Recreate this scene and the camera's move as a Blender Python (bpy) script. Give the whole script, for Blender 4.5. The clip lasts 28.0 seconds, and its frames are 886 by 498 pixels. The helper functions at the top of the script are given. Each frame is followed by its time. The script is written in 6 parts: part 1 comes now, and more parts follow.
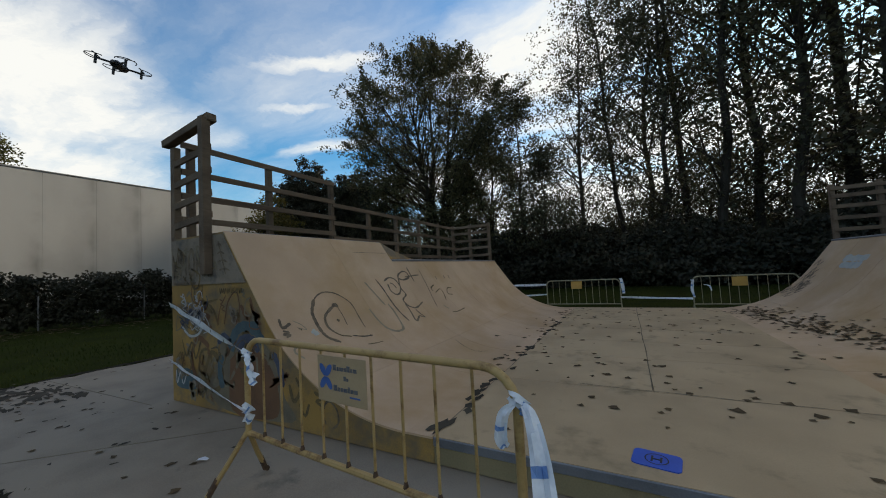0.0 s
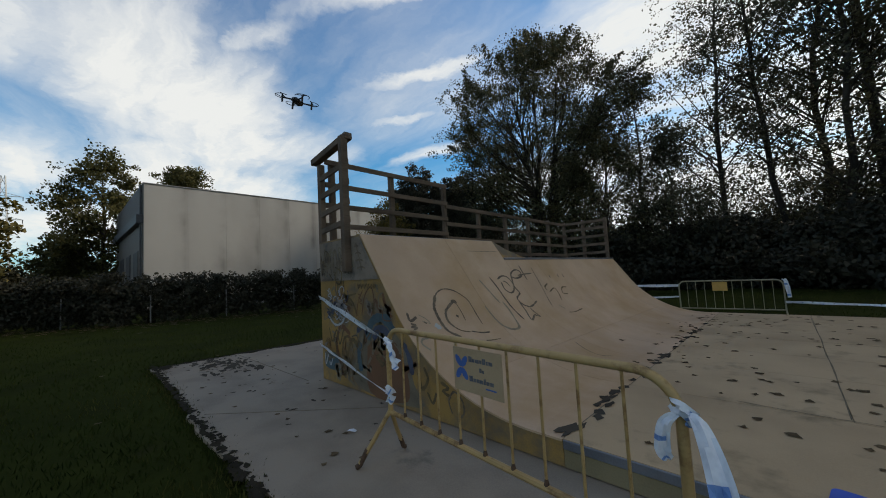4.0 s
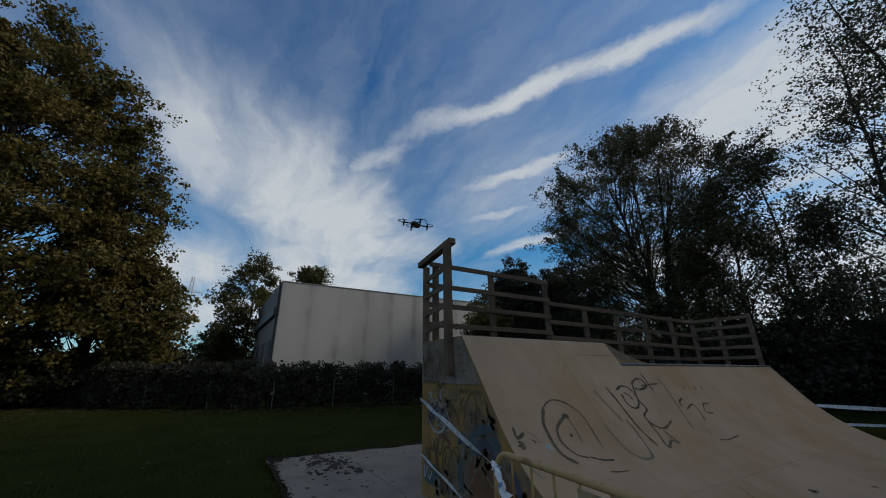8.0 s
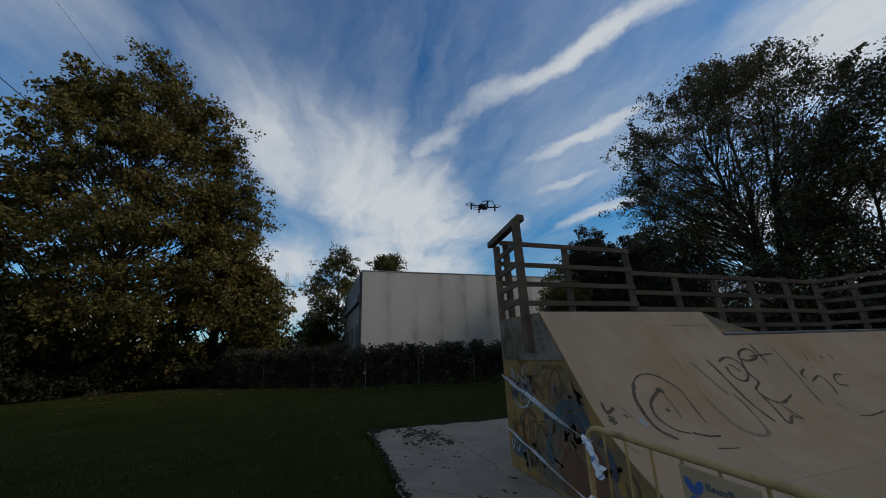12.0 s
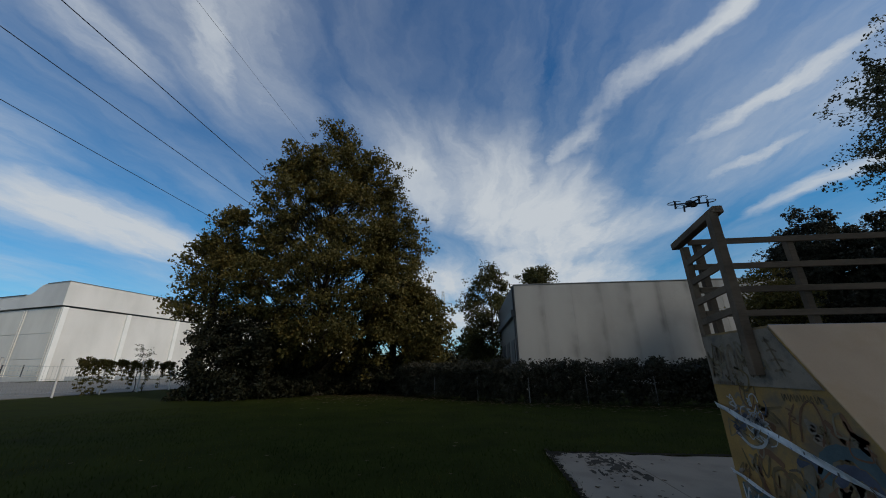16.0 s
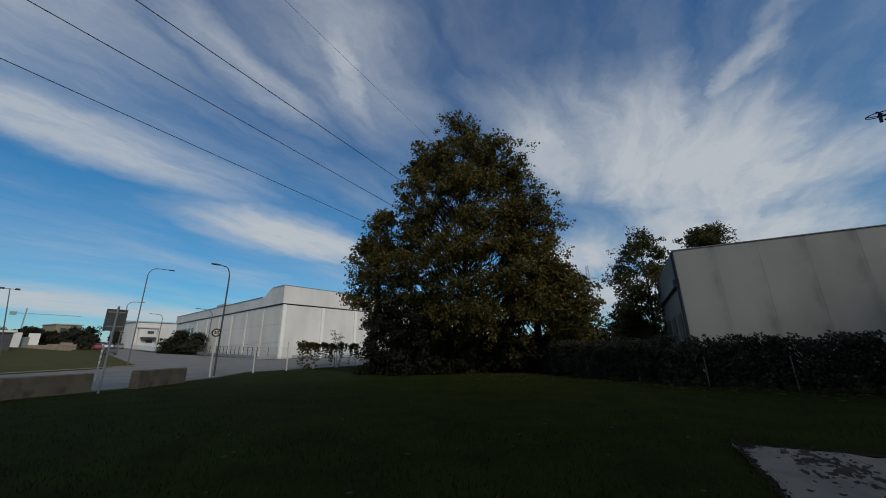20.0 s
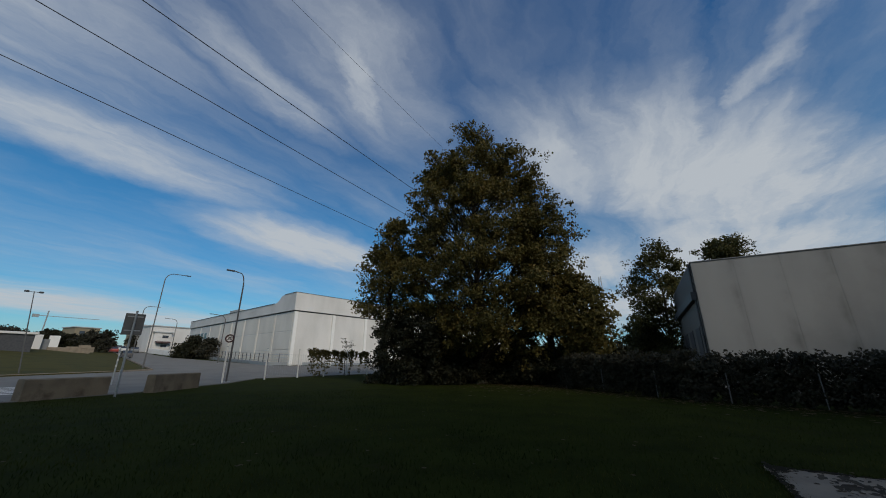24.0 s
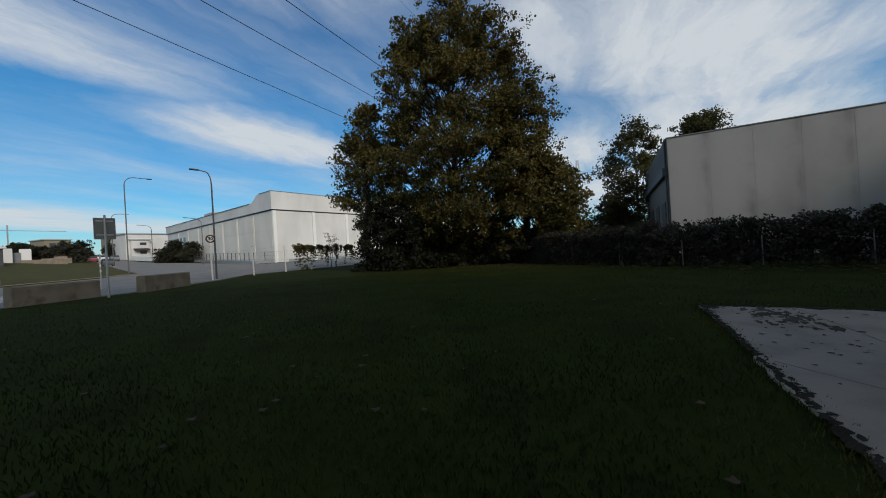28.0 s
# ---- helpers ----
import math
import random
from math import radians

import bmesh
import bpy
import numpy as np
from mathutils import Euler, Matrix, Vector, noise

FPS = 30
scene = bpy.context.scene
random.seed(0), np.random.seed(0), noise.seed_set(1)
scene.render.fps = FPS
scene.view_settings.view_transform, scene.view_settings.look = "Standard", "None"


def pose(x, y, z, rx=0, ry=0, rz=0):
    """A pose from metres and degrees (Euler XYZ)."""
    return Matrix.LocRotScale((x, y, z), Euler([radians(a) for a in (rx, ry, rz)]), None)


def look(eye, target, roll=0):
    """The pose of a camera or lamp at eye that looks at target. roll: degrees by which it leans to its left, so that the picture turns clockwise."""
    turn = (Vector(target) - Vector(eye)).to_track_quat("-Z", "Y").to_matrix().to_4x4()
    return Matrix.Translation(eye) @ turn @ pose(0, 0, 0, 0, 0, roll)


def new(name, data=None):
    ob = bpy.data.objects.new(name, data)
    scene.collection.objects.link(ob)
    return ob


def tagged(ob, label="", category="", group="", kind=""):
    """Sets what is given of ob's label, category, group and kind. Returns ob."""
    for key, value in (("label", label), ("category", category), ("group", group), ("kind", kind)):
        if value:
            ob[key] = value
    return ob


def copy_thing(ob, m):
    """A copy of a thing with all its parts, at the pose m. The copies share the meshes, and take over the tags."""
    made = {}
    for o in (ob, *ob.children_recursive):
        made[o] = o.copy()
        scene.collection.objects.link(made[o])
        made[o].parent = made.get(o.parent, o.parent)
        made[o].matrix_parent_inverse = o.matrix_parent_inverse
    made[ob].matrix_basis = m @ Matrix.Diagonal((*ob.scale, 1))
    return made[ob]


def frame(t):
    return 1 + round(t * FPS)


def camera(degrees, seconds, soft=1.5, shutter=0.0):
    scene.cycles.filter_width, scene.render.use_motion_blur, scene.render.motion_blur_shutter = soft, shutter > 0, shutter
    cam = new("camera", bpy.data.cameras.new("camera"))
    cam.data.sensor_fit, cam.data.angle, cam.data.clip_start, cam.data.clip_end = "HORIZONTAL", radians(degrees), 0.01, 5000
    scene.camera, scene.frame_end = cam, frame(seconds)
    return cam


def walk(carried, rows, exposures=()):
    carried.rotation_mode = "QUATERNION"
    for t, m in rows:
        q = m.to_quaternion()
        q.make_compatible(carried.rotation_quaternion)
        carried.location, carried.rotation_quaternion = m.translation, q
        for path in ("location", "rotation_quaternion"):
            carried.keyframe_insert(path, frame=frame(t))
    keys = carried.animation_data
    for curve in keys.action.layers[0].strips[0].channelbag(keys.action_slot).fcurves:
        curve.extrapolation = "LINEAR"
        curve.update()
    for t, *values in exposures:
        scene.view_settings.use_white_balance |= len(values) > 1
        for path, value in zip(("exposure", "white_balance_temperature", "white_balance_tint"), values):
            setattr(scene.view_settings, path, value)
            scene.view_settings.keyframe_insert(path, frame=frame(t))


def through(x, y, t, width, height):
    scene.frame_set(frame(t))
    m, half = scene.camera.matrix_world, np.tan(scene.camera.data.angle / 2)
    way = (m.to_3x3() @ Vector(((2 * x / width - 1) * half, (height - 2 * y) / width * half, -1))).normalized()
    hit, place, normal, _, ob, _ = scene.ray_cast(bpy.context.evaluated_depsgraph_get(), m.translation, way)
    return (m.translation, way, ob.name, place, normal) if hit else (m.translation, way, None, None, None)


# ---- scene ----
cam = camera(103.70, 28.0, soft=1.0)


def gaze(x, y, z, yaw, pitch, roll):
    """A level heading, a tilt upwards and a lean to the left, in degrees."""
    return pose(x, y, z, 0, 0, yaw) @ pose(0, 0, 0, 90 + pitch) @ pose(0, 0, 0, 0, 0, roll)


PATH = [
    (0.0, gaze(0.012, 0.055, 1.543, 27.65, 3.07, -3.15)),
    (0.5, gaze(0.006, 0.067, 1.536, 28.30, 3.10, -3.19)),
    (1.0, gaze(-0.000, 0.052, 1.538, 29.73, 3.20, -3.17)),
    (1.5, gaze(-0.013, 0.047, 1.536, 33.13, 3.35, -2.99)),
    (2.0, gaze(-0.077, -0.010, 1.527, 37.76, 3.60, -2.83)),
    (2.5, gaze(-0.106, -0.055, 1.529, 41.64, 3.74, -2.61)),
    (3.0, gaze(-0.104, -0.066, 1.532, 43.77, 3.61, -2.83)),
    (3.5, gaze(-0.100, -0.068, 1.532, 44.47, 3.52, -2.95)),
    (5.5, gaze(-0.114, -0.085, 1.586, 45.12, 8.62, -3.46)),
    (6.0, gaze(-0.128, -0.090, 1.607, 46.15, 11.87, -3.11)),
    (6.5, gaze(-0.106, -0.087, 1.637, 47.56, 15.27, -2.61)),
    (7.0, gaze(-0.083, -0.079, 1.655, 49.71, 17.69, -1.96)),
    (7.5, gaze(-0.099, -0.097, 1.675, 53.78, 19.04, -1.19)),
    (8.0, gaze(-0.121, -0.150, 1.673, 59.91, 19.23, -0.65)),
    (8.5, gaze(-0.107, -0.169, 1.680, 66.28, 19.08, -0.74)),
    (9.0, gaze(-0.079, -0.143, 1.681, 71.44, 18.77, -1.23)),
    (9.5, gaze(-0.054, -0.162, 1.685, 74.45, 18.58, -1.65)),
    (10.0, gaze(-0.045, -0.215, 1.693, 75.82, 18.39, -1.82)),
    (10.5, gaze(-0.055, -0.214, 1.694, 76.09, 17.90, -1.92)),
    (11.0, gaze(-0.063, -0.214, 1.692, 75.20, 17.37, -2.11)),
    (11.5, gaze(-0.078, -0.209, 1.685, 73.37, 16.75, -2.49)),
    (12.0, gaze(-0.086, -0.189, 1.679, 71.66, 16.22, -2.54)),
    (12.5, gaze(-0.092, -0.197, 1.680, 70.69, 16.23, -2.04)),
    (14.5, gaze(-0.075, -0.212, 1.702, 70.53, 18.55, -1.65)),
    (15.0, gaze(-0.068, -0.237, 1.705, 74.97, 18.83, -1.58)),
    (15.5, gaze(-0.085, -0.341, 1.725, 83.91, 19.10, -1.35)),
    (16.0, gaze(-0.117, -0.484, 1.720, 96.17, 19.16, -0.85)),
    (16.5, gaze(-0.124, -0.539, 1.714, 108.53, 18.73, -0.68)),
    (17.0, gaze(-0.079, -0.432, 1.696, 117.03, 17.95, -0.84)),
    (17.5, gaze(-0.067, -0.357, 1.690, 120.81, 17.08, -1.27)),
    (18.0, gaze(-0.075, -0.310, 1.686, 121.82, 15.89, -1.63)),
    (18.5, gaze(-0.088, -0.290, 1.683, 122.09, 15.15, -1.85)),
    (19.0, gaze(-0.101, -0.295, 1.688, 121.99, 15.33, -1.76)),
    (19.5, gaze(-0.110, -0.305, 1.697, 121.17, 15.93, -1.57)),
    (20.0, gaze(-0.099, -0.315, 1.697, 119.26, 16.47, -1.08)),
    (20.5, gaze(-0.081, -0.322, 1.691, 116.74, 16.79, -0.70)),
    (22.5, gaze(-0.107, -0.480, 1.694, 115.16, 17.25, -0.05)),
    (23.0, gaze(-0.105, -0.455, 1.708, 117.12, 17.29, -0.05)),
    (23.5, gaze(-0.086, -0.464, 1.720, 119.40, 17.57, 0.01)),
    (24.0, gaze(-0.072, -0.477, 1.721, 121.00, 17.95, 0.06)),
    (24.5, gaze(-0.083, -0.470, 1.725, 121.65, 18.33, 0.03)),
    (25.0, gaze(-0.088, -0.462, 1.728, 121.46, 18.67, 0.16)),
    (25.5, gaze(-0.093, -0.470, 1.735, 120.95, 18.94, 0.40)),
    (26.0, gaze(-0.104, -0.471, 1.746, 120.45, 18.86, 0.49)),
    (26.5, gaze(-0.098, -0.447, 1.732, 119.96, 17.58, 0.13)),
    (27.0, gaze(-0.090, -0.458, 1.680, 119.37, 13.92, -0.72)),
    (27.5, gaze(-0.082, -0.469, 1.577, 118.68, 7.63, -1.96)),
    (28.0, gaze(-0.076, -0.460, 1.460, 118.08, 0.21, -3.45)),
]
EXPOSURES = [(0.0, 0.34, 7200, 10), (2.0, 0.33, 7150, 10), (3.5, 0.21, 7050, 10), (5.5, -0.02, 6750, 10), (7.5, -0.44, 6350, 10), (12.5, -0.36, 6400, 10), (14.5, -0.36, 6400, 10), (16.0, -0.42, 6300, 10), (17.5, -0.63, 6250, 10), (26.5, -0.64, 6250, 10), (28.0, -0.27, 6350, 10)]
walk(cam, PATH, EXPOSURES)

# ---- sky, sun ----
SUN_AZ, SUN_EL = radians(-26), radians(33)      # heading from +y, leftwards positive
world = bpy.data.worlds.new("sky")
scene.world = world
world.use_nodes = True


def wire(tree, a, b):
    tree.links.new(a, b)


def node(tree, kind, **values):
    n = tree.nodes.new(kind)
    for key, v in values.items():
        if key == "op":
            n.operation = v
        elif key == "blend":
            n.data_type, n.blend_type = "RGBA", v
        else:
            n.inputs[int(key[1:])].default_value = v
    return n


def ramp(tree, src, stops):
    n = tree.nodes.new("ShaderNodeValToRGB")
    while len(n.color_ramp.elements) < len(stops):
        n.color_ramp.elements.new(0.5)
    for e, (p, c) in zip(n.color_ramp.elements, stops):
        e.position, e.color = p, (c, c, c, 1) if not isinstance(c, tuple) else (*c, 1)
    wire(tree, src, n.inputs[0])
    return n.outputs[0]


wt = world.node_tree
back = wt.nodes["Background"]
sky = wt.nodes.new("ShaderNodeTexSky")
sky.sky_type, sky.sun_disc = "NISHITA", False
sky.sun_elevation, sky.sun_rotation = SUN_EL, -SUN_AZ
sky.air_density, sky.dust_density, sky.ozone_density = 1.0, 0.6, 2.5
coord = wt.nodes.new("ShaderNodeTexCoord")
sep = wt.nodes.new("ShaderNodeSeparateXYZ")
wire(wt, coord.outputs["Generated"], sep.inputs[0])
up = node(wt, "ShaderNodeMath", op="MAXIMUM", i1=0.0)
wire(wt, sep.outputs[2], up.inputs[0])
lift = node(wt, "ShaderNodeMath", op="ADD", i1=0.10)
wire(wt, up.outputs[0], lift.inputs[0])
flat = wt.nodes.new("ShaderNodeVectorMath")
flat.operation = "DIVIDE"
comb = wt.nodes.new("ShaderNodeCombineXYZ")
for k in (0, 1):
    wire(wt, lift.outputs[0], comb.inputs[k])
comb.inputs[2].default_value = 1.0
wire(wt, coord.outputs["Generated"], flat.inputs[0])
wire(wt, comb.outputs[0], flat.inputs[1])


def mapped(turn, scale, place, kind="POINT", src=None):
    m = wt.nodes.new("ShaderNodeMapping")
    m.vector_type = kind
    m.inputs["Rotation"].default_value = (0, 0, radians(turn))
    m.inputs["Scale"].default_value = (*scale, 1)
    m.inputs["Location"].default_value = (*place, 0)
    wire(wt, src, m.inputs[0])
    return m.outputs[0]


def fuzz(vec, size, detail, rough, distort=0.0):
    n = wt.nodes.new("ShaderNodeTexNoise")
    n.inputs["Scale"].default_value, n.inputs["Detail"].default_value = size, detail
    n.inputs["Roughness"].default_value, n.inputs["Distortion"].default_value = rough, distort
    wire(wt, vec, n.inputs["Vector"])
    return n


def calc(op, a, b, c=None):
    n = wt.nodes.new("ShaderNodeMath")
    n.operation = op
    for k, v in enumerate((a, b, c)):
        if v is None:
            continue
        if isinstance(v, (int, float)):
            n.inputs[k].default_value = v
        else:
            wire(wt, v, n.inputs[k])
    return n.outputs[0]


# the cloud sheet is pulled about a little, so that no bank has a plain outline
ground_plan = wt.nodes.new("ShaderNodeVectorMath")
ground_plan.operation = "MULTIPLY"
wire(wt, flat.outputs[0], ground_plan.inputs[0])
ground_plan.inputs[1].default_value = (1, 1, 0)
swirl = fuzz(mapped(0, (1, 1), (0, 0), src=ground_plan.outputs[0]), 1.4, 9, 0.62)
pull = wt.nodes.new("ShaderNodeVectorMath")
pull.operation = "MULTIPLY_ADD"
wire(wt, swirl.outputs["Color"], pull.inputs[0])
pull.inputs[1].default_value = (0.45, 0.45, 0)
wire(wt, ground_plan.outputs[0], pull.inputs[2])
# banks of high cloud: centre on the sheet, heading, length, width, density
STREAKS = [
    (-0.63, 0.69, 30, 0.60, 0.068, 0.72), (-0.36, 0.86, 30, 0.34, 0.07, 0.75), (-1.03, 0.95, 27, 0.36, 0.080, 0.80), (-1.31, 1.13, 37, 0.30, 0.065, 0.75), (-1.50, 1.56, 18, 0.42, 0.11, 0.9),
    (-0.67, -0.66, 20, 0.36, 0.09, 0.75), (-0.54, -0.93, 5, 0.40, 0.13, 0.6), (-1.22, 0.39, 32, 0.26, 0.07, 0.55),
]
SHEETS = [
    (-0.22, 1.48, 10, 0.75, 0.48, 1.05), (-1.9, 0.36, -36, 1.15, 0.50, 1.0), (-2.25, 0.5, 48, 0.95, 0.38, 0.95), (-2.9, 0.55, -30, 1.2, 0.75, 1.0), (-1.45, -0.25, -15, 0.6, 0.17, 0.6), (-1.42, -1.96, -12, 0.80, 0.36, 1.05), (-0.40, -1.72, -4, 0.75, 0.26, 0.85),
    (-1.15, 2.75, 15, 1.5, 0.8, 1.0), (-1.15, 1.15, 25, 0.85, 0.55, 0.40), (-3.0, -0.40, 10, 0.8, 0.65, 0.95), (-0.62, -0.62, 14, 0.65, 0.26, 0.42),
]
# those at x 0.9, 0.65 and 2.6 are unseen, added to whiten the skylight
FAR_AND_UNSEEN_BANKS = [
    (0.8, 2.6, 20, 2.4, 1.2, 1.0), (-1.2, -4.8, 8, 3.6, 0.75, 0.85), (0.9, -0.9, 15, 1.4, 0.7, 1.0), (0.65, 0.6, 20, 1.0, 0.5, 0.8), (2.6, -1.0, 70, 3.0, 1.6, 1.0), (0.6, 4.9, 0, 5.2, 2.6, 1.1), (-4.5, 0.5, 90, 2.4, 1.7, 0.95), (-0.3, 4.3, 0, 2.4, 1.9, 1.5),
]
total = None
for cx, cy, turn, length, width, dense in STREAKS + SHEETS + FAR_AND_UNSEEN_BANKS:
    local = mapped(turn, (length, width), (cx + 0.22, cy + 0.22), "TEXTURE", pull.outputs[0])
    far = wt.nodes.new("ShaderNodeVectorMath")
    far.operation = "LENGTH"
    wire(wt, local, far.inputs[0])
    bell = ramp(wt, far.outputs["Value"], [(0.0, 1.0), (0.35, 0.86), (0.75, 0.30), (1.0, 0.0)])
    bank = calc("MULTIPLY", bell, dense)
    total = bank if total is None else calc("MAXIMUM", total, bank)
# fibres along two headings, finer wisps within them
fibre_a = fuzz(mapped(-28, (0.35, 1.6), (0, 0), src=pull.outputs[0]), 2.4, 9, 0.62).outputs["Fac"]
fibre_b = fuzz(mapped(8, (0.35, 1.5), (3, 1), src=pull.outputs[0]), 2.0, 9, 0.62).outputs["Fac"]
fibre = calc("ADD", fibre_a, fibre_b)
veil = ramp(wt, fuzz(mapped(10, (0.6, 1.0), (7, 2), src=pull.outputs[0]), 0.9, 6, 0.6).outputs["Fac"], [(0.36, 0.04), (0.74, 0.62)])
# small billows fray the banks' rims, the fibres thin them out
billow = fuzz(mapped(20, (0.8, 1.2), (5, 4), src=pull.outputs[0]), 5.5, 8, 0.66).outputs["Fac"]
grainy = calc("ADD", calc("MULTIPLY_ADD", fibre, 1.25, -0.33), calc("MULTIPLY_ADD", billow, 0.8, -0.40))
thick = calc("MULTIPLY", total, grainy)
thick = calc("ADD", thick, calc("MULTIPLY", veil, calc("MULTIPLY_ADD", fibre, 1.6, -1.05)))
cover = ramp(wt, thick, [(0.02, 0.0), (0.30, 0.26), (0.75, 0.76), (1.15, 0.95)])
cover = calc("MAXIMUM", cover, ramp(wt, up.outputs[0], [(0.0, 0.60), (0.03, 0.42), (0.085, 0.0)]))
tint = node(wt, "ShaderNodeMix", blend="MULTIPLY", i0=1.0)
wire(wt, sky.outputs[0], tint.inputs[6])
haze = node(wt, "ShaderNodeMix", blend="MIX")
wire(wt, ramp(wt, up.outputs[0], [(0.0, 1.0), (0.08, 0.8), (0.35, 0.0)]), haze.inputs[0])
wire(wt, ramp(wt, up.outputs[0], [(0.35, (0.34, 0.84, 1.04)), (0.75, (0.32, 0.75, 1.05))]), haze.inputs[6])
haze.inputs[7].default_value = (0.42, 0.75, 0.85, 1)
wire(wt, haze.outputs[2], tint.inputs[7])
mixed = node(wt, "ShaderNodeMix", blend="MIX")
wire(wt, cover, mixed.inputs[0])
wire(wt, tint.outputs[2], mixed.inputs[6])
mixed.inputs[7].default_value = (5.60, 5.88, 6.06, 1)
wire(wt, mixed.outputs[2], back.inputs[0])
back.inputs[1].default_value = 0.135

sun = new("sun", bpy.data.lights.new("sun", "SUN"))
sun.data.energy, sun.data.angle, sun.data.color = 2.6, radians(16), (1.0, 0.87, 0.69)
sun.matrix_world = look((-60 * math.sin(SUN_AZ) * math.cos(SUN_EL), 60 * math.cos(SUN_AZ) * math.cos(SUN_EL), 60 * math.sin(SUN_EL)), (0, 0, 0))

# ---- materials ----
def surf(name, dark, light, size=3.0, rough=0.7, bump=0.15, grain=60.0, metal=0.0, spots=None, spot_at=(0.60, 0.68), spot_size=2.0, vary=0.12, streak=(1, 1, 1), spec=0.4):
    """A worn surface: two colours blended by broad patches and fine grain, with optional stains of a third colour."""
    m = bpy.data.materials.new(name)
    m.use_nodes = True
    t = m.node_tree
    p = t.nodes["Principled BSDF"]
    tc = t.nodes.new("ShaderNodeTexCoord")
    mp = t.nodes.new("ShaderNodeMapping")
    mp.inputs["Scale"].default_value = streak
    info = t.nodes.new("ShaderNodeObjectInfo")
    wire(t, tc.outputs["Object"], mp.inputs[0])
    broad = t.nodes.new("ShaderNodeTexNoise")
    broad.inputs["Scale"].default_value, broad.inputs["Detail"].default_value = size, 6
    fine = t.nodes.new("ShaderNodeTexNoise")
    fine.inputs["Scale"].default_value, fine.inputs["Detail"].default_value = grain, 3
    wire(t, mp.outputs[0], broad.inputs["Vector"])
    wire(t, mp.outputs[0], fine.inputs["Vector"])
    a = node(t, "ShaderNodeMath", op="MULTIPLY_ADD", i1=0.35)
    wire(t, fine.outputs["Fac"], a.inputs[0])
    wire(t, broad.outputs["Fac"], a.inputs[2])
    b = node(t, "ShaderNodeMath", op="MULTIPLY_ADD", i1=vary)
    wire(t, info.outputs["Random"], b.inputs[0])
    wire(t, a.outputs[0], b.inputs[2])
    col = ramp(t, b.outputs[0], [(0.42, dark), (0.85, light)])
    if spots:
        s = t.nodes.new("ShaderNodeTexNoise")
        s.inputs["Scale"].default_value, s.inputs["Detail"].default_value, s.inputs["Roughness"].default_value = spot_size, 8, 0.65
        wire(t, tc.outputs["Object"], s.inputs["Vector"])
        f = ramp(t, s.outputs["Fac"], [(spot_at[0], 0.0), (spot_at[1], 0.85)])
        mx = node(t, "ShaderNodeMix", blend="MIX")
        wire(t, f, mx.inputs[0])
        wire(t, col, mx.inputs[6])
        mx.inputs[7].default_value = (*spots, 1)
        col = mx.outputs[2]
    wire(t, col, p.inputs["Base Color"])
    p.inputs["Metallic"].default_value = metal
    p.inputs["Specular IOR Level"].default_value = spec
    r = node(t, "ShaderNodeMath", op="MULTIPLY_ADD", i1=0.25, i2=rough - 0.12)
    wire(t, broad.outputs["Fac"], r.inputs[0])
    wire(t, r.outputs[0], p.inputs["Roughness"])
    if bump:
        bp = t.nodes.new("ShaderNodeBump")
        bp.inputs["Strength"].default_value, bp.inputs["Distance"].default_value = bump, 0.01
        wire(t, a.outputs[0], bp.inputs["Height"])
        wire(t, bp.outputs[0], p.inputs["Normal"])
    return m


def leafy(name, colours, rough=0.55, through=0.35, shine=0.2, patchy=1.0):
    """Leaves: the colour differs from leaf to leaf, and some light shines through."""
    m = bpy.data.materials.new(name)
    m.use_nodes = True
    t = m.node_tree
    p = t.nodes["Principled BSDF"]
    geo = t.nodes.new("ShaderNodeNewGeometry")
    tc = t.nodes.new("ShaderNodeTexCoord")
    patch = t.nodes.new("ShaderNodeTexNoise")
    patch.inputs["Scale"].default_value = 0.35
    wire(t, tc.outputs["Object"], patch.inputs["Vector"])
    a = node(t, "ShaderNodeMath", op="MULTIPLY_ADD", i1=0.55)
    even = node(t, "ShaderNodeMath", op="MULTIPLY_ADD", i1=patchy, i2=0.5 - 0.5 * patchy)
    wire(t, patch.outputs["Fac"], even.inputs[0])
    wire(t, geo.outputs["Random Per Island"], a.inputs[0])
    wire(t, even.outputs[0], a.inputs[2])
    b = node(t, "ShaderNodeMath", op="SUBTRACT", i1=0.28)
    wire(t, a.outputs[0], b.inputs[0])
    step = 1.0 / (len(colours) - 1)
    col = ramp(t, b.outputs[0], [(k * step, c) for k, c in enumerate(colours)])
    wire(t, col, p.inputs["Base Color"])
    p.inputs["Roughness"].default_value = rough
    p.inputs["Specular IOR Level"].default_value = shine
    tr = t.nodes.new("ShaderNodeBsdfTranslucent")
    wire(t, col, tr.inputs[0])
    mx = node(t, "ShaderNodeMixShader", i0=through)
    wire(t, p.outputs[0], mx.inputs[1])
    wire(t, tr.outputs[0], mx.inputs[2])
    wire(t, mx.outputs[0], t.nodes["Material Output"].inputs[0])
    return m


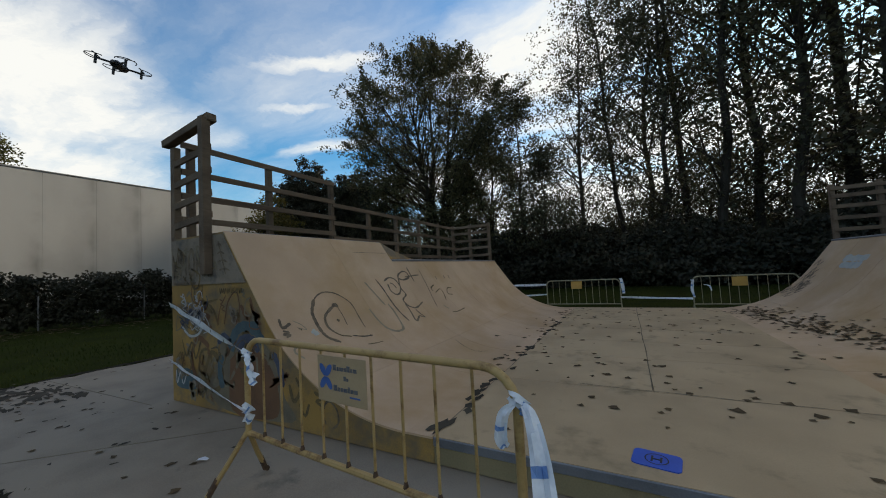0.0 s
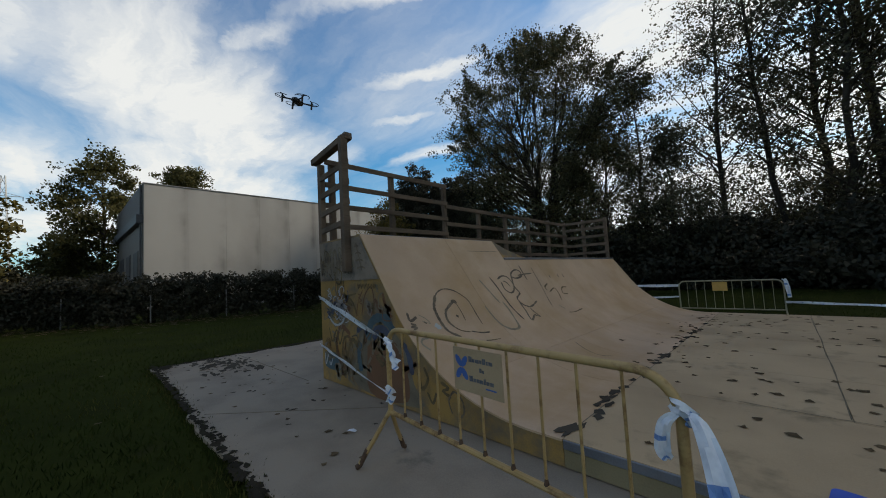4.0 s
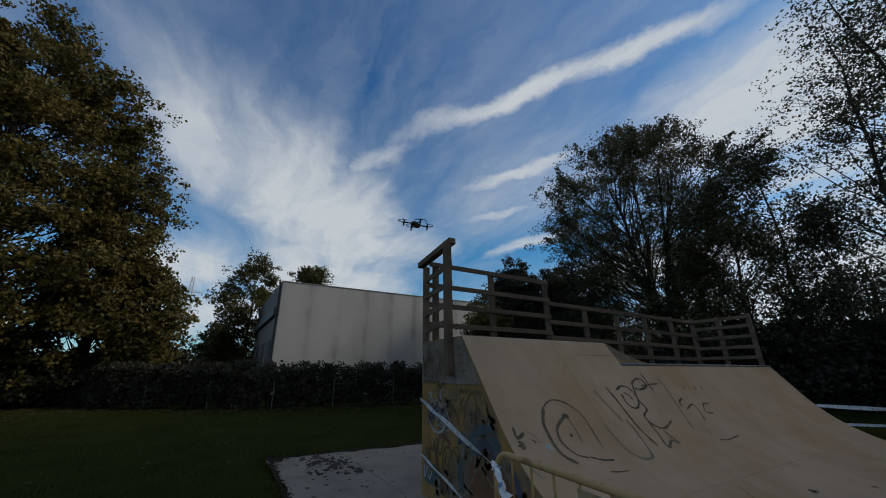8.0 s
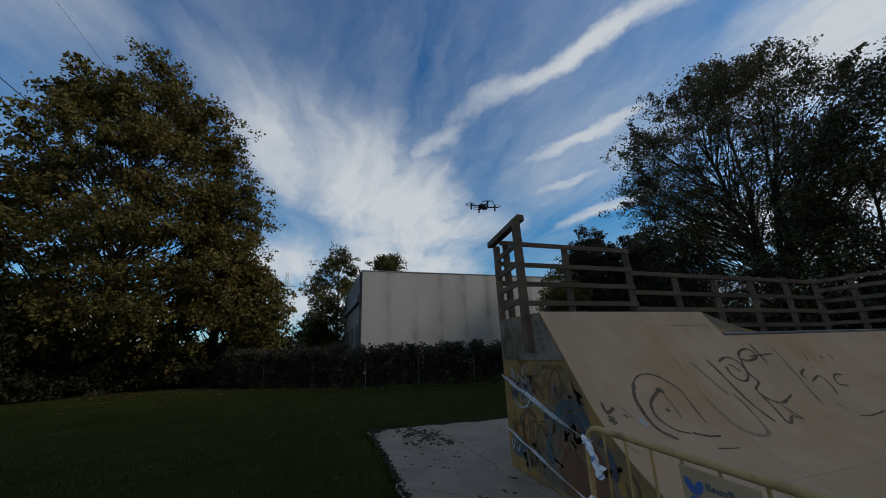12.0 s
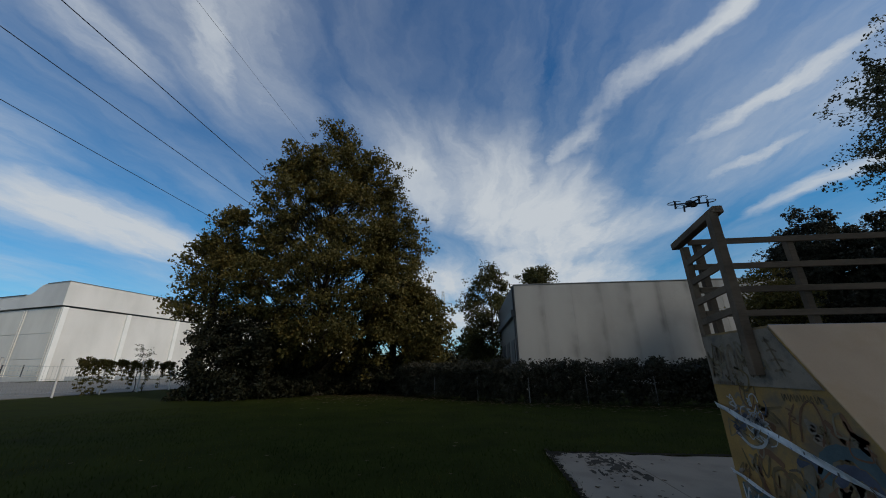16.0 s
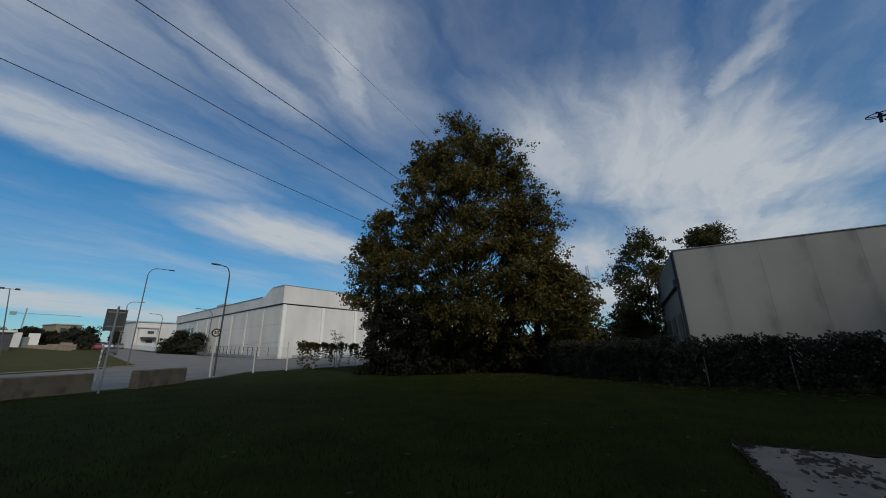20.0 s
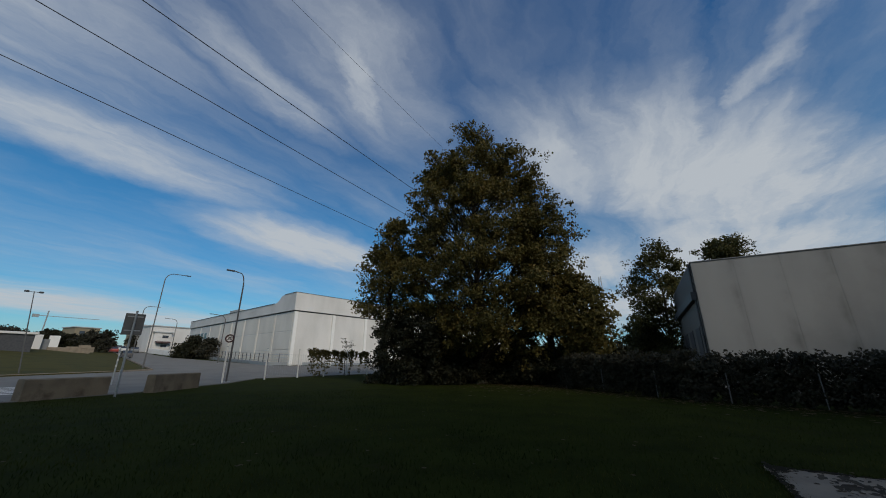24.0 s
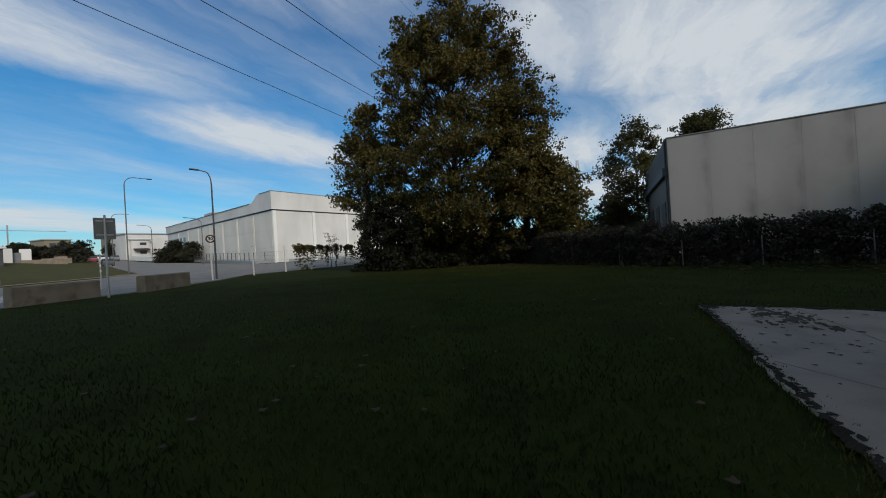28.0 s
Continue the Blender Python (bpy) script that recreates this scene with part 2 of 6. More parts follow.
CONCRETE = surf("slab concrete", (0.158, 0.127, 0.094), (0.285, 0.232, 0.174), 1.6, 0.85, 0.25, 90, spots=(0.07, 0.068, 0.06), spot_at=(0.62, 0.72), spot_size=0.9)
# the lawn's colour is lowered to hold the shade of the trees
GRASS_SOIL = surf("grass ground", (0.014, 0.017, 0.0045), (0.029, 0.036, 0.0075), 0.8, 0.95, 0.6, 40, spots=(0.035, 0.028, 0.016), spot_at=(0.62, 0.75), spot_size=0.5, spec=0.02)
ASPHALT = surf("street asphalt", (0.13, 0.122, 0.111), (0.20, 0.19, 0.173), 0.5, 0.9, 0.2, 60, spec=0.3)
PLY = surf("ramp sheet", (0.395, 0.263, 0.162), (0.552, 0.380, 0.244), 0.9, 0.62, 0.10, 130, spots=(0.41, 0.256, 0.118), spot_at=(0.44, 0.66), spot_size=0.7, vary=0.10, spec=0.35)
PANEL = surf("painted side panel", (0.122, 0.079, 0.035), (0.345, 0.205, 0.058), 1.6, 0.7, 0.12, 80, spots=(0.115, 0.096, 0.076), spot_at=(0.45, 0.61), spot_size=1.9)
FRONT = surf("beige board", (0.13, 0.105, 0.055), (0.24, 0.195, 0.11), 1.5, 0.75, 0.1, 80, spots=(0.09, 0.07, 0.04), spot_at=(0.58, 0.72), spot_size=2.0)
PALE = surf("pale paint", (0.112, 0.088, 0.067), (0.235, 0.190, 0.146), 3.0, 0.8, 0.1, 80, spots=(0.085, 0.08, 0.075), spot_at=(0.50, 0.66), spot_size=4.0)
PAD_BLUE = surf("bright blue foam", (0.022, 0.075, 0.40), (0.032, 0.10, 0.50), 8.0, 0.5, 0.03)
PRINT = surf("worn dark blue print", (0.055, 0.065, 0.10), (0.16, 0.15, 0.15), 30.0, 0.6, 0.0)
INK_WHITE = surf("chalky white spray paint", (0.24, 0.24, 0.24), (0.40, 0.40, 0.40), 10.0, 0.8, 0.0)
INK_NIGHT = surf("dark blue spray paint", (0.030, 0.036, 0.058), (0.075, 0.085, 0.12), 7.0, 0.8, 0.0)
WASH = surf("thin grey overspray", (0.105, 0.088, 0.064), (0.19, 0.155, 0.105), 4.0, 0.8, 0.0)
RUST = surf("rusted tube end", (0.045, 0.026, 0.016), (0.11, 0.062, 0.036), 30.0, 0.85, 0.2)
TIMBER = surf("weathered timber", (0.058, 0.040, 0.027), (0.148, 0.106, 0.073), 4.0, 0.85, 0.4, 50, streak=(1, 0.25, 1))
STEEL = surf("dull steel edge", (0.13, 0.14, 0.16), (0.24, 0.25, 0.28), 3.0, 0.5, 0.05, 80, metal=0.7)
YELLOW = surf("yellow barrier paint", (0.33, 0.205, 0.075), (0.45, 0.295, 0.12), 5.0, 0.5, 0.05, 90, spots=(0.16, 0.078, 0.03), spot_at=(0.52, 0.64), spot_size=6.0)
DULL_YELLOW = surf("faded barrier paint", (0.20, 0.17, 0.10), (0.31, 0.27, 0.17), 5.0, 0.6, 0.05, 90)
ORANGE = surf("orange plate", (0.42, 0.23, 0.05), (0.55, 0.32, 0.08), 5.0, 0.6, 0.0)
SIGN_Y = surf("sign sheet", (0.34, 0.235, 0.130), (0.44, 0.315, 0.185), 4.0, 0.55, 0.03, 90)
BLUE = surf("blue print", (0.035, 0.085, 0.28), (0.06, 0.13, 0.36), 6.0, 0.5, 0.0)
TAPE = surf("barrier tape", (0.52, 0.55, 0.60), (0.74, 0.76, 0.79), 14.0, 0.4, 0.05)
TAPE_BLUE = surf("tape print", (0.10, 0.20, 0.42), (0.16, 0.28, 0.52), 9.0, 0.4, 0.0)
WALL_GREY = surf("precast concrete", (0.36, 0.36, 0.355), (0.47, 0.47, 0.46), 0.35, 0.85, 0.12, 50, spots=(0.30, 0.30, 0.30), spot_at=(0.55, 0.8), spot_size=0.25, streak=(1, 1, 0.35), vary=0.24)
WALL_DARK = surf("dark grey wall", (0.095, 0.088, 0.080), (0.145, 0.137, 0.125), 0.5, 0.6, 0.05)
WHITE = surf("white render", (0.56, 0.54, 0.51), (0.73, 0.70, 0.67), 0.3, 0.85, 0.08, 30, streak=(1, 1, 0.4))
GLASS = surf("window glass", (0.03, 0.04, 0.05), (0.06, 0.07, 0.09), 1.0, 0.12, 0.0, spec=0.6)
DULL_GLASS = surf("dusty dark glass", (0.02, 0.022, 0.025), (0.04, 0.042, 0.046), 1.0, 0.55, 0.0, spec=0.3)
BARK = surf("bark", (0.024, 0.020, 0.016), (0.060, 0.051, 0.041), 5.0, 0.95, 0.8, 30, streak=(1, 1, 0.3), spec=0.1)
GALV = surf("galvanised steel", (0.30, 0.31, 0.32), (0.42, 0.43, 0.44), 3.0, 0.5, 0.03, metal=0.5)
DARKMETAL = surf("dark metal", (0.04, 0.04, 0.045), (0.08, 0.08, 0.085), 4.0, 0.5, 0.03)
PLASTIC = surf("black plastic", (0.010, 0.011, 0.013), (0.022, 0.023, 0.026), 8.0, 0.45, 0.0)
INK = surf("black spray paint", (0.035, 0.026, 0.020), (0.17, 0.125, 0.08), 14.0, 0.7, 0.0)
INK_FADED = surf("faded spray paint", (0.20, 0.165, 0.11), (0.30, 0.25, 0.17), 9.0, 0.8, 0.0)
INK_SOFT = surf("old tag paint", (0.055, 0.040, 0.022), (0.15, 0.105, 0.048), 9.0, 0.8, 0.0)
SKY_BLUE = surf("pale blue paint", (0.27, 0.33, 0.36), (0.42, 0.42, 0.38), 8.0, 0.8, 0.0)
INK_BLUE = surf("blue spray paint", (0.034, 0.062, 0.076), (0.075, 0.112, 0.126), 6.0, 0.8, 0.0)
INK_BROWN = surf("brown spray paint", (0.085, 0.045, 0.026), (0.165, 0.085, 0.045), 3.0, 0.8, 0.0)
SEAM = surf("dirty seam", (0.10, 0.082, 0.055), (0.21, 0.17, 0.115), 9.0, 0.9, 0.0)
STAINED = surf("stained block concrete", (0.075, 0.060, 0.042), (0.20, 0.165, 0.12), 1.2, 0.9, 0.3, 40, spots=(0.065, 0.048, 0.03), spot_at=(0.55, 0.72), spot_size=1.6)
DARKRED = surf("dark red rim", (0.030, 0.010, 0.010), (0.05, 0.014, 0.014), 2.0, 0.5, 0.0)
RED = surf("red paint", (0.22, 0.03, 0.025), (0.32, 0.05, 0.04), 2.0, 0.4, 0.0)
SIGN_DARK = surf("dull sign back", (0.092, 0.090, 0.088), (0.135, 0.132, 0.128), 2.0, 0.7, 0.0)
SIGNBACK = surf("sign back", (0.14, 0.145, 0.15), (0.20, 0.205, 0.21), 2.0, 0.6, 0.0)
TYRE = surf("rubber", (0.012, 0.012, 0.012), (0.03, 0.03, 0.03), 6.0, 0.8, 0.0)
LEAF_PLANE = leafy("autumn plane leaves", [(0.042, 0.041, 0.015), (0.090, 0.080, 0.024), (0.138, 0.112, 0.031), (0.19, 0.126, 0.034)], through=0.38)
LEAF_FAR = leafy("dull green leaves", [(0.036, 0.038, 0.015), (0.074, 0.072, 0.024), (0.125, 0.104, 0.032)], through=0.36)
LEAF_DARK = leafy("alder leaves", [(0.035, 0.036, 0.024), (0.068, 0.067, 0.040), (0.104, 0.097, 0.053)])
LEAF_GREEN = leafy("green leaves", [(0.048, 0.050, 0.028), (0.094, 0.090, 0.046), (0.142, 0.126, 0.060)])
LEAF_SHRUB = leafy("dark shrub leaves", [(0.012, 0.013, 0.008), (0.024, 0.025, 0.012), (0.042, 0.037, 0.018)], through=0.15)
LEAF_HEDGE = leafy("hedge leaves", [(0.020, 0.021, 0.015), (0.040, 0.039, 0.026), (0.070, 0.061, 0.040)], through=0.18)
LEAF_FALLEN = leafy("fallen leaves", [(0.040, 0.027, 0.014), (0.08, 0.053, 0.027), (0.14, 0.092, 0.045)], 0.8, 0.0)
# blades darkened too, with the tree shade in their colour
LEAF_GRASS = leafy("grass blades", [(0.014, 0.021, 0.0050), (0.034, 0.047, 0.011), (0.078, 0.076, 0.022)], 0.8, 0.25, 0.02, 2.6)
LAWN_DRY = surf("dry verge", (0.032, 0.034, 0.010), (0.075, 0.068, 0.020), 0.6, 0.95, 0.4, 40, spec=0.1)


def jointed(m, step, strength):
    """Dirt that has run down along the upright joints of a panel wall, uneven from joint to joint."""
    t = m.node_tree
    p = t.nodes["Principled BSDF"]
    tc = t.nodes.new("ShaderNodeTexCoord")
    sp = t.nodes.new("ShaderNodeSeparateXYZ")
    wire(t, tc.outputs["Object"], sp.inputs[0])
    sway = t.nodes.new("ShaderNodeTexNoise")
    sway.inputs["Scale"].default_value, sway.inputs["Detail"].default_value = 0.55, 5
    wire(t, tc.outputs["Object"], sway.inputs["Vector"])
    y = node(t, "ShaderNodeMath", op="MULTIPLY_ADD", i1=0.35, i2=0.0)
    wire(t, sway.outputs["Fac"], y.inputs[0])
    wire(t, sp.outputs[1], y.inputs[2])
    q = node(t, "ShaderNodeMath", op="PINGPONG", i1=step / 2)
    wire(t, y.outputs[0], q.inputs[0])
    f = ramp(t, q.outputs[0], [(0.0, 1.0), (0.10, 0.75), (0.35, 0.25), (1.0, 0.0)])
    g = node(t, "ShaderNodeMath", op="MULTIPLY")
    wire(t, f, g.inputs[0])
    wire(t, ramp(t, sway.outputs["Fac"], [(0.35, 0.1), (0.7, strength)]), g.inputs[1])
    mx = node(t, "ShaderNodeMix", blend="MULTIPLY")
    wire(t, g.outputs[0], mx.inputs[0])
    wire(t, p.inputs["Base Color"].links[0].from_socket, mx.inputs[6])
    mx.inputs[7].default_value = (0.35, 0.35, 0.35, 1)
    wire(t, mx.outputs[2], p.inputs["Base Color"])
    return m


HALL_PANEL = jointed(surf("weathered precast concrete", (0.232, 0.232, 0.229), (0.318, 0.318, 0.312), 0.35, 0.85, 0.12, 50, spots=(0.225, 0.225, 0.222), spot_at=(0.52, 0.8), spot_size=0.25, streak=(1, 1, 0.35), vary=0.20), 2.4, 0.7)
# lighter and warmer than the front's render: the missing sun is put into the colour
PANEL_LIT = surf("wall panel with sunlight in its colour", (0.66, 0.605, 0.535), (0.80, 0.74, 0.66), 0.35, 0.85, 0.08, 30, streak=(1, 1, 0.4))
BRIGHT = surf("clean white paint", (0.74, 0.72, 0.69), (0.84, 0.82, 0.79), 0.6, 0.8, 0.05, 40)
SOIL = surf("dark damp soil", (0.016, 0.014, 0.010), (0.040, 0.034, 0.024), 4.0, 0.95, 0.4, 70, spec=0.05)
DIRT = surf("damp dirt", (0.032, 0.027, 0.020), (0.075, 0.064, 0.049), 3.0, 0.95, 0.3, 60, spec=0.1)
PLY_FLAT = surf("worn flat sheet", (0.335, 0.235, 0.134), (0.466, 0.338, 0.200), 1.1, 0.7, 0.14, 120, spots=(0.20, 0.150, 0.085), spot_at=(0.56, 0.74), spot_size=2.4, vary=0.10, spec=0.3)

# ---- mesh tools ----
class Shape:
    """Collects plain geometry and links it as one mesh."""

    def __init__(self):
        self.v, self.f = [], []

    def add(self, verts, faces):
        n = len(self.v)
        self.v += [tuple(p) for p in verts]
        self.f += [tuple(i + n for i in f) for f in faces]
        return self

    def box(self, lo, hi, bevel=0.0, m=None):
        """A box with its edges chamfered."""
        x0, y0, z0 = lo
        x1, y1, z1 = hi
        b = min(bevel, 0.45 * min(x1 - x0, y1 - y0, z1 - z0))
        if b <= 0:
            v = [(x, y, z) for z in (z0, z1) for x, y in ((x0, y0), (x1, y0), (x1, y1), (x0, y1))]
            f = [(3, 2, 1, 0), (4, 5, 6, 7), (0, 1, 5, 4), (1, 2, 6, 5), (2, 3, 7, 6), (3, 0, 4, 7)]
        else:
            v, f = [], []
            ring = lambda z, o: [(x0 + o, y0 + b, z), (x0 + b, y0 + o, z), (x1 - b, y0 + o, z), (x1 - o, y0 + b, z), (x1 - o, y1 - b, z), (x1 - b, y1 - o, z), (x0 + b, y1 - o, z), (x0 + o, y1 - b, z)]
            for z, o in ((z0, b), (z0 + b, 0), (z1 - b, 0), (z1, b)):
                v += ring(z, o)
            for k in range(3):
                f += [(8 * k + i, 8 * k + (i + 1) % 8, 8 * k + 8 + (i + 1) % 8, 8 * k + 8 + i) for i in range(8)]
            f += [tuple(range(7, -1, -1)), tuple(range(24, 32))]
        if m is not None:
            v = [m @ Vector(p) for p in v]
        return self.add(v, f)

    def bar(self, a, b, w, h, bevel=0.004, up=(0, 0, 1)):
        """A beam of w by h from a to b."""
        a, b = Vector(a), Vector(b)
        d = b - a
        x = d.normalized()
        y = Vector(up).cross(x)
        y = y.normalized() if y.length > 1e-5 else Vector((0, 1, 0))
        z = x.cross(y)
        m = Matrix.Translation(a) @ Matrix((x, y, z)).transposed().to_4x4()
        return self.box((0, -w / 2, -h / 2), (d.length, w / 2, h / 2), bevel, m)

    def tube(self, pts, radii, sides=8, caps=True):
        pts = [Vector(p) for p in pts]
        if not isinstance(radii, (list, tuple)):
            radii = [radii] * len(pts)
        v, f, x = [], [], None
        for k, p in enumerate(pts):
            d = (pts[min(k + 1, len(pts) - 1)] - pts[max(k - 1, 0)]).normalized()
            x = (x - d * x.dot(d)) if x is not None else d.orthogonal()
            x.normalize()
            y = d.cross(x)
            v += [p + (x * math.cos(a) + y * math.sin(a)) * radii[k] for a in (2 * math.pi * i / sides for i in range(sides))]
        for k in range(len(pts) - 1):
            f += [(k * sides + i, k * sides + (i + 1) % sides, (k + 1) * sides + (i + 1) % sides, (k + 1) * sides + i) for i in range(sides)]
        if caps:
            f += [tuple(range(sides - 1, -1, -1)), tuple(range(len(v) - sides, len(v)))]
        return self.add(v, f)

    def sheet(self, grid, thick=0.0, down=(0, 0, -1)):
        """A surface over rows of points, given a thickness."""
        r, c = len(grid), len(grid[0])
        v = [p for row in grid for p in row]
        q = [(i * c + j, i * c + j + 1, (i + 1) * c + j + 1, (i + 1) * c + j) for i in range(r - 1) for j in range(c - 1)]
        if thick:
            n, d = len(v), Vector(down) * thick
            v = v + [tuple(Vector(p) + d) for p in v]
            rim = [(i, j) for i, j in zip([j for j in range(c)] + [i * c + c - 1 for i in range(1, r)] + [(r - 1) * c + j for j in range(c - 2, -1, -1)] + [i * c for i in range(r - 2, 0, -1)], range(10 ** 6))]
            loop = [i for i, _ in rim]
            q = q + [tuple(n + i for i in reversed(f)) for f in q]
            q += [(loop[k], n + loop[k], n + loop[(k + 1) % len(loop)], loop[(k + 1) % len(loop)]) for k in range(len(loop))]
        return self.add(v, q)

    def mesh(self, name, material, smooth=False):
        me = bpy.data.meshes.new(name)
        me.from_pydata(self.v, [], self.f)
        me.materials.append(material)
        if smooth:
            me.polygons.foreach_set("use_smooth", [True] * len(me.polygons))
            me.set_sharp_from_angle(angle=radians(40))
        me.update()
        return me


def part(name, shape, material, parent=None, label="", smooth=False, at=None):
    ob = new(name, shape.mesh(name, material, smooth) if isinstance(shape, Shape) else shape)
    if parent is not None:
        ob.parent = parent
    if at is not None:
        ob.matrix_basis = at
    return tagged(ob, label)


def thing(name, label, category, group="", at=None, kind=""):
    ob = new(name)
    ob.empty_display_size = 0.2
    if at is not None:
        ob.matrix_basis = at
    return tagged(ob, label, category, group, kind)


def solid(name, shape, material, label, category, group="", smooth=False, kind="", at=None):
    return tagged(part(name, shape, material, None, "", smooth, at), label, category, group, kind)


def quads_mesh(name, centres, us, vs, material, bend=0.0, broad=0.64):
    """Many small separate leaves, each a folded pair of triangles."""
    n = len(centres)
    w = np.cross(us, vs)
    w /= np.linalg.norm(w, axis=1, keepdims=True) + 1e-9
    size = np.linalg.norm(us, axis=1, keepdims=True)
    pts = np.stack([centres - us, centres - vs * broad + w * size * bend, centres + us, centres + vs * broad + w * size * bend], 1).reshape(-1, 3)
    me = bpy.data.meshes.new(name)
    me.vertices.add(4 * n)
    me.vertices.foreach_set("co", pts.astype(np.float32).ravel())
    idx = np.arange(n)[:, None] * 4
    tri = np.concatenate([idx + [0, 1, 2], idx + [0, 2, 3]], 1).ravel()
    me.loops.add(6 * n)
    me.loops.foreach_set("vertex_index", tri.astype(np.int32))
    me.polygons.add(2 * n)
    me.polygons.foreach_set("loop_start", np.arange(0, 6 * n, 3, dtype=np.int32))
    me.polygons.foreach_set("loop_total", np.full(2 * n, 3, dtype=np.int32))
    me.materials.append(material)
    me.update(calc_edges=True)
    return me


def unit(rng, n):
    d = rng.normal(size=(n, 3))
    return d / np.linalg.norm(d, axis=1, keepdims=True)


def leaves_at(name, clumps, spread, per, size, material, rng, droop=0.25, bend=0.35):
    """Leaves filling small flattened balls round clump centres."""
    c = np.repeat(np.asarray(clumps, float), per, 0)
    n = len(c)
    sp = np.repeat(np.asarray(spread, float) * np.ones(len(clumps)), per)[:, None]
    c = c + unit(rng, n) * rng.uniform(size=(n, 1)) ** 0.5 * sp * 1.55 * np.array([1, 1, 0.7])
    u = unit(rng, n)
    u[:, 2] -= droop
    u /= np.linalg.norm(u, axis=1, keepdims=True)
    v = np.cross(u, unit(rng, n))
    v /= np.linalg.norm(v, axis=1, keepdims=True) + 1e-9
    s = size * rng.uniform(0.6, 1.35, (n, 1))
    return quads_mesh(name, c, u * s, v * s, material, bend)


def grow(name, label, category, at, height, profile, leaf, boughs, twigs, per, size, seed, spread=0.45, trunk=0.25, lean=(0, 0), stems=1, hollow=0.35, group="", bare=0.2, tuft=0.8, fork=0.0, shoots=0):
    """A tree: tapered trunk(s) and limbs that carry boughs, each bough a handful of leafy twigs, inside an outline of (share of height, radius)."""
    rng = np.random.default_rng(seed)
    root = thing(name, label, category, group, at)
    hs, rs = np.array([p[0] for p in profile]) * height, np.array([p[1] for p in profile])
    wood = Shape()
    spines = []
    for s in range(stems):
        a = 2 * math.pi * s / stems + rng.uniform(0, 1)
        off = 0.0 if stems == 1 else rng.uniform(0.5, 0.8)
        ends = (lean[0] * height + math.cos(a) * off * 3, lean[1] * height + math.sin(a) * off * 3)
        pts = []
        for k in range(9):
            q = k / 8
            wob = rng.normal(size=2) * 0.12 * (k > 0)
            if fork:
                # limbs fan out from one bole
                out_q = max(0.0, (q * 0.93 - fork) / (1 - fork)) ** 0.8
                reach_k = (0.35 + 0.65 * ((s * 5) % stems) / stems) * float(rs.max()) * 0.8 * (s > 0)
                pts.append((math.cos(a) * (0.05 + reach_k * out_q) + wob[0] * (q > fork), math.sin(a) * (0.05 + reach_k * out_q) + wob[1] * (q > fork), -0.3 + q * height * (0.90 - 0.18 * reach_k / float(rs.max()))))
                continue
            pts.append((math.cos(a) * off * 0.3 + ends[0] * q + wob[0], math.sin(a) * off * 0.3 + ends[1] * q + wob[1], -0.3 + q * height * 0.93))
        rad = trunk if stems == 1 else trunk * rng.uniform(0.6, 0.9)
        wood.tube(pts, [rad * (1.35 if k == 0 else 1) * (1 - 0.93 * k / 8) + 0.012 for k in range(9)], 8)
        spines.append((pts, rad))
    # bough centres fill the outline, more of them towards its edge
    w = (rs[:-1] + rs[1:]) * np.diff(hs)
    seg = rng.choice(len(w), boughs, p=w / w.sum())
    q = rng.uniform(size=boughs)
    z = hs[seg] + q * (hs[seg + 1] - hs[seg])
    r = rs[seg] + q * (rs[seg + 1] - rs[seg])
    ang = np.arange(boughs) * 2.39996 + rng.uniform(-0.5, 0.5, boughs)
    rad = r * rng.uniform(0.82, 1.08, boughs) * (hollow + (1 - hollow) * rng.uniform(size=boughs) ** 0.5)
    c = np.stack([rad * np.cos(ang) + lean[0] * z, rad * np.sin(ang) + lean[1] * z, z], 1)
    tips = []
    for k in range(boughs):
        end = Vector(c[k])
        pts, tr = spines[k % len(spines)]
        if fork:
            pts, tr = min(spines, key=lambda sp: min((Vector(p) + Vector((0, 0, 1.5)) - end).length for p in sp[0][3:]))
        out = Vector((end.x - lean[0] * end.z, end.y - lean[1] * end.z, 0))
        h0 = max(height * bare * 0.8, end.z - (1.6 if fork else out.length * rng.uniform(0.6, 1.2)) - 0.4)
        f = min(max((h0 + 0.3) / (height * 0.93), 0), 0.98) * 8
        i = min(int(f), 7)
        start = Vector(pts[i]).lerp(Vector(pts[i + 1]), f - i)
        span = (end - start).length
        mid = start.lerp(end, 0.5) + Vector((0, 0, -0.05 * span)) + Vector(rng.normal(size=3) * 0.04 * span)
        r0 = min(tr * (1 - 0.93 * f / 8) * 0.6, 0.012 + 0.009 * span)
        wood.tube([start, mid, end], [r0, r0 * 0.65, r0 * 0.3], 5, False)
        size_k = tuft * rng.uniform(0.6, 1.35)
        away = out.normalized() if out.length > 0.05 else Vector((0, 0, 1))
        for j in range(twigs):
            tip = end + Vector(rng.normal(size=3) * np.array([1, 1, 0.7])) * size_k + away * rng.uniform(0, 0.5) * size_k
            tips.append(tuple(tip))
            if j % 2 == 0:
                wood.tube([mid.lerp(end, rng.uniform(0.5, 1)), tip], [r0 * 0.3, 0.006], 3, False)
    wide = list(spread * rng.uniform(0.6, 1.3, len(tips)))
    # leafy shoots standing out from the crown's rim
    outer = np.argsort(-(rad / np.maximum(r, 0.1) + 0.6 * z / height))[:shoots]
    for k in outer:
        end = Vector(c[k])
        aim = Vector((end.x * 0.5, end.y * 0.5, 0)).normalized() * rng.uniform(0.2, 1.0) + Vector((0, 0, rng.uniform(0.3, 1.2)))
        far_end = end + aim.normalized() * rng.uniform(0.9, 1.7) * tuft
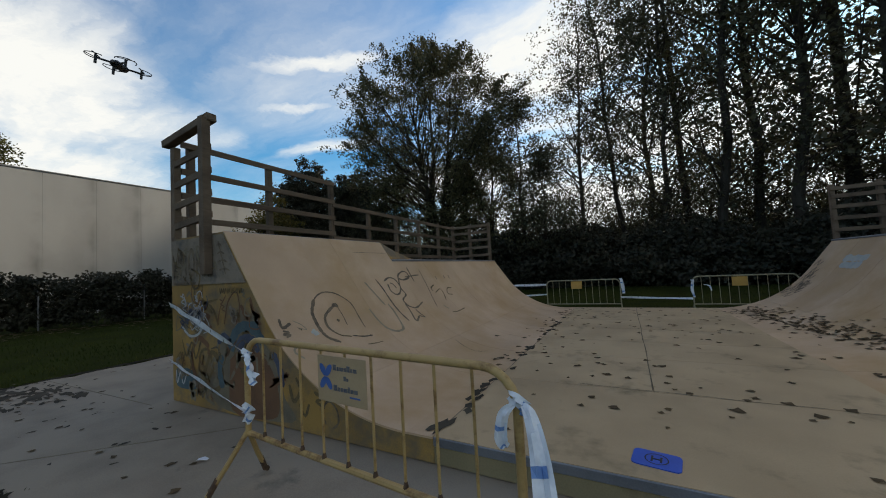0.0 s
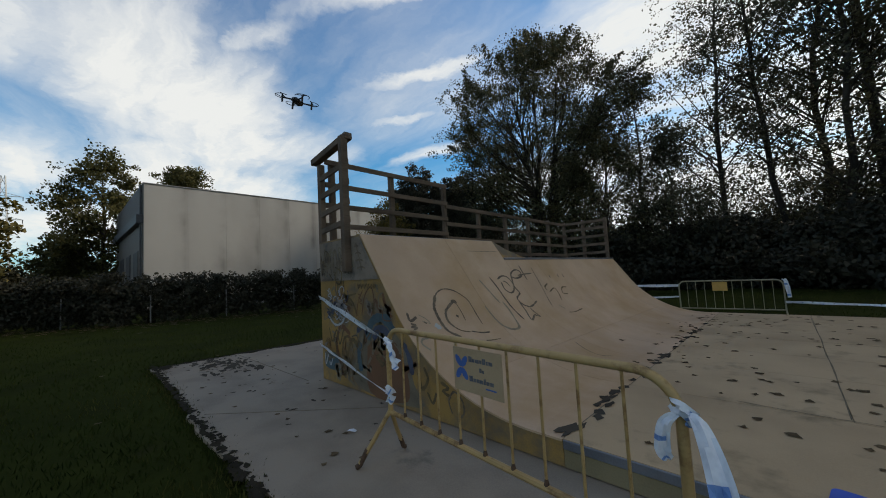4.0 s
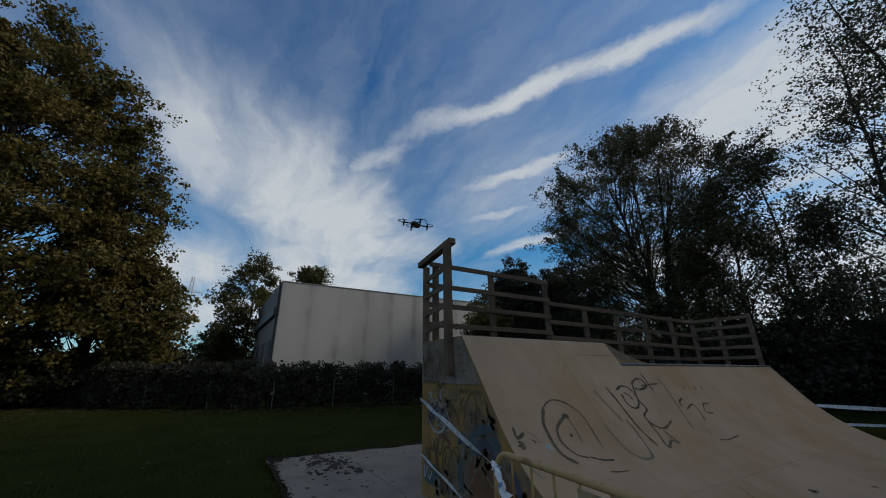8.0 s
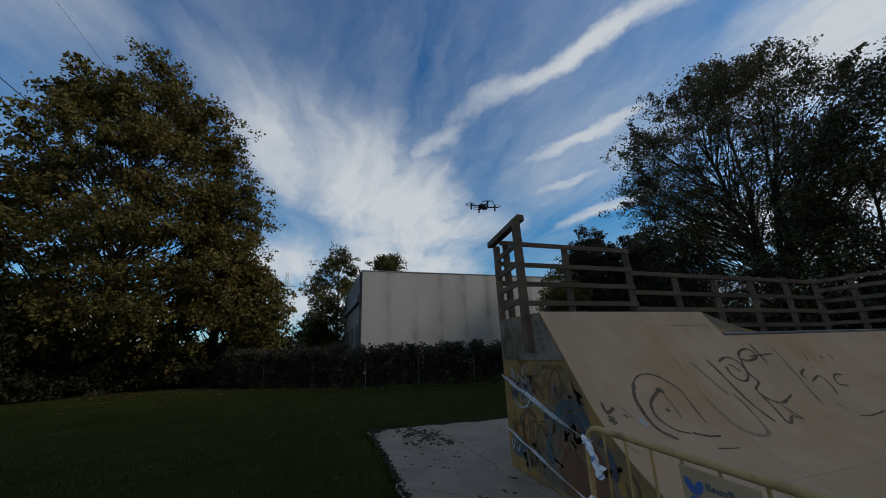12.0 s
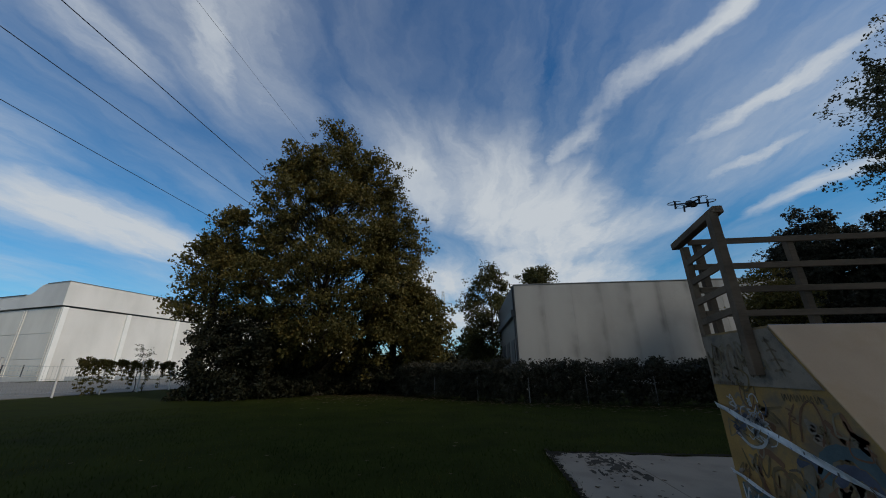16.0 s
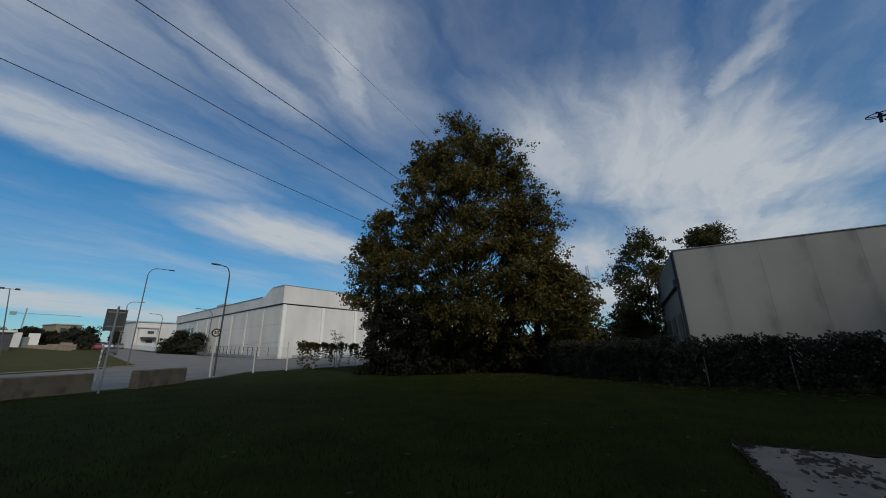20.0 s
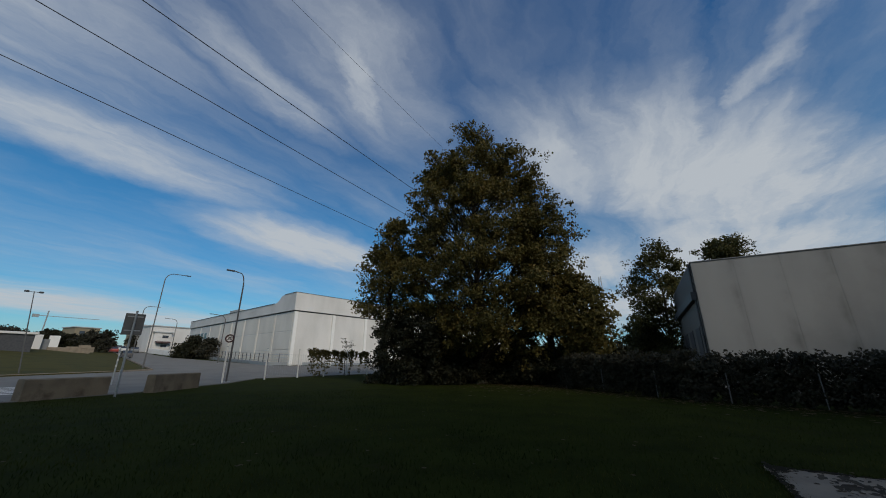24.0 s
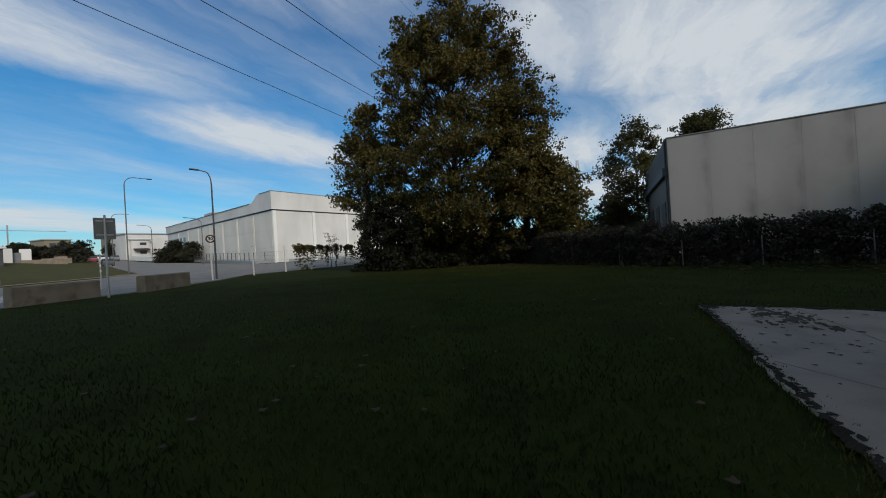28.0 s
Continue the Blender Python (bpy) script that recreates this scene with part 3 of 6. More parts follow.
        wood.tube([end, far_end], [0.02, 0.006], 3, False)
        for q in (0.35, 0.6, 0.8, 1.0):
            tips.append(tuple(end.lerp(far_end, q)))
            wide.append(0.30 - 0.17 * q)
    part("trunk", wood, BARK, root, "dark rough bark", smooth=True)
    part("crown", leaves_at("crown", tips, np.array(wide), per, size, leaf, rng), None, root)
    return root


def lie(x, y):
    """Height of the ground: nearly level up to the street, rising beyond it, with a bank on the verge."""
    if y > -32:
        return -0.009 * min(y, 14.0)
    far = min(-y, 150.0)
    rim = -17.8 - 0.263 * max(far - 47.8, 0)
    bank = min(max((x - rim) / 14, 0), 1) * min(max((far - 48) / 45, 0), 1)
    return 0.288 + 0.033 * (far - 32) + 0.022 * max(far - 100, 0) + 1.5 * bank

# ---- ground ----
xs = sorted(set([-2500, -1200, -600, -300, -200, -150, -110] + list(range(-90, 91, 3)) + [110, 150, 200, 300, 600, 1200, 2500]))
ys = sorted(set([-2500, -1200, -600, -300, -220, -150, -130, -112] + list(range(-102, 91, 3)) + [-48] + [-32, 14, 110, 150, 300, 600, 1200, 2500]))
solid("ground", Shape().sheet([[(x, y, lie(x, y) - 0.03) for x in xs] for y in ys]), GRASS_SOIL, "short grass with bare earthy patches, tree shade in its dark colour", "ground", kind="structure", smooth=True)

# concrete slab round the ramp, its edge frayed by grass
edge = []
rng = np.random.default_rng(5)
for x in np.arange(-9.0, 9.01, 0.25):
    edge.append((x, 0.80 + 0.04 * math.sin(1.7 * x) + rng.normal() * 0.03))
for y in np.arange(1.1, 14.0, 0.3):
    edge.append((9.0 + rng.normal() * 0.03, y))
for x in np.arange(9.0, -9.01, -0.6):
    edge.append((x, 12.3 + rng.normal() * 0.03))
for y in np.arange(12.0, 0.9, -0.25):
    edge.append((-8.75 - 0.05 * (4 - min(y, 4)) + rng.normal() * 0.04, y))
slab = Shape()
n = len(edge)
slab.add([(x, y, lie(x, y) + 0.012) for x, y in edge] + [(x, y, lie(x, y) - 0.12) for x, y in edge], [tuple(range(n))] + [(i, n + i, n + (i + 1) % n, (i + 1) % n) for i in range(n)])
slab_ob = solid("pavement", slab, CONCRETE, "pale grey worn concrete slab with leaves and dirt", "pavement", kind="structure")
for a, b in (((-5.2, 0.9), (-3.6, 2.4)), ((-9.0, 2.2), (-5.5, 2.3))):
    part("slab_joint", Shape().bar((*a, lie(*a) + 0.013), (*b, lie(*b) + 0.013), 0.012, 0.004, 0), SEAM, slab_ob)


def blades(n, pick, seed, tall):
    rng = np.random.default_rng(seed)
    p = np.array([q for q in (pick(rng) for _ in range(n)) if q is not None])
    m = len(p)
    lean = rng.normal(size=(m, 2)) * 0.35
    h = tall * rng.uniform(0.4, 1.4, m)
    c = np.stack([p[:, 0], p[:, 1], [lie(x, y) - 0.03 for x, y in p]], 1)
    tip = np.stack([lean[:, 0] * h, lean[:, 1] * h, h], 1)
    a = rng.uniform(0, math.pi, m)
    side = np.stack([np.cos(a), np.sin(a), 0 * a], 1) * (0.006 + 0.10 * h[:, None])
    return quads_mesh("grass", c + tip * 0.4, tip * 0.6, side, LEAF_GRASS, 0.1, 0.55)


def in_lawn(rng):
    d, a = 0.2 + 23 * rng.uniform() ** 1.6, radians(rng.uniform(62, 422))
    x, y = -d * math.sin(a), d * math.cos(a) - 0.3
    return None if (-9.1 < x < 9.1 and 0.74 < y < 12.4) else (x, y)


def on_rim(rng):
    if rng.uniform() < 0.7:
        return rng.uniform(-9.3, 8.8), 0.79 + rng.normal() * 0.07
    return -9.0 + rng.normal() * 0.08, rng.uniform(0.8, 8)


tagged(part("grass", blades(205000, in_lawn, 11, 0.055), None), "short unkempt green grass, darkened for tree shade", "grass", kind="stuff")
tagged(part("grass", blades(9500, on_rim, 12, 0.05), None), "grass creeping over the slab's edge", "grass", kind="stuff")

# ---- the half-pipe ----
Y0, Y1, YS = 2.5, 11.25, 5.45         # near end, far end, end of the tall part
FX0, FX1, FZ = -1.69, 1.97, 0.21      # flat
RAD, STEEP = 2.2, radians(54.5)
HI, LOW = 2.12, 1.76                  # deck heights


def fall(y):
    return -0.009 * (y - Y0)


def arc(s, side=-1):
    """The riding curve: metres up from the flat's end, as x and z."""
    x0 = FX0 if side < 0 else FX1
    if s < RAD * STEEP:
        a = s / RAD
        return x0 + side * RAD * math.sin(a), FZ + RAD * (1 - math.cos(a))
    e = s - RAD * STEEP
    return x0 + side * (RAD * math.sin(STEEP) + e * math.cos(STEEP)), FZ + RAD * (1 - math.cos(STEEP)) + e * math.sin(STEEP)


def reach(z):
    return RAD * STEEP + (z - FZ - RAD * (1 - math.cos(STEEP))) / math.sin(STEEP)


S_HI, S_LOW = reach(HI), reach(LOW)
CX = arc(S_HI)[0]
CXL = arc(S_LOW)[0]
ramp_ob = thing("half_pipe", "beige half-pipe skate ramp with graffiti and timber railings on concrete", "skate ramp", at=pose(0, 0, 0))


def curve_sheet(s0, s1, y0, y1, side=-1, n=10, lift=0.0):
    rows = []
    for y in (y0, y1):
        row = []
        for k in range(n + 1):
            s = s0 + (s1 - s0) * k / n
            x, z = arc(s, side)
            row.append((x, y, z + fall(y) + lift))
        rows.append(row)
    return Shape().sheet(rows if side < 0 else [list(r) for r in rows], 0.018)


GAP = 0.004
FLAT_X = -1.45                        # where the curve's lowest sheet meets the flat
cuts = [Y0, 4.12, YS, 6.55, 7.72, 8.9, 10.1, Y1]
for y0, y1 in zip(cuts, cuts[1:]):
    tall = y1 <= YS + 0.01
    for s0, s1 in ((0, 0.95), (0.95, S_LOW)):
        part("riding_sheet", curve_sheet(s0 + (GAP / 2 if s0 else 0), (S_HI if tall and s0 else s1) - GAP / 2, y0 + GAP / 2 if y0 > Y0 else Y0 - 0.012, y1 - GAP / 2, n=14), PLY, ramp_ob, smooth=True)
        part("riding_sheet", curve_sheet(s0 + (GAP / 2 if s0 else 0), s1 - GAP / 2, y0 + GAP / 2 if y0 > Y0 else Y0 - 0.012, y1 - GAP / 2, 1), PLY, ramp_ob, smooth=True)
    part("riding_sheet", Shape().sheet([[(x, y, FZ + fall(y)) for x in (FX0 + 0.0005, FLAT_X - GAP)] for y in (y0 + GAP / 2 if y0 > Y0 else Y0 - 0.012, y1 - GAP / 2)], 0.018), PLY, ramp_ob)
    for x0, x1 in (((FLAT_X, FX1),) if y0 == Y0 else ((FLAT_X, 0.16), (0.16, FX1))):
        z = FZ
        part("flat_sheet", Shape().sheet([[(x, y, z + fall(y)) for x in (x0 + GAP / 2, x1 - (GAP if x1 < FX1 else 0.0005))] for y in (y0 + GAP / 2, y1 - GAP / 2)], 0.018), PLY_FLAT, ramp_ob)
# backing under the sheets: seams show dark
under = Shape()
for side, s1 in ((-1, S_LOW), (1, S_LOW)):
    under.sheet([[(arc(s1 * k / 12, side)[0], y, arc(s1 * k / 12, side)[1] - 0.012 + fall(y)) for k in range(13)] for y in (Y0 + 0.01, Y1 - 0.01)])
under.sheet([[(x, y, FZ - 0.012 + fall(y)) for x in (FX0, FX1)] for y in (Y0 + 0.01, Y1 - 0.01)])
part("backing", under, SEAM, ramp_ob, "dirt-filled joints between the sheets")

# near end panel, following the curve
def end_panel(y, side, top, back, mat, name="side_panel", label="", thick=0.02):
    s_top = reach(top)
    pts = [arc(s_top * k / 22, side) for k in range(23)]
    foot = FLAT_X if side < 0 else pts[0][0]
    loop = [(foot, 0.0), (foot, FZ)] + pts[1 if side > 0 else 0:] + ([(back, top)] if abs(back - pts[-1][0]) > 0.02 else []) + [(back, 0.0)]
    v = [(x, y, z + fall(y) - (0.004 if z > 0.05 else 0)) for x, z in loop] + [(x, y + thick, z + fall(y) - (0.004 if z > 0.05 else 0)) for x, z in loop]
    n = len(loop)
    sh = Shape().add(v, [tuple(range(n)), tuple(range(2 * n - 1, n - 1, -1))] + [(i, n + i, n + (i + 1) % n, (i + 1) % n) for i in range(n)])
    return part(name, sh, mat, ramp_ob, label)


BACK = -5.37
lower = end_panel(Y0, -1, HI, BACK, PANEL, label="yellow-brown painted side panel covered in graffiti")
end_panel(Y1 - 0.02, -1, LOW, BACK, PANEL)
end_panel(Y0, 1, LOW, 5.6, PANEL)
end_panel(Y1 - 0.02, 1, LOW, 5.6, PANEL)
brow = [(BACK, 1.50), (arc(reach(1.50))[0] - 0.05, 1.50), (arc(reach(HI - 0.03))[0] - 0.05, HI - 0.03), (BACK, HI - 0.03)]
part("side_panel", Shape().add([(x, Y0 - d, z) for d in (0.012, 0.001) for x, z in brow], [(0, 1, 2, 3), (7, 6, 5, 4)] + [(i, 4 + i, 4 + (i + 1) % 4, (i + 1) % 4) for i in range(4)]), PALE, ramp_ob, "pale grey upper panel with black tags")
part("front_board", Shape().box((FLAT_X + 0.004, Y0, 0.0), (FX1, Y0 + 0.02, FZ - 0.075)), FRONT, ramp_ob, "beige front board of the flat")
part("front_edge", Shape().box((FLAT_X + 0.004, Y0 - 0.012, FZ - 0.072), (FX1, Y0 + 0.02, FZ - 0.004), 0.004), STEEL, ramp_ob, "grey steel edging strip")
part("rear_panel", Shape().box((BACK - 0.02, Y0, 0), (BACK, Y1, LOW - 0.03)), PANEL, ramp_ob)
part("rear_panel", Shape().box((5.6, Y0, -0.05), (5.62, Y1, LOW - 0.1)), PANEL, ramp_ob)

# decks and copings
def deck(x0, x1, y0, y1, z):
    for a in np.arange(x0, x1 - 0.02, 0.14):
        part("deck_board", Shape().sheet([[(x, y, z + fall(y)) for x in (a + 0.004, min(a + 0.136, x1))] for y in (y0, y1)], 0.03), TIMBER, ramp_ob)


deck(BACK, CX - 0.02, Y0 + 0.03, YS, HI - 0.004)
deck(BACK, CXL - 0.02, YS + 0.02, Y1 - 0.03, LOW - 0.004)
XR = arc(S_LOW, 1)[0]
deck(XR + 0.02, 5.6, Y0 + 0.03, Y1 - 0.03, LOW - 0.004)
part("coping", Shape().tube([(CX - 0.015, Y0, HI - 0.012), (CX - 0.015, YS, HI - 0.012 + fall(YS))], 0.016, 10), STEEL, ramp_ob, "dull steel coping pipe", True)
part("coping", Shape().tube([(CXL, YS, LOW + fall(YS)), (CXL, Y1, LOW + fall(Y1))], 0.024, 10), STEEL, ramp_ob, "dull steel coping pipe", True)
part("coping", Shape().tube([(XR, Y0, LOW), (XR, Y1, LOW + fall(Y1))], 0.024, 10), STEEL, ramp_ob, "dull steel coping pipe", True)
part("step_board", Shape().add([(CX, YS, HI + fall(YS)), (CXL, YS, LOW + fall(YS) - 0.02), (BACK, YS, LOW + fall(YS) - 0.02), (BACK, YS, HI + fall(YS)), (CX, YS + 0.02, HI + fall(YS)), (CXL, YS + 0.02, LOW + fall(YS) - 0.02), (BACK, YS + 0.02, LOW + fall(YS) - 0.02), (BACK, YS + 0.02, HI + fall(YS))], [(0, 1, 2, 3), (7, 6, 5, 4), (0, 4, 5, 1), (3, 2, 6, 7), (0, 3, 7, 4)]), PANEL, ramp_ob)

# a small curved launch runs from the tall part down to the low deck
def launch(u):
    return YS + 0.02 + 1.05 * u, LOW + (HI - LOW) * (1 - u) ** 2 + 0.004


steps = [launch(k / 12) for k in range(13)]
part("launch_sheet", Shape().sheet([[(BACK + 0.15, y, z + fall(y)), (arc(reach(z))[0] - 0.004, y, z + fall(y))] for y, z in steps], 0.016), PLY, ramp_ob, smooth=True)
part("launch_side", Shape().sheet([[(arc(S_LOW)[0], y, LOW + fall(y) - 0.01), (arc(reach(z))[0], y, z + fall(y) - 0.004)] for y, z in steps], 0.014, (-1, 0, 0)), PANEL, ramp_ob, "brown edge strip beside the tall sheet")


# railings: posts outside, boards on them
def post(x, y, z0, z1, w=0.09):
    part("post", Shape().box((x - w / 2, y - w / 2, z0), (x + w / 2, y + w / 2, z1), 0.006), TIMBER, ramp_ob)


def board(a, b, w=0.032, h=0.085):
    part("rail", Shape().bar(a, b, w, h, 0.005), TIMBER, ramp_ob)


# tall tower end
post(-4.46, Y0 - 0.064, 1.62, 3.56, 0.10)
post(-5.36, Y0 + 0.045, 1.95, 3.38, 0.09)
part("handrail", Shape().bar((-5.50, Y0 + 0.0, 3.44), (-4.40, Y0 + 0.0, 3.565), 0.12, 0.10, 0.008), TIMBER, ramp_ob, "thick weathered handrail")
for z in (2.28, 2.55, 2.84, 3.13):
    board((-5.40, Y0 + 0.02, z), (-4.48, Y0 + 0.02, z + 0.085))
RB = -5.40
for y in (2.75, 3.98):
    post(RB, y, HI - 0.3, 3.47 + fall(y))
post(RB, 5.42, LOW - 0.1, 3.50 + fall(5.4))
for y in (6.6, 7.73, 8.88, 10.08):
    post(RB, y, LOW - 0.2, 3.03 + fall(y) / 2, 0.085)
post(RB, 11.2, LOW - 0.2, 3.03 + fall(11.2) / 2)
for dz in (0.28, 0.61, 0.95, 1.33):
    board((RB + 0.06, Y0 + 0.10, HI + dz), (RB + 0.06, 5.46, HI + dz + fall(5.4)))
for dz in (0.15, 0.46, 0.78, 1.16):
    board((RB + 0.06, 5.40, LOW + dz + 0.06), (RB + 0.06, 11.24, LOW + dz - 0.03))
for x in (-4.05, -4.75):
    post(x, 11.2, LOW - 0.2, 2.98)
for dz in (0.18, 0.44, 0.70, 0.96, 1.18):
    board((RB, 11.14, LOW + dz - 0.04), (-4.0, 11.14, LOW + dz - 0.04))
# right-hand deck railings
for x in (XR + 0.05, XR + 0.8, 5.55):
    post(x, 11.2, LOW - 0.3, 2.95)
for y in (2.6, 4.0, 5.4, 6.8, 8.2, 9.7):
    post(5.55, y, LOW - 0.3, 2.98)
for dz in (0.20, 0.46, 0.72, 0.96, 1.14):
    board((XR, 11.14, LOW + dz - 0.05), (5.58, 11.14, LOW + dz - 0.05))
    board((5.50, Y0, LOW + dz), (5.50, 11.2, LOW + dz - 0.06))

# ---- the grey hall behind the hedge ----
HX, HY, HH = -30.0, 2.35, 8.55
hall = thing("industrial_hall", "grey precast concrete industrial hall with a plain flat roofline", "building", at=pose(HX, HY, lie(HX, HY), 0, 0, 2.4))
for k in range(14):
    part("wall_panel", Shape().box((-0.16, k * 2.4 + 0.002, -0.5), (0, k * 2.4 + 2.398, HH), 0.006), HALL_PANEL, hall)
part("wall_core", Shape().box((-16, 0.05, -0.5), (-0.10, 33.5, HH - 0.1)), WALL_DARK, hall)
part("roof_edge", Shape().box((-16.1, -0.05, HH), (0.05, 33.7, HH + 0.07), 0.01), SIGNBACK, hall, "thin grey metal roof flashing")
# the end wall has a darker grey than the long side's panels
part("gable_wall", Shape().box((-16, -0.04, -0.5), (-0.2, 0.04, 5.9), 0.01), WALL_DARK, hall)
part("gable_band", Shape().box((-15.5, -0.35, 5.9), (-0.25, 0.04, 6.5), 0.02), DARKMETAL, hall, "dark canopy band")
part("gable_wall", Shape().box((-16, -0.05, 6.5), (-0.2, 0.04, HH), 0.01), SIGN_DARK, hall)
for x in (-12, -8, -4):
    w = part("window", Shape().box((x, -0.09, 2.2), (x + 2.2, -0.03, 4.2), 0.01), DARKMETAL, hall)
    part("pane", Shape().box((x + 0.08, -0.10, 2.28), (x + 2.12, -0.085, 4.12)), DULL_GLASS, w)
part("downpipe", Shape().tube([(-0.35, -0.12, 0), (-0.35, -0.12, HH)], 0.06), DARKMETAL, hall)

# ---- trees ----
def spot(az, r):
    a = radians(az)
    x, y = -r * math.sin(a), r * math.cos(a)
    return pose(x, y, lie(x, y), 0, 0, az * 7)


def beyond(az, r):
    """A place farther off, with what stands there grown to match."""
    return spot(az, r * 1.3) @ Matrix.Scale(1.3, 4)


grow("plane_tree", "tall conical plane tree with dark brownish-green autumn leaves", "tree", spot(116.0, 30), 22.3, [(0.11, 3.4), (0.19, 5.4), (0.36, 6.2), (0.52, 5.9), (0.68, 5.1), (0.84, 4.2), (0.93, 3.1), (0.98, 2.0), (1.0, 0.9)], LEAF_PLANE, 215, 13, 31, 0.117, 21, 0.40, 0.42, bare=0.09, tuft=0.66, shoots=80)
grow("plane_tree", "slim plane tree with dark leaves beside the tall one", "tree", spot(105.4, 29), 17.8, [(0.10, 2.0), (0.3, 2.5), (0.5, 2.3), (0.72, 1.7), (0.9, 1.0), (1.0, 0.4)], LEAF_PLANE, 90, 10, 32, 0.113, 22, 0.42, 0.3, bare=0.14, tuft=0.6, shoots=26)
grow("plane_tree", "low plane tree with yellowing leaves", "tree", spot(100.4, 28.5), 9.0, [(0.18, 1.2), (0.4, 1.5), (0.7, 1.2), (0.9, 0.7), (1.0, 0.2)], LEAF_PLANE, 46, 9, 30, 0.13, 24, 0.4, 0.2, bare=0.14, tuft=0.5)
grow("plane_tree", "plane tree with open leafy branches reaching over the fence", "tree", spot(130.4, 31), 13.8, [(0.36, 1.7), (0.44, 2.2), (0.55, 2.1), (0.75, 1.5), (0.92, 1.0), (1.0, 0.3)], LEAF_PLANE, 64, 8, 25, 0.113, 23, 0.42, 0.3, bare=0.18, tuft=0.62, shoots=24)
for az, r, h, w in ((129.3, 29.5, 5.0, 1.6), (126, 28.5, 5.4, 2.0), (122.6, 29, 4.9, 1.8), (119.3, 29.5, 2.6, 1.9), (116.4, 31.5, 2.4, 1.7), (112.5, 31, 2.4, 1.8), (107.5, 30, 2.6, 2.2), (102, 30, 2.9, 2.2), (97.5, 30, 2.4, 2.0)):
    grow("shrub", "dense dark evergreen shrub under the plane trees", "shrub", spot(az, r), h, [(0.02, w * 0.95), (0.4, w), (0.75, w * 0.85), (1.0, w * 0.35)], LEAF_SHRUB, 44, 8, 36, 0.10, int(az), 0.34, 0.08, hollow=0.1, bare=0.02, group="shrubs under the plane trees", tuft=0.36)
grow("broadleaf_tree", "large spreading tree with thin grey-green leaves against the light", "tree", spot(28.3, 27), 18.2, [(0.22, 2.4), (0.34, 4.2), (0.48, 5.6), (0.62, 6.6), (0.74, 6.8), (0.86, 5.4), (0.94, 3.4), (1.0, 1.2)], LEAF_GREEN, 330, 10, 27, 0.074, 31, 0.36, 0.30, stems=7, hollow=0.22, tuft=0.66, fork=0.27, shoots=70)
ALDER = "tall slender dark alder with see-through crown"
first = grow("alder_tree", ALDER, "tree", beyond(6.0, 25), 20.5, [(0.13, 1.3), (0.26, 2.6), (0.5, 3.0), (0.8, 2.2), (1.0, 0.5)], LEAF_DARK, 62, 9, 13, 0.082, 41, 0.40, 0.15, group="row of alders", lean=(0.05, 0), tuft=0.62, hollow=0.2, bare=0.14)
second = grow("alder_tree", ALDER, "tree", beyond(-0.5, 26), 24, [(0.12, 1.4), (0.25, 2.7), (0.5, 3.0), (0.85, 2.2), (1.0, 0.5)], LEAF_DARK, 70, 9, 13, 0.082, 42, 0.40, 0.17, group="row of alders", lean=(-0.06, 0), tuft=0.62, hollow=0.2, bare=0.13)
third = grow("alder_tree", ALDER, "tree", beyond(-5, 24), 23, [(0.14, 1.3), (0.28, 2.7), (0.5, 3.1), (0.85, 2.2), (1.0, 0.5)], LEAF_DARK, 66, 9, 13, 0.082, 43, 0.40, 0.17, group="row of alders", lean=(0.03, 0.02), tuft=0.62, hollow=0.2, bare=0.14)
# copies beyond azimuth -24 stand out of view, added to shade the ramp
for k, (az, r, s) in enumerate(((-3.0, 29, 1.05), (-8.5, 27, 1.1), (-12, 23, 1.05), (-15.5, 26, 1.2), (-19, 22, 1.1), (-23, 25, 1.25), (-27, 21, 1.1), (-32, 24, 1.2), (-38, 22, 1.1), (-45, 24, 1.2), (-55, 24, 1.2), (-64, 20, 1.1), (-74, 18, 1.1), (-85, 18, 1.0))):
    copy_thing((first, second, third)[k % 3], beyond(az, r) @ Matrix.Scale(s, 4))
# small trees between: (azimuth, distance, height, radius, green)
for k, (az, r, h, w, green) in enumerate(((40.0, 31, 10.2, 1.6, 0), (36.5, 29, 9.0, 1.9, 0), (23.5, 26, 8.6, 2.6, 1), (19.0, 26, 12.4, 2.6, 1), (14.5, 27, 15.2, 2.3, 0), (11.0, 25, 9.5, 2.3, 0))):
    grow("small_tree", "small dark leafy tree behind the ramp", "tree", spot(az, r), h, [(0.22, w * 0.6), (0.38, w), (0.65, w * 0.8), (1.0, 0.25)], LEAF_GREEN if green else LEAF_DARK, 62, 9, 16, 0.078, 60 + k, 0.36, 0.14, bare=0.15, group="small trees behind the ramp", tuft=0.48)
for k, (az, r, h, w) in enumerate(((8.5, 28, 7.6, 2.4), (4.0, 30, 5.6, 2.2), (-1.5, 30, 6.8, 2.4), (-6.5, 29, 7.4, 2.6), (-10.5, 28, 8.0, 2.6), (-14, 28, 7.2, 2.6), (-17.5, 28, 8.4, 2.6), (-21, 27, 7.4, 2.6), (-25, 27, 8.2, 2.6), (-29.5, 26, 7.4, 2.6), (-34, 26, 8.0, 2.6))):
    grow("small_tree", "slight see-through young tree among the alders", "tree", beyond(az, r), h, [(0.15, w * 0.8), (0.4, w), (0.75, w * 0.8), (1.0, 0.4)], LEAF_DARK, 60, 9, 8, 0.078, 200 + k, 0.40, 0.1, bare=0.12, group="young trees among the alders", tuft=0.6)
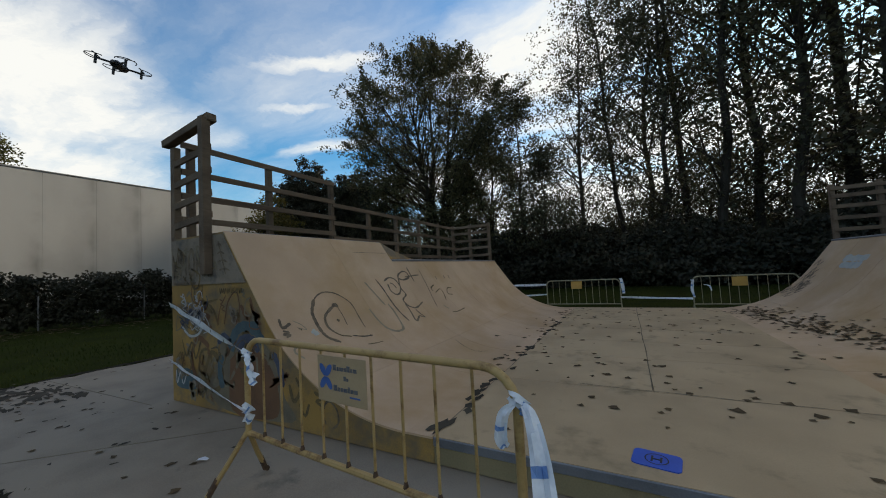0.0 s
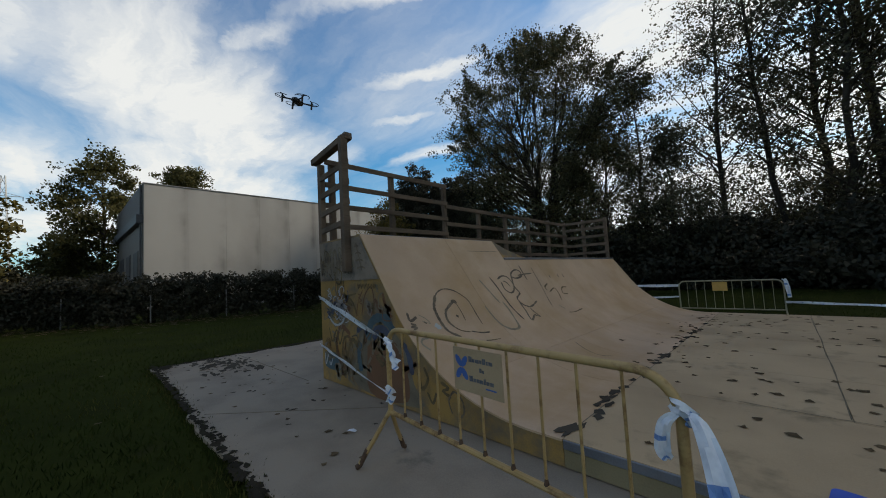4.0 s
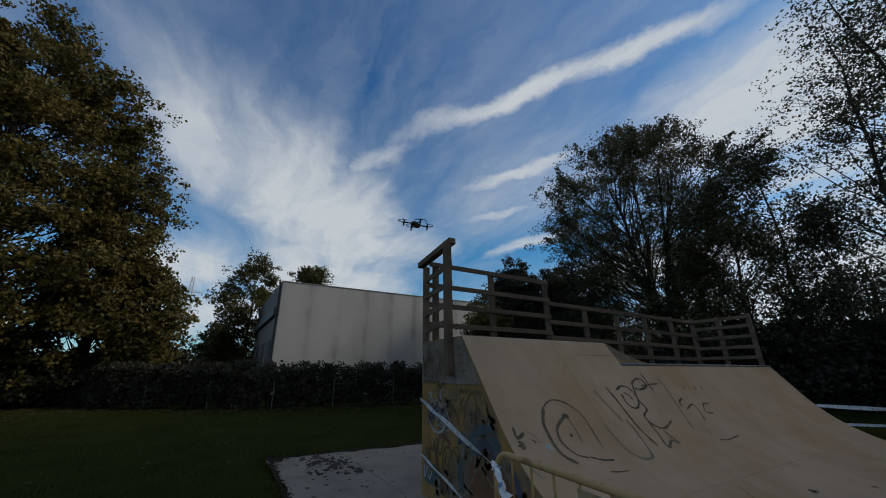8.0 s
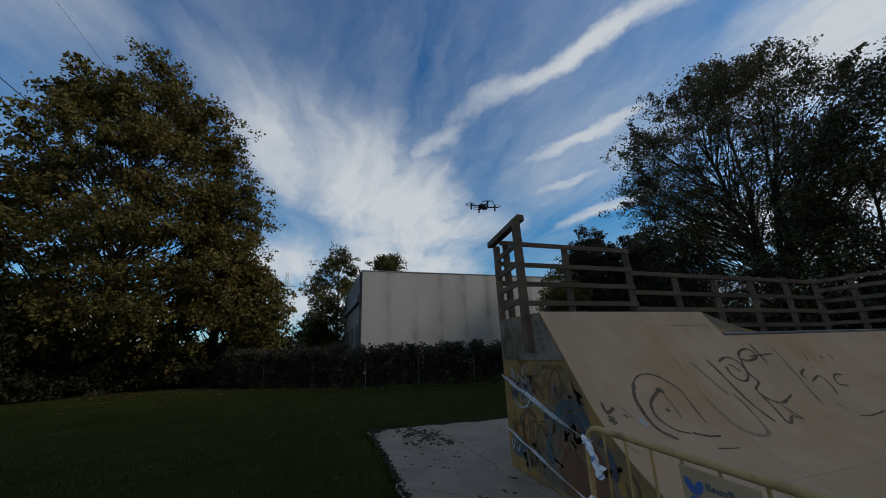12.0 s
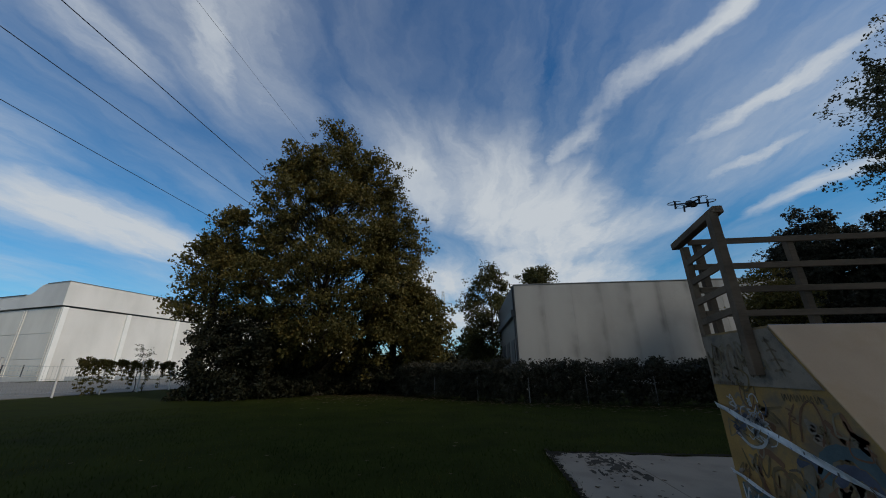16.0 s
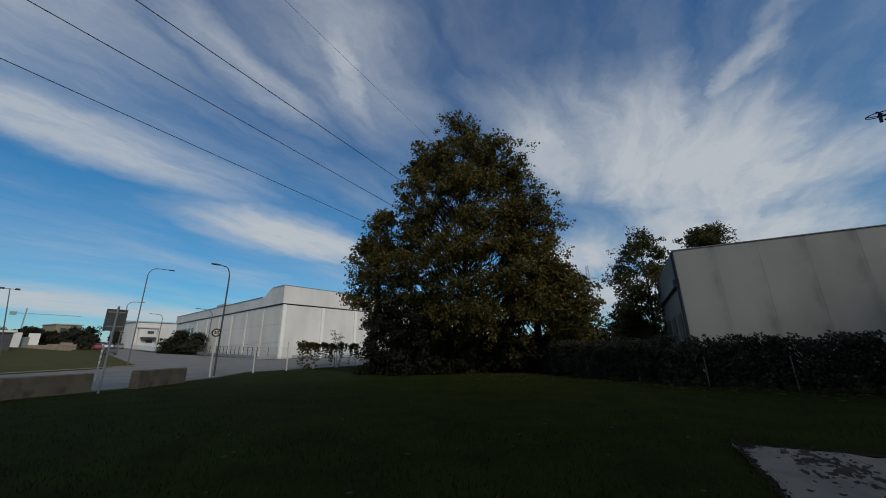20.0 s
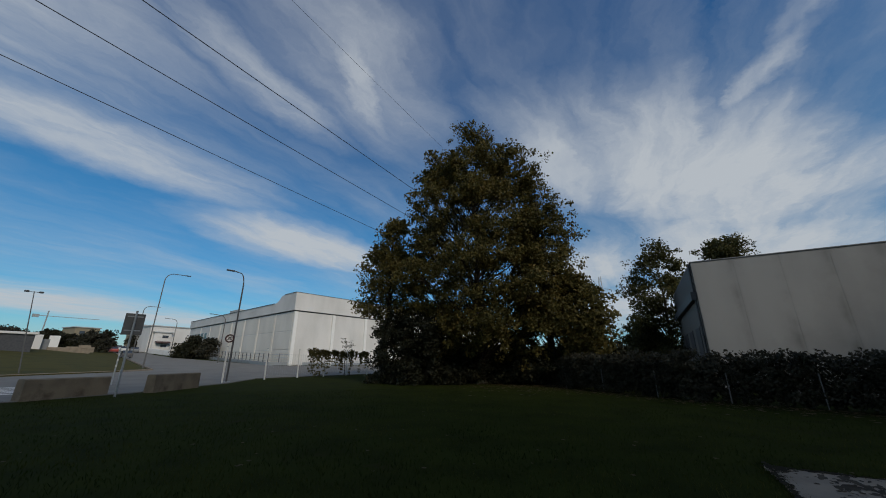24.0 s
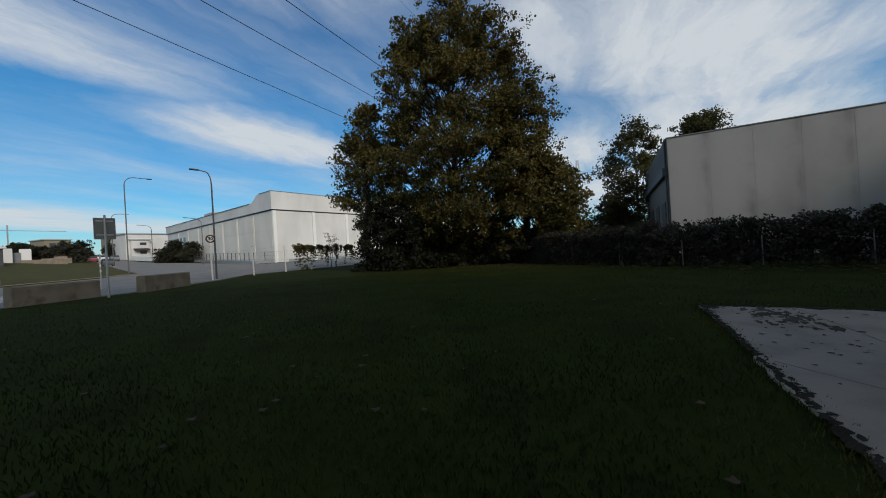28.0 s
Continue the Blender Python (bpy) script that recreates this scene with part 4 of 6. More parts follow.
# upright evergreens with many spires
for k, (az, r, h) in enumerate(((51.2, 34, 11.2), (49.4, 33.5, 11.9), (47.4, 33, 11.7), (45.2, 33, 10.6), (43.2, 32, 10.2), (41.3, 32.5, 10.6), (39.4, 31, 9.6), (53.4, 33, 7.6), (37.2, 31, 7.4))):
    grow("cypress_tree", "dark upright evergreen with a spiky top", "tree", spot(az, r), h, [(0.03, 1.35), (0.5, 1.25), (0.78, 0.85), (0.93, 0.35), (1.0, 0.05)], LEAF_HEDGE, 150, 8, 26, 0.085, 80 + k, 0.24, 0.12, hollow=0.2, bare=0.03, group="evergreens beside the hall", tuft=0.24)
grow("small_tree", "yellowish tree in front of the grey hall", "tree", spot(53.6, 29), 7.6, [(0.25, 1.0), (0.5, 1.6), (0.8, 1.2), (1.0, 0.3)], LEAF_PLANE, 40, 8, 26, 0.085, 91, 0.34, 0.12, bare=0.2, tuft=0.42)
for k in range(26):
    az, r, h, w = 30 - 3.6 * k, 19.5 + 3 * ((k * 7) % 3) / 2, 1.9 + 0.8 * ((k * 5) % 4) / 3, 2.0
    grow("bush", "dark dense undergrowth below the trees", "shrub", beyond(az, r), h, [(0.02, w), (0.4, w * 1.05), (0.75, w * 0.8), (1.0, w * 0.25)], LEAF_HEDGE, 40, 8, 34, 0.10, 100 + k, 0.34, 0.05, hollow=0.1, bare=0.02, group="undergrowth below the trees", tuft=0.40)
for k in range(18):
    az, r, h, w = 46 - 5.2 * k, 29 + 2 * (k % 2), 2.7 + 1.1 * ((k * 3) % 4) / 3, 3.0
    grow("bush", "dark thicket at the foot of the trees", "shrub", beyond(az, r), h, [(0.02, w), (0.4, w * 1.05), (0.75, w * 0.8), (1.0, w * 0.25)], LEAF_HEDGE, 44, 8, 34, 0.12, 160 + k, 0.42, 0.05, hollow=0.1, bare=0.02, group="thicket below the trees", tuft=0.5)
for az, r, h, prof in ((89.2, 47, 14.9, [(0.1, 2.6), (0.35, 3.5), (0.6, 3.2), (0.82, 2.2), (0.95, 1.2), (1.0, 0.4)]), (92.2, 48, 6.6, [(0.1, 1.6), (0.4, 1.8), (0.75, 1.2), (1.0, 0.4)]), (81.0, 52, 15.9, [(0.4, 1.2), (0.7, 1.4), (0.88, 1.3), (0.95, 1.0), (1.0, 0.4)])):
    grow("far_tree", "leafy tree rising behind the grey hall", "tree", spot(az, r), h, prof, LEAF_FAR, 70, 9, 30, 0.14, int(az * 3), 0.48, 0.25, bare=0.1, group="trees behind the grey hall", tuft=0.62)

# ---- hedge along the lawn's far side ----
HEDGE = [(-19.0, 16.0), (-19.8, 7.0), (-21.5, 1.0), (-25.5, -5.0), (-31.5, -10.5)]
rng = np.random.default_rng(8)
for (xa, ya), (xb, yb) in zip(HEDGE, HEDGE[1:]):
    n = int(75 * math.hypot(xb - xa, yb - ya))
    q = rng.uniform(size=n)
    top = (1.82 if ya > 2 else 1.95) + 0.12 * np.sin(q * 23) + 0.07 * np.sin(q * 61)
    c = np.stack([xa + (xb - xa) * q + rng.normal(size=n) * 0.32, ya + (yb - ya) * q + rng.normal(size=n) * 0.32, 0.12 + top * rng.uniform(size=n) ** 0.9], 1)
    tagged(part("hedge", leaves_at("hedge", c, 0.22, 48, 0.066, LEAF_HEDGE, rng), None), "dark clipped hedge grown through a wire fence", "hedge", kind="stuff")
for k in range(9):
    q = k / 8.6 * 3.999
    i = int(q)
    x, y = (HEDGE[i][j] + (HEDGE[i + 1][j] - HEDGE[i][j]) * (q - i) for j in (0, 1))
    solid("fence_post", Shape().tube([(x + 0.62, y, 0), (x + 0.62, y, 1.3)], 0.024, 6), SIGN_DARK, "pale fence post standing in the hedge", "fence post", "posts in the hedge")

# ---- pedestrian barriers ----
def barrier(name, label, length, at, group="", ribs=12, plate=0.5, plate_mat=SIGN_Y, low=0.26, wide=0.36, splay=0.03, paint=YELLOW):
    root = thing(name, label, "barrier", group, at)
    h, z0, r, bend = 1.10, low, 0.021, 0.16
    loop = [(0, 0, z0 - 0.02)] + [(0, 0, h - bend)]
    loop += [(bend - bend * math.cos(a), 0, h - bend + bend * math.sin(a)) for a in (radians(d) for d in range(15, 91, 15))]
    loop += [(length - bend + bend * math.sin(a), 0, h - bend + bend * math.cos(a)) for a in (radians(d) for d in range(0, 91, 15))]
    loop += [(length, 0, z0 - 0.02)]
    part("frame", Shape().tube(loop, r, 10), paint, root, smooth=True)
    part("bottom_rail", Shape().tube([(0, 0, z0), (length, 0, z0)], 0.019, 8), paint, root, smooth=True)
    for k in range(ribs):
        x = length * (k + 1) / (ribs + 1)
        part("rib", Shape().tube([(x, 0, z0), (x, 0, h)], 0.008, 6), paint, root, smooth=True)
    for x in (0.0, length):
        e = (-1 if x == 0 else 1) * splay
        for s in (-1, 1):
            leg = part("leg", Shape().tube([(x, 0, z0 + 0.02), (x + e * 0.45, s * 0.11, z0 * 0.52), (x + e * 0.8, s * 0.21, 0.045)], 0.018, 8), paint, root, smooth=True)
            part("foot", Shape().tube([(x + e * 0.62, s * 0.155, 0.15), (x + e * 0.8, s * 0.21, 0.035), (x + e * 0.88, s * 0.235, 0.018)], 0.0205, 8), RUST, leg, "rusted tube foot")
    if paint is YELLOW:
        for k in range(ribs):
            q = length * (k + 1) / (ribs + 1)
            part("weld", Shape().tube([(q, 0, z0 + 0.012), (q, 0, z0 + 0.03), (q, 0, z0 + 0.045)], [0.015, 0.012, 0.0085], 8), RUST, root, "rusty weld")
    p = part("sign_plate", Shape().box((plate, -0.028, h - 0.30), (plate + wide, -0.022, h - 0.035), 0.002), plate_mat, root, "yellowed sheet-metal name plate")
    return root, p


near, plate = barrier("barrier", "yellow steel crowd barrier with rust spots and tied tape", 2.07, pose(-2.50, 1.66, 0, 0, 0, -4.4), ribs=9, plate=0.83, low=0.43, wide=0.40, splay=0.2)
for k in range(4):
    a = radians(45 + 90 * k)
    c = Vector((0.905 + 0.034 * math.cos(a), -0.030, 0.945 + 0.052 * math.sin(a)))
    ring = [(c.x + 0.036 * math.cos(a) * math.cos(b) - 0.021 * math.sin(a) * math.sin(b), c.y, c.z + 0.046 * math.sin(a) * math.cos(b) + 0.021 * math.cos(a) * math.sin(b)) for b in (radians(d) for d in range(0, 360, 30))]
    part("emblem_petal", Shape().add(ring, [tuple(range(12))]), BLUE, plate, "blue petal of the emblem")
for z, h, marks in ((1.0, 0.026, (0.97, 0.026, 0.015, 0.03, 0.017, 0.024, 0.014, 0.028)), (0.945, 0.020, (1.055, 0.018, 0.012)), (0.885, 0.026, (0.97, 0.028, 0.02, 0.016, 0.03, 0.014, 0.022, 0.026))):
    x = marks[0]
    for k, w in enumerate(marks[1:]):
        tall_k = h * (1.25 if k in (0, 4) else 0.8)
        part("print_bar", Shape().box((x, -0.031, z - h / 2), (x + w, -0.0285, z - h / 2 + tall_k)), PRINT, plate)
        x += w + 0.006
part("print_bar", Shape().box((1.10, -0.031, 0.845), (1.18, -0.0285, 0.853)), BLUE, plate)
barrier("barrier", "yellow-grey steel crowd barrier on the grass beyond the ramp", 2.42, pose(-2.66, 13.25, -0.27, 0, 0, 3), "barriers beyond the ramp", 10, 0.85, ORANGE, paint=DULL_YELLOW)
barrier("barrier", "yellow-grey steel crowd barrier on the grass beyond the ramp", 2.42, pose(1.75, 13.1, -0.25, 0, 0, 0), "barriers beyond the ramp", 10, 0.95, ORANGE, paint=DULL_YELLOW)


def tape(name, pts, width, label, twist=0.0, sag=0.0, n=14, flat=(0, 0, 1)):
    """A ribbon along a line, sagging and turning."""
    a, b = Vector(pts[0]), Vector(pts[1])
    d = (b - a).normalized()
    n = max(n, int((b - a).length * 16))
    rows = []
    for k in range(n + 1):
        q = k / n
        m = q * (b - a).length
        p = a.lerp(b, q) - Vector((0, 0, sag * 4 * q * (1 - q)))
        w = Vector(flat) - d * Vector(flat).dot(d)
        turn = Matrix.Rotation(twist * q + 0.25 * math.sin(2.3 * m + 1) + 0.12 * math.sin(7.1 * m), 3, d)
        w = (turn @ w).normalized()
        up = d.cross(w)
        half = width / 2 * (0.85 + 0.15 * math.sin(3.1 * m + 0.6))
        rows.append([tuple(p + w * half * c + up * half * 0.14 * math.sin(2.6 * c + 5 * m)) for c in (-1, -0.4, 0.2, 1)])
    ob = solid(name, Shape().sheet(rows), TAPE, label, "tape", "barrier tape", True)
    out = Vector((0, -0.003, 0.001))
    for k in range(2, n - 1, 3):
        j = (k // 3) % 3
        a0, a1 = (Vector(rows[k][j]) + out, Vector(rows[k][j + 1]) + out)
        b0, b1 = (Vector(rows[k][c]).lerp(Vector(rows[k + 1][c]), 0.35) + out for c in (j, j + 1))
        part("print_bar", Shape().add([a0, a1, b1, b0], [(0, 1, 2, 3)]), TAPE_BLUE if k % 2 else PRINT, ob)
    return ob


tape("tape", ((-5.40, 2.47, 1.255), (-2.50, 1.66, 0.99)), 0.08, "white and blue plastic tape stretched from ramp to barrier", 0.5)
tape("tape", ((-5.40, 2.47, 0.52), (-2.50, 1.66, 0.56)), 0.06, "white and blue plastic tape stretched from ramp to barrier", 0.8)


def ribbon(name, pts, widths, label, lean=(1, 0.2, 0)):
    """A slack ribbon of changing width with a rolled cross-section."""
    p = [Vector(q) for q in pts]
    fine, wide = [], []
    for i in range(len(p) - 1):
        for k in range(6):
            q = k / 6
            a, b, c, d = p[max(i - 1, 0)], p[i], p[i + 1], p[min(i + 2, len(p) - 1)]
            fine.append(0.5 * (2 * b + (c - a) * q + (2 * a - 5 * b + 4 * c - d) * q * q + (3 * b - a - 3 * c + d) * q ** 3))
            wide.append(widths[i] + (widths[i + 1] - widths[i]) * q)
    rows = []
    for k, (c, w) in enumerate(zip(fine, wide)):
        d = (fine[min(k + 1, len(fine) - 1)] - fine[max(k - 1, 0)]).normalized()
        s = (Vector(lean) - d * Vector(lean).dot(d)).normalized()
        up = d.cross(s)
        rows.append([tuple(c + s * w * (j / 4 - 0.5) + up * w * 0.22 * math.sin(j * 1.9 + k * 0.55)) for j in range(5)])
    ob = solid(name, Shape().sheet(rows), TAPE, label, "tape", "barrier tape", True)
    for k in range(len(rows) // 2, len(rows) - 2, 6):
        part("print_bar", Shape().sheet([[tuple(Vector(q) + Vector((0.001, -0.004, 0.002))) for q in rows[k + j][:4]] for j in (0, 1)]), TAPE_BLUE, ob)
    return ob


ribbon("tape", [(-0.43, 1.475, 0.965), (-0.37, 1.43, 0.965), (-0.31, 1.33, 0.82), (-0.27, 1.22, 0.60), (-0.25, 1.14, 0.30)], [0.02, 0.05, 0.075, 0.09, 0.10], "white and blue tape hanging from the barrier's end")
ribbon("tape", [(-0.44, 1.47, 0.965), (-0.48, 1.44, 0.93), (-0.49, 1.43, 0.84), (-0.47, 1.44, 0.80)], [0.02, 0.045, 0.055, 0.03], "bow of the tape knot on the barrier's end")
ribbon("tape", [(-0.47, 1.50, 0.99), (-0.43, 1.46, 0.99), (-0.39, 1.48, 0.95), (-0.44, 1.50, 0.93)], [0.05, 0.05, 0.05, 0.05], "tape wound round the barrier's end", (0, 0, 1))
ribbon("tape", [(-2.53, 1.66, 1.0), (-2.49, 1.62, 1.01), (-2.45, 1.65, 0.98), (-2.50, 1.68, 0.97)], [0.06, 0.06, 0.06, 0.05], "tape wound round the barrier's post", (0, 0, 1))
ribbon("tape", [(-2.47, 1.63, 1.0), (-2.38, 1.58, 0.98), (-2.28, 1.55, 0.90), (-2.22, 1.54, 0.86)], [0.03, 0.07, 0.10, 0.09], "loose end of the tape knotted on the barrier", (0, 0, 1))
ribbon("tape", [(-2.53, 1.66, 0.60), (-2.49, 1.62, 0.62), (-2.46, 1.65, 0.58), (-2.49, 1.63, 0.50)], [0.06, 0.07, 0.07, 0.05], "tape wound round the barrier's post", (0, 0, 1))
tape("tape", ((-0.24, 13.3, 0.22), (1.75, 13.1, 0.18)), 0.07, "white tape strung between the far barriers")
tape("tape", ((-5.4, 12.6, 0.75), (-2.66, 13.25, 0.70)), 0.09, "white tape strung from the ramp to the far barrier")
tape("tape", ((-5.4, 12.6, 0.25), (-2.66, 13.25, 0.35)), 0.06, "white tape strung from the ramp to the far barrier")
tape("tape", ((4.17, 13.1, 0.72), (5.8, 12.4, 0.70)), 0.07, "white tape strung from the far barrier")

ribbon("tape", [(-0.26, 13.30, 0.82), (-0.20, 13.26, 0.84), (-0.17, 13.24, 0.60), (-0.14, 13.22, 0.32)], [0.05, 0.08, 0.10, 0.09], "tape hanging from the far barrier's end")
ribbon("tape", [(1.72, 13.10, 0.72), (1.76, 13.05, 0.75), (1.72, 13.07, 0.45), (1.78, 13.05, 0.20)], [0.07, 0.07, 0.08, 0.05], "tape wound round the far barrier's post")
ribbon("tape", [(2.02, 13.06, 0.60), (2.16, 13.04, 0.56), (2.20, 13.04, 0.40)], [0.03, 0.05, 0.03], "loose end of tape on the far barrier")

# ---- drone landing pad and the drone in the air ----
corner = [(sx * 0.105 + 0.035 * math.cos(a), sy * 0.07 + 0.035 * math.sin(a)) for sx, sy, a0 in ((1, 1, 0), (-1, 1, 90), (-1, -1, 180), (1, -1, 270)) for a in (radians(a0 + d) for d in (0, 30, 60, 90))]
pad_shape = Shape().add([(x, y, z) for z in (0, 0.006) for x, y in corner], [tuple(range(15, -1, -1)), tuple(range(16, 32))] + [(i, (i + 1) % 16, 16 + (i + 1) % 16, 16 + i) for i in range(16)])
pad = solid("landing_pad", pad_shape, PAD_BLUE, "small blue drone landing pad with a letter in a ring", "landing pad", at=pose(0.09, 2.75, FZ + 0.002 + fall(2.75), 0, 0, -8))
part("ring", Shape().add([(r * math.cos(a), r * math.sin(a), 0.0075) for r in (0.062, 0.070) for a in (2 * math.pi * k / 24 for k in range(24))], [(k, (k + 1) % 24, 24 + (k + 1) % 24, 24 + k) for k in range(24)]), PLASTIC, pad)
for lo, hi in (((-0.032, -0.035), (-0.020, 0.035)), ((0.020, -0.035), (0.032, 0.035)), ((-0.020, -0.006), (0.020, 0.006))):
    part("letter_stroke", Shape().box((*lo, 0.0065), (*hi, 0.0085)), PLASTIC, pad)


def drone(at):
    root = thing("drone", "small black quadcopter with propeller guards hovering in the air", "drone", at=at)
    part("body", Shape().box((-0.022, -0.045, -0.018), (0.022, 0.045, 0.014), 0.010), PLASTIC, root)
    part("camera", Shape().box((-0.008, -0.056, -0.008), (0.008, -0.042, 0.006), 0.003), DARKMETAL, root)
    for sx in (-1, 1):
        for sy in (-1, 1):
            c = Vector((sx * 0.065, sy * 0.062, 0.012))
            part("arm", Shape().tube([(sx * 0.016, sy * 0.03, 0), (c.x, c.y, 0.0)], 0.005, 6), PLASTIC, root)
            part("motor", Shape().tube([(c.x, c.y, -0.028), (c.x, c.y, 0.014)], 0.006, 8), PLASTIC, root)
            a0 = math.atan2(sy, sx)
            part("guard", Shape().tube([(c.x + 0.042 * math.cos(a0 + d), c.y + 0.042 * math.sin(a0 + d), 0.008) for d in (radians(q) for q in range(-110, 111, 20))], 0.0022, 5), PLASTIC, root)
            part("guard_strut", Shape().tube([(c.x, c.y, 0.0), (c.x + 0.042 * math.cos(a0), c.y + 0.042 * math.sin(a0), 0.008)], 0.002, 5), PLASTIC, root)
            part("propeller", Shape().bar((c.x - 0.036 * math.cos(a0 + 1), c.y - 0.036 * math.sin(a0 + 1), 0.016), (c.x + 0.036 * math.cos(a0 + 1), c.y + 0.036 * math.sin(a0 + 1), 0.016), 0.007, 0.0015, 0), PLASTIC, root)
    return root


drone(pose(-2.24, 0.85, 2.68, 5, 8, 40))

# ---- the street beyond the lawn ----
def plate_mesh(pts, lift, thick):
    v = [(x, y, lie(x, y) + lift) for x, y in pts]
    n = len(v)
    return Shape().add(v + [(x, y, z - thick) for x, y, z in v], [tuple(range(n))] + [(i, n + i, n + (i + 1) % n, (i + 1) % n) for i in range(n)])


solid("road", plate_mesh([(30, -22.0), (-2, -22.2), (-8.4, -23.8), (-15.2, -27.6), (-19.5, -31.4), (-19.8, -32.0), (30, -32.0)], 0.005, 0.1), ASPHALT, "pale worn grey asphalt street", "road", kind="structure")
RISING = "pale worn grey asphalt street rising away"
solid("road", plate_mesh([(30, -32.01), (-19.8, -32.01), (-70, -32.2), (-70, -50), (-37.5, -54), (-41.6, -99.99), (-31.9, -99.99), (-18.2, -48.0), (-14, -45.6), (-6.5, -42.5), (30, -41)], 0.005, 0.1), ASPHALT, RISING, "road", kind="structure")
solid("road", plate_mesh([(-41.6, -100), (-42.6, -112), (-49, -149.9), (-41.9, -149.9), (-31.9, -100)], 0.005, 0.1), ASPHALT, RISING, "road", kind="structure")


def verge_row(y):
    """A row of the verge, from the street's rim outwards."""
    rim = -17.6 - 0.263 * (-y - 47.8)
    return [(x, y, lie(x, y) + 0.09) for x in [rim + (60 - rim) * k / 24 for k in range(25)]]


solid("ground", Shape().sheet([verge_row(y) for y in [-149.5] + list(range(-145, -48, 5)) + [-47.9]], 0.2), LAWN_DRY, "dry mown grass verge between the streets", "verge", kind="structure")
solid("ground", plate_mesh([(30, -40.7), (-6.5, -42.2), (-14, -45.3), (-17.6, -47.89), (30, -47.89)], 0.09, 0.2), LAWN_DRY, "dry mown grass verge between the streets", "verge", kind="structure")
kerb_line = [(30, -40.85), (-6.5, -42.35), (-14, -45.45), (-18.0, -47.9), (-31.25, -98)]
for a, b in zip(kerb_line, kerb_line[1:]):
    tagged(part("kerb", Shape().bar((*a, lie(*a) + 0.05), (*b, lie(*b) + 0.05), 0.16, 0.18, 0.02), CONCRETE), "grey concrete kerb round the verge", "kerb", kind="structure")
for k in range(6):
    y = -27.0 - 1.05 * k
    tagged(part("road_marking", Shape().box((-4.8 - 0.28 * k, y - 0.25, lie(0, y) + 0.008), (6.0, y + 0.25, lie(0, y) + 0.014)), WHITE), "worn white stripe of a zebra crossing", "road marking", "zebra crossing", kind="structure")


def block(a, b, h, at_label):
    d = Vector((b[0] - a[0], b[1] - a[1], 0))
    m = pose(a[0], a[1], lie(*a), 0, 0, math.degrees(math.atan2(d.y, d.x)))
    sh = Shape()
    sec = [(-0.24, -0.1), (-0.22, h - 0.05), (-0.17, h), (0.17, h), (0.22, h - 0.05), (0.24, -0.1)]
    n = len(sec)
    sh.add([(x, p, q) for x in (0, d.length) for p, q in sec], [tuple(range(n - 1, -1, -1)), tuple(range(n, 2 * n))] + [(i, (i + 1) % n, n + (i + 1) % n, n + i) for i in range(n)])
    return solid("concrete_block", sh, STAINED, at_label, "concrete barrier", "concrete blocks at the kerb", at=m)


block((-4.2, -22.9), (-7.2, -23.9), 0.82, "stained grey concrete block barrier at the street edge")
block((-8.8, -23.4), (-11.9, -25.4), 0.86, "stained grey concrete block barrier at the street edge")


def street_lamp(x, y, h, arm, label, toward=(1, 0), r=0.075):
    root = thing("street_lamp", label, "street lamp", "street lamps", pose(x, y, lie(x, y)))
    d = Vector((*toward, 0)).normalized()
    pts = [(0, 0, 0), (0, 0, h - 1.1)] + [tuple(d * (arm * 0.45 * (1 - math.cos(a))) + Vector((0, 0, h - 1.1 + 1.0 * math.sin(a)))) for a in (radians(q) for q in (20, 40, 60, 80))] + [tuple(d * arm + Vector((0, 0, h)))]
    part("pole", Shape().tube(pts, [r, r * 0.8] + [r * 0.6] * 5, 8), DARKMETAL if arm < 1.5 else SIGN_DARK, root, smooth=True)
    part("lamp_head", Shape().bar(tuple(d * arm + Vector((0, 0, h))), tuple(d * (arm + 0.6) + Vector((0, 0, h + 0.03))), 0.24, 0.10, 0.03), DARKMETAL, root)
    part("base_plate", Shape().box((-0.18, -0.18, 0), (0.18, 0.18, 0.05), 0.01), GALV, root)
    return root


street_lamp(-15.4, -28.4, 8.35, 0.75, "tall grey street lamp with a curved arm", (1.0, -0.45), 0.068)
street_lamp(-18.0, -50.3, 11.2, 2.3, "tall pale street lamp with a long curved arm", (-1.0, -0.2), 0.07)
street_lamp(-34.0, -66.0, 8.2, 2.0, "street lamp beside the white warehouse", (1.0, -0.3), 0.08)
street_lamp(-40.5, -100.0, 9.0, 2.0, "street lamp farther up the street", (1.0, -0.3), 0.09)
street_lamp(-30.0, -90.0, 10.5, 2.4, "street lamp farther up the street", (-1.0, -0.2), 0.09)
def flood_mast(x, y, h, lean):
    mast = thing("floodlight_mast", "thin grey mast with two floodlights beyond the street", "lamp mast", "floodlight masts", pose(x, y, lie(x, y)))
    part("pole", Shape().tube([(0, 0, 0), (lean, 0, h)], [0.05, 0.03], 8), SIGN_DARK, mast)
    for side in (-0.42, 0.42):
        part("floodlight", Shape().box((lean + side - 0.14, -0.10, h - 0.09), (lean + side + 0.14, 0.10, h + 0.05), 0.03), DARKMETAL, mast)
    part("crossbar", Shape().bar((lean - 0.45, 0, h - 0.04), (lean + 0.45, 0, h - 0.04), 0.04, 0.04), SIGN_DARK, mast)


flood_mast(-7.95, -44.9, 6.6, 0.75)
flood_mast(-12.3, -110.0, 6.4, 0.6)

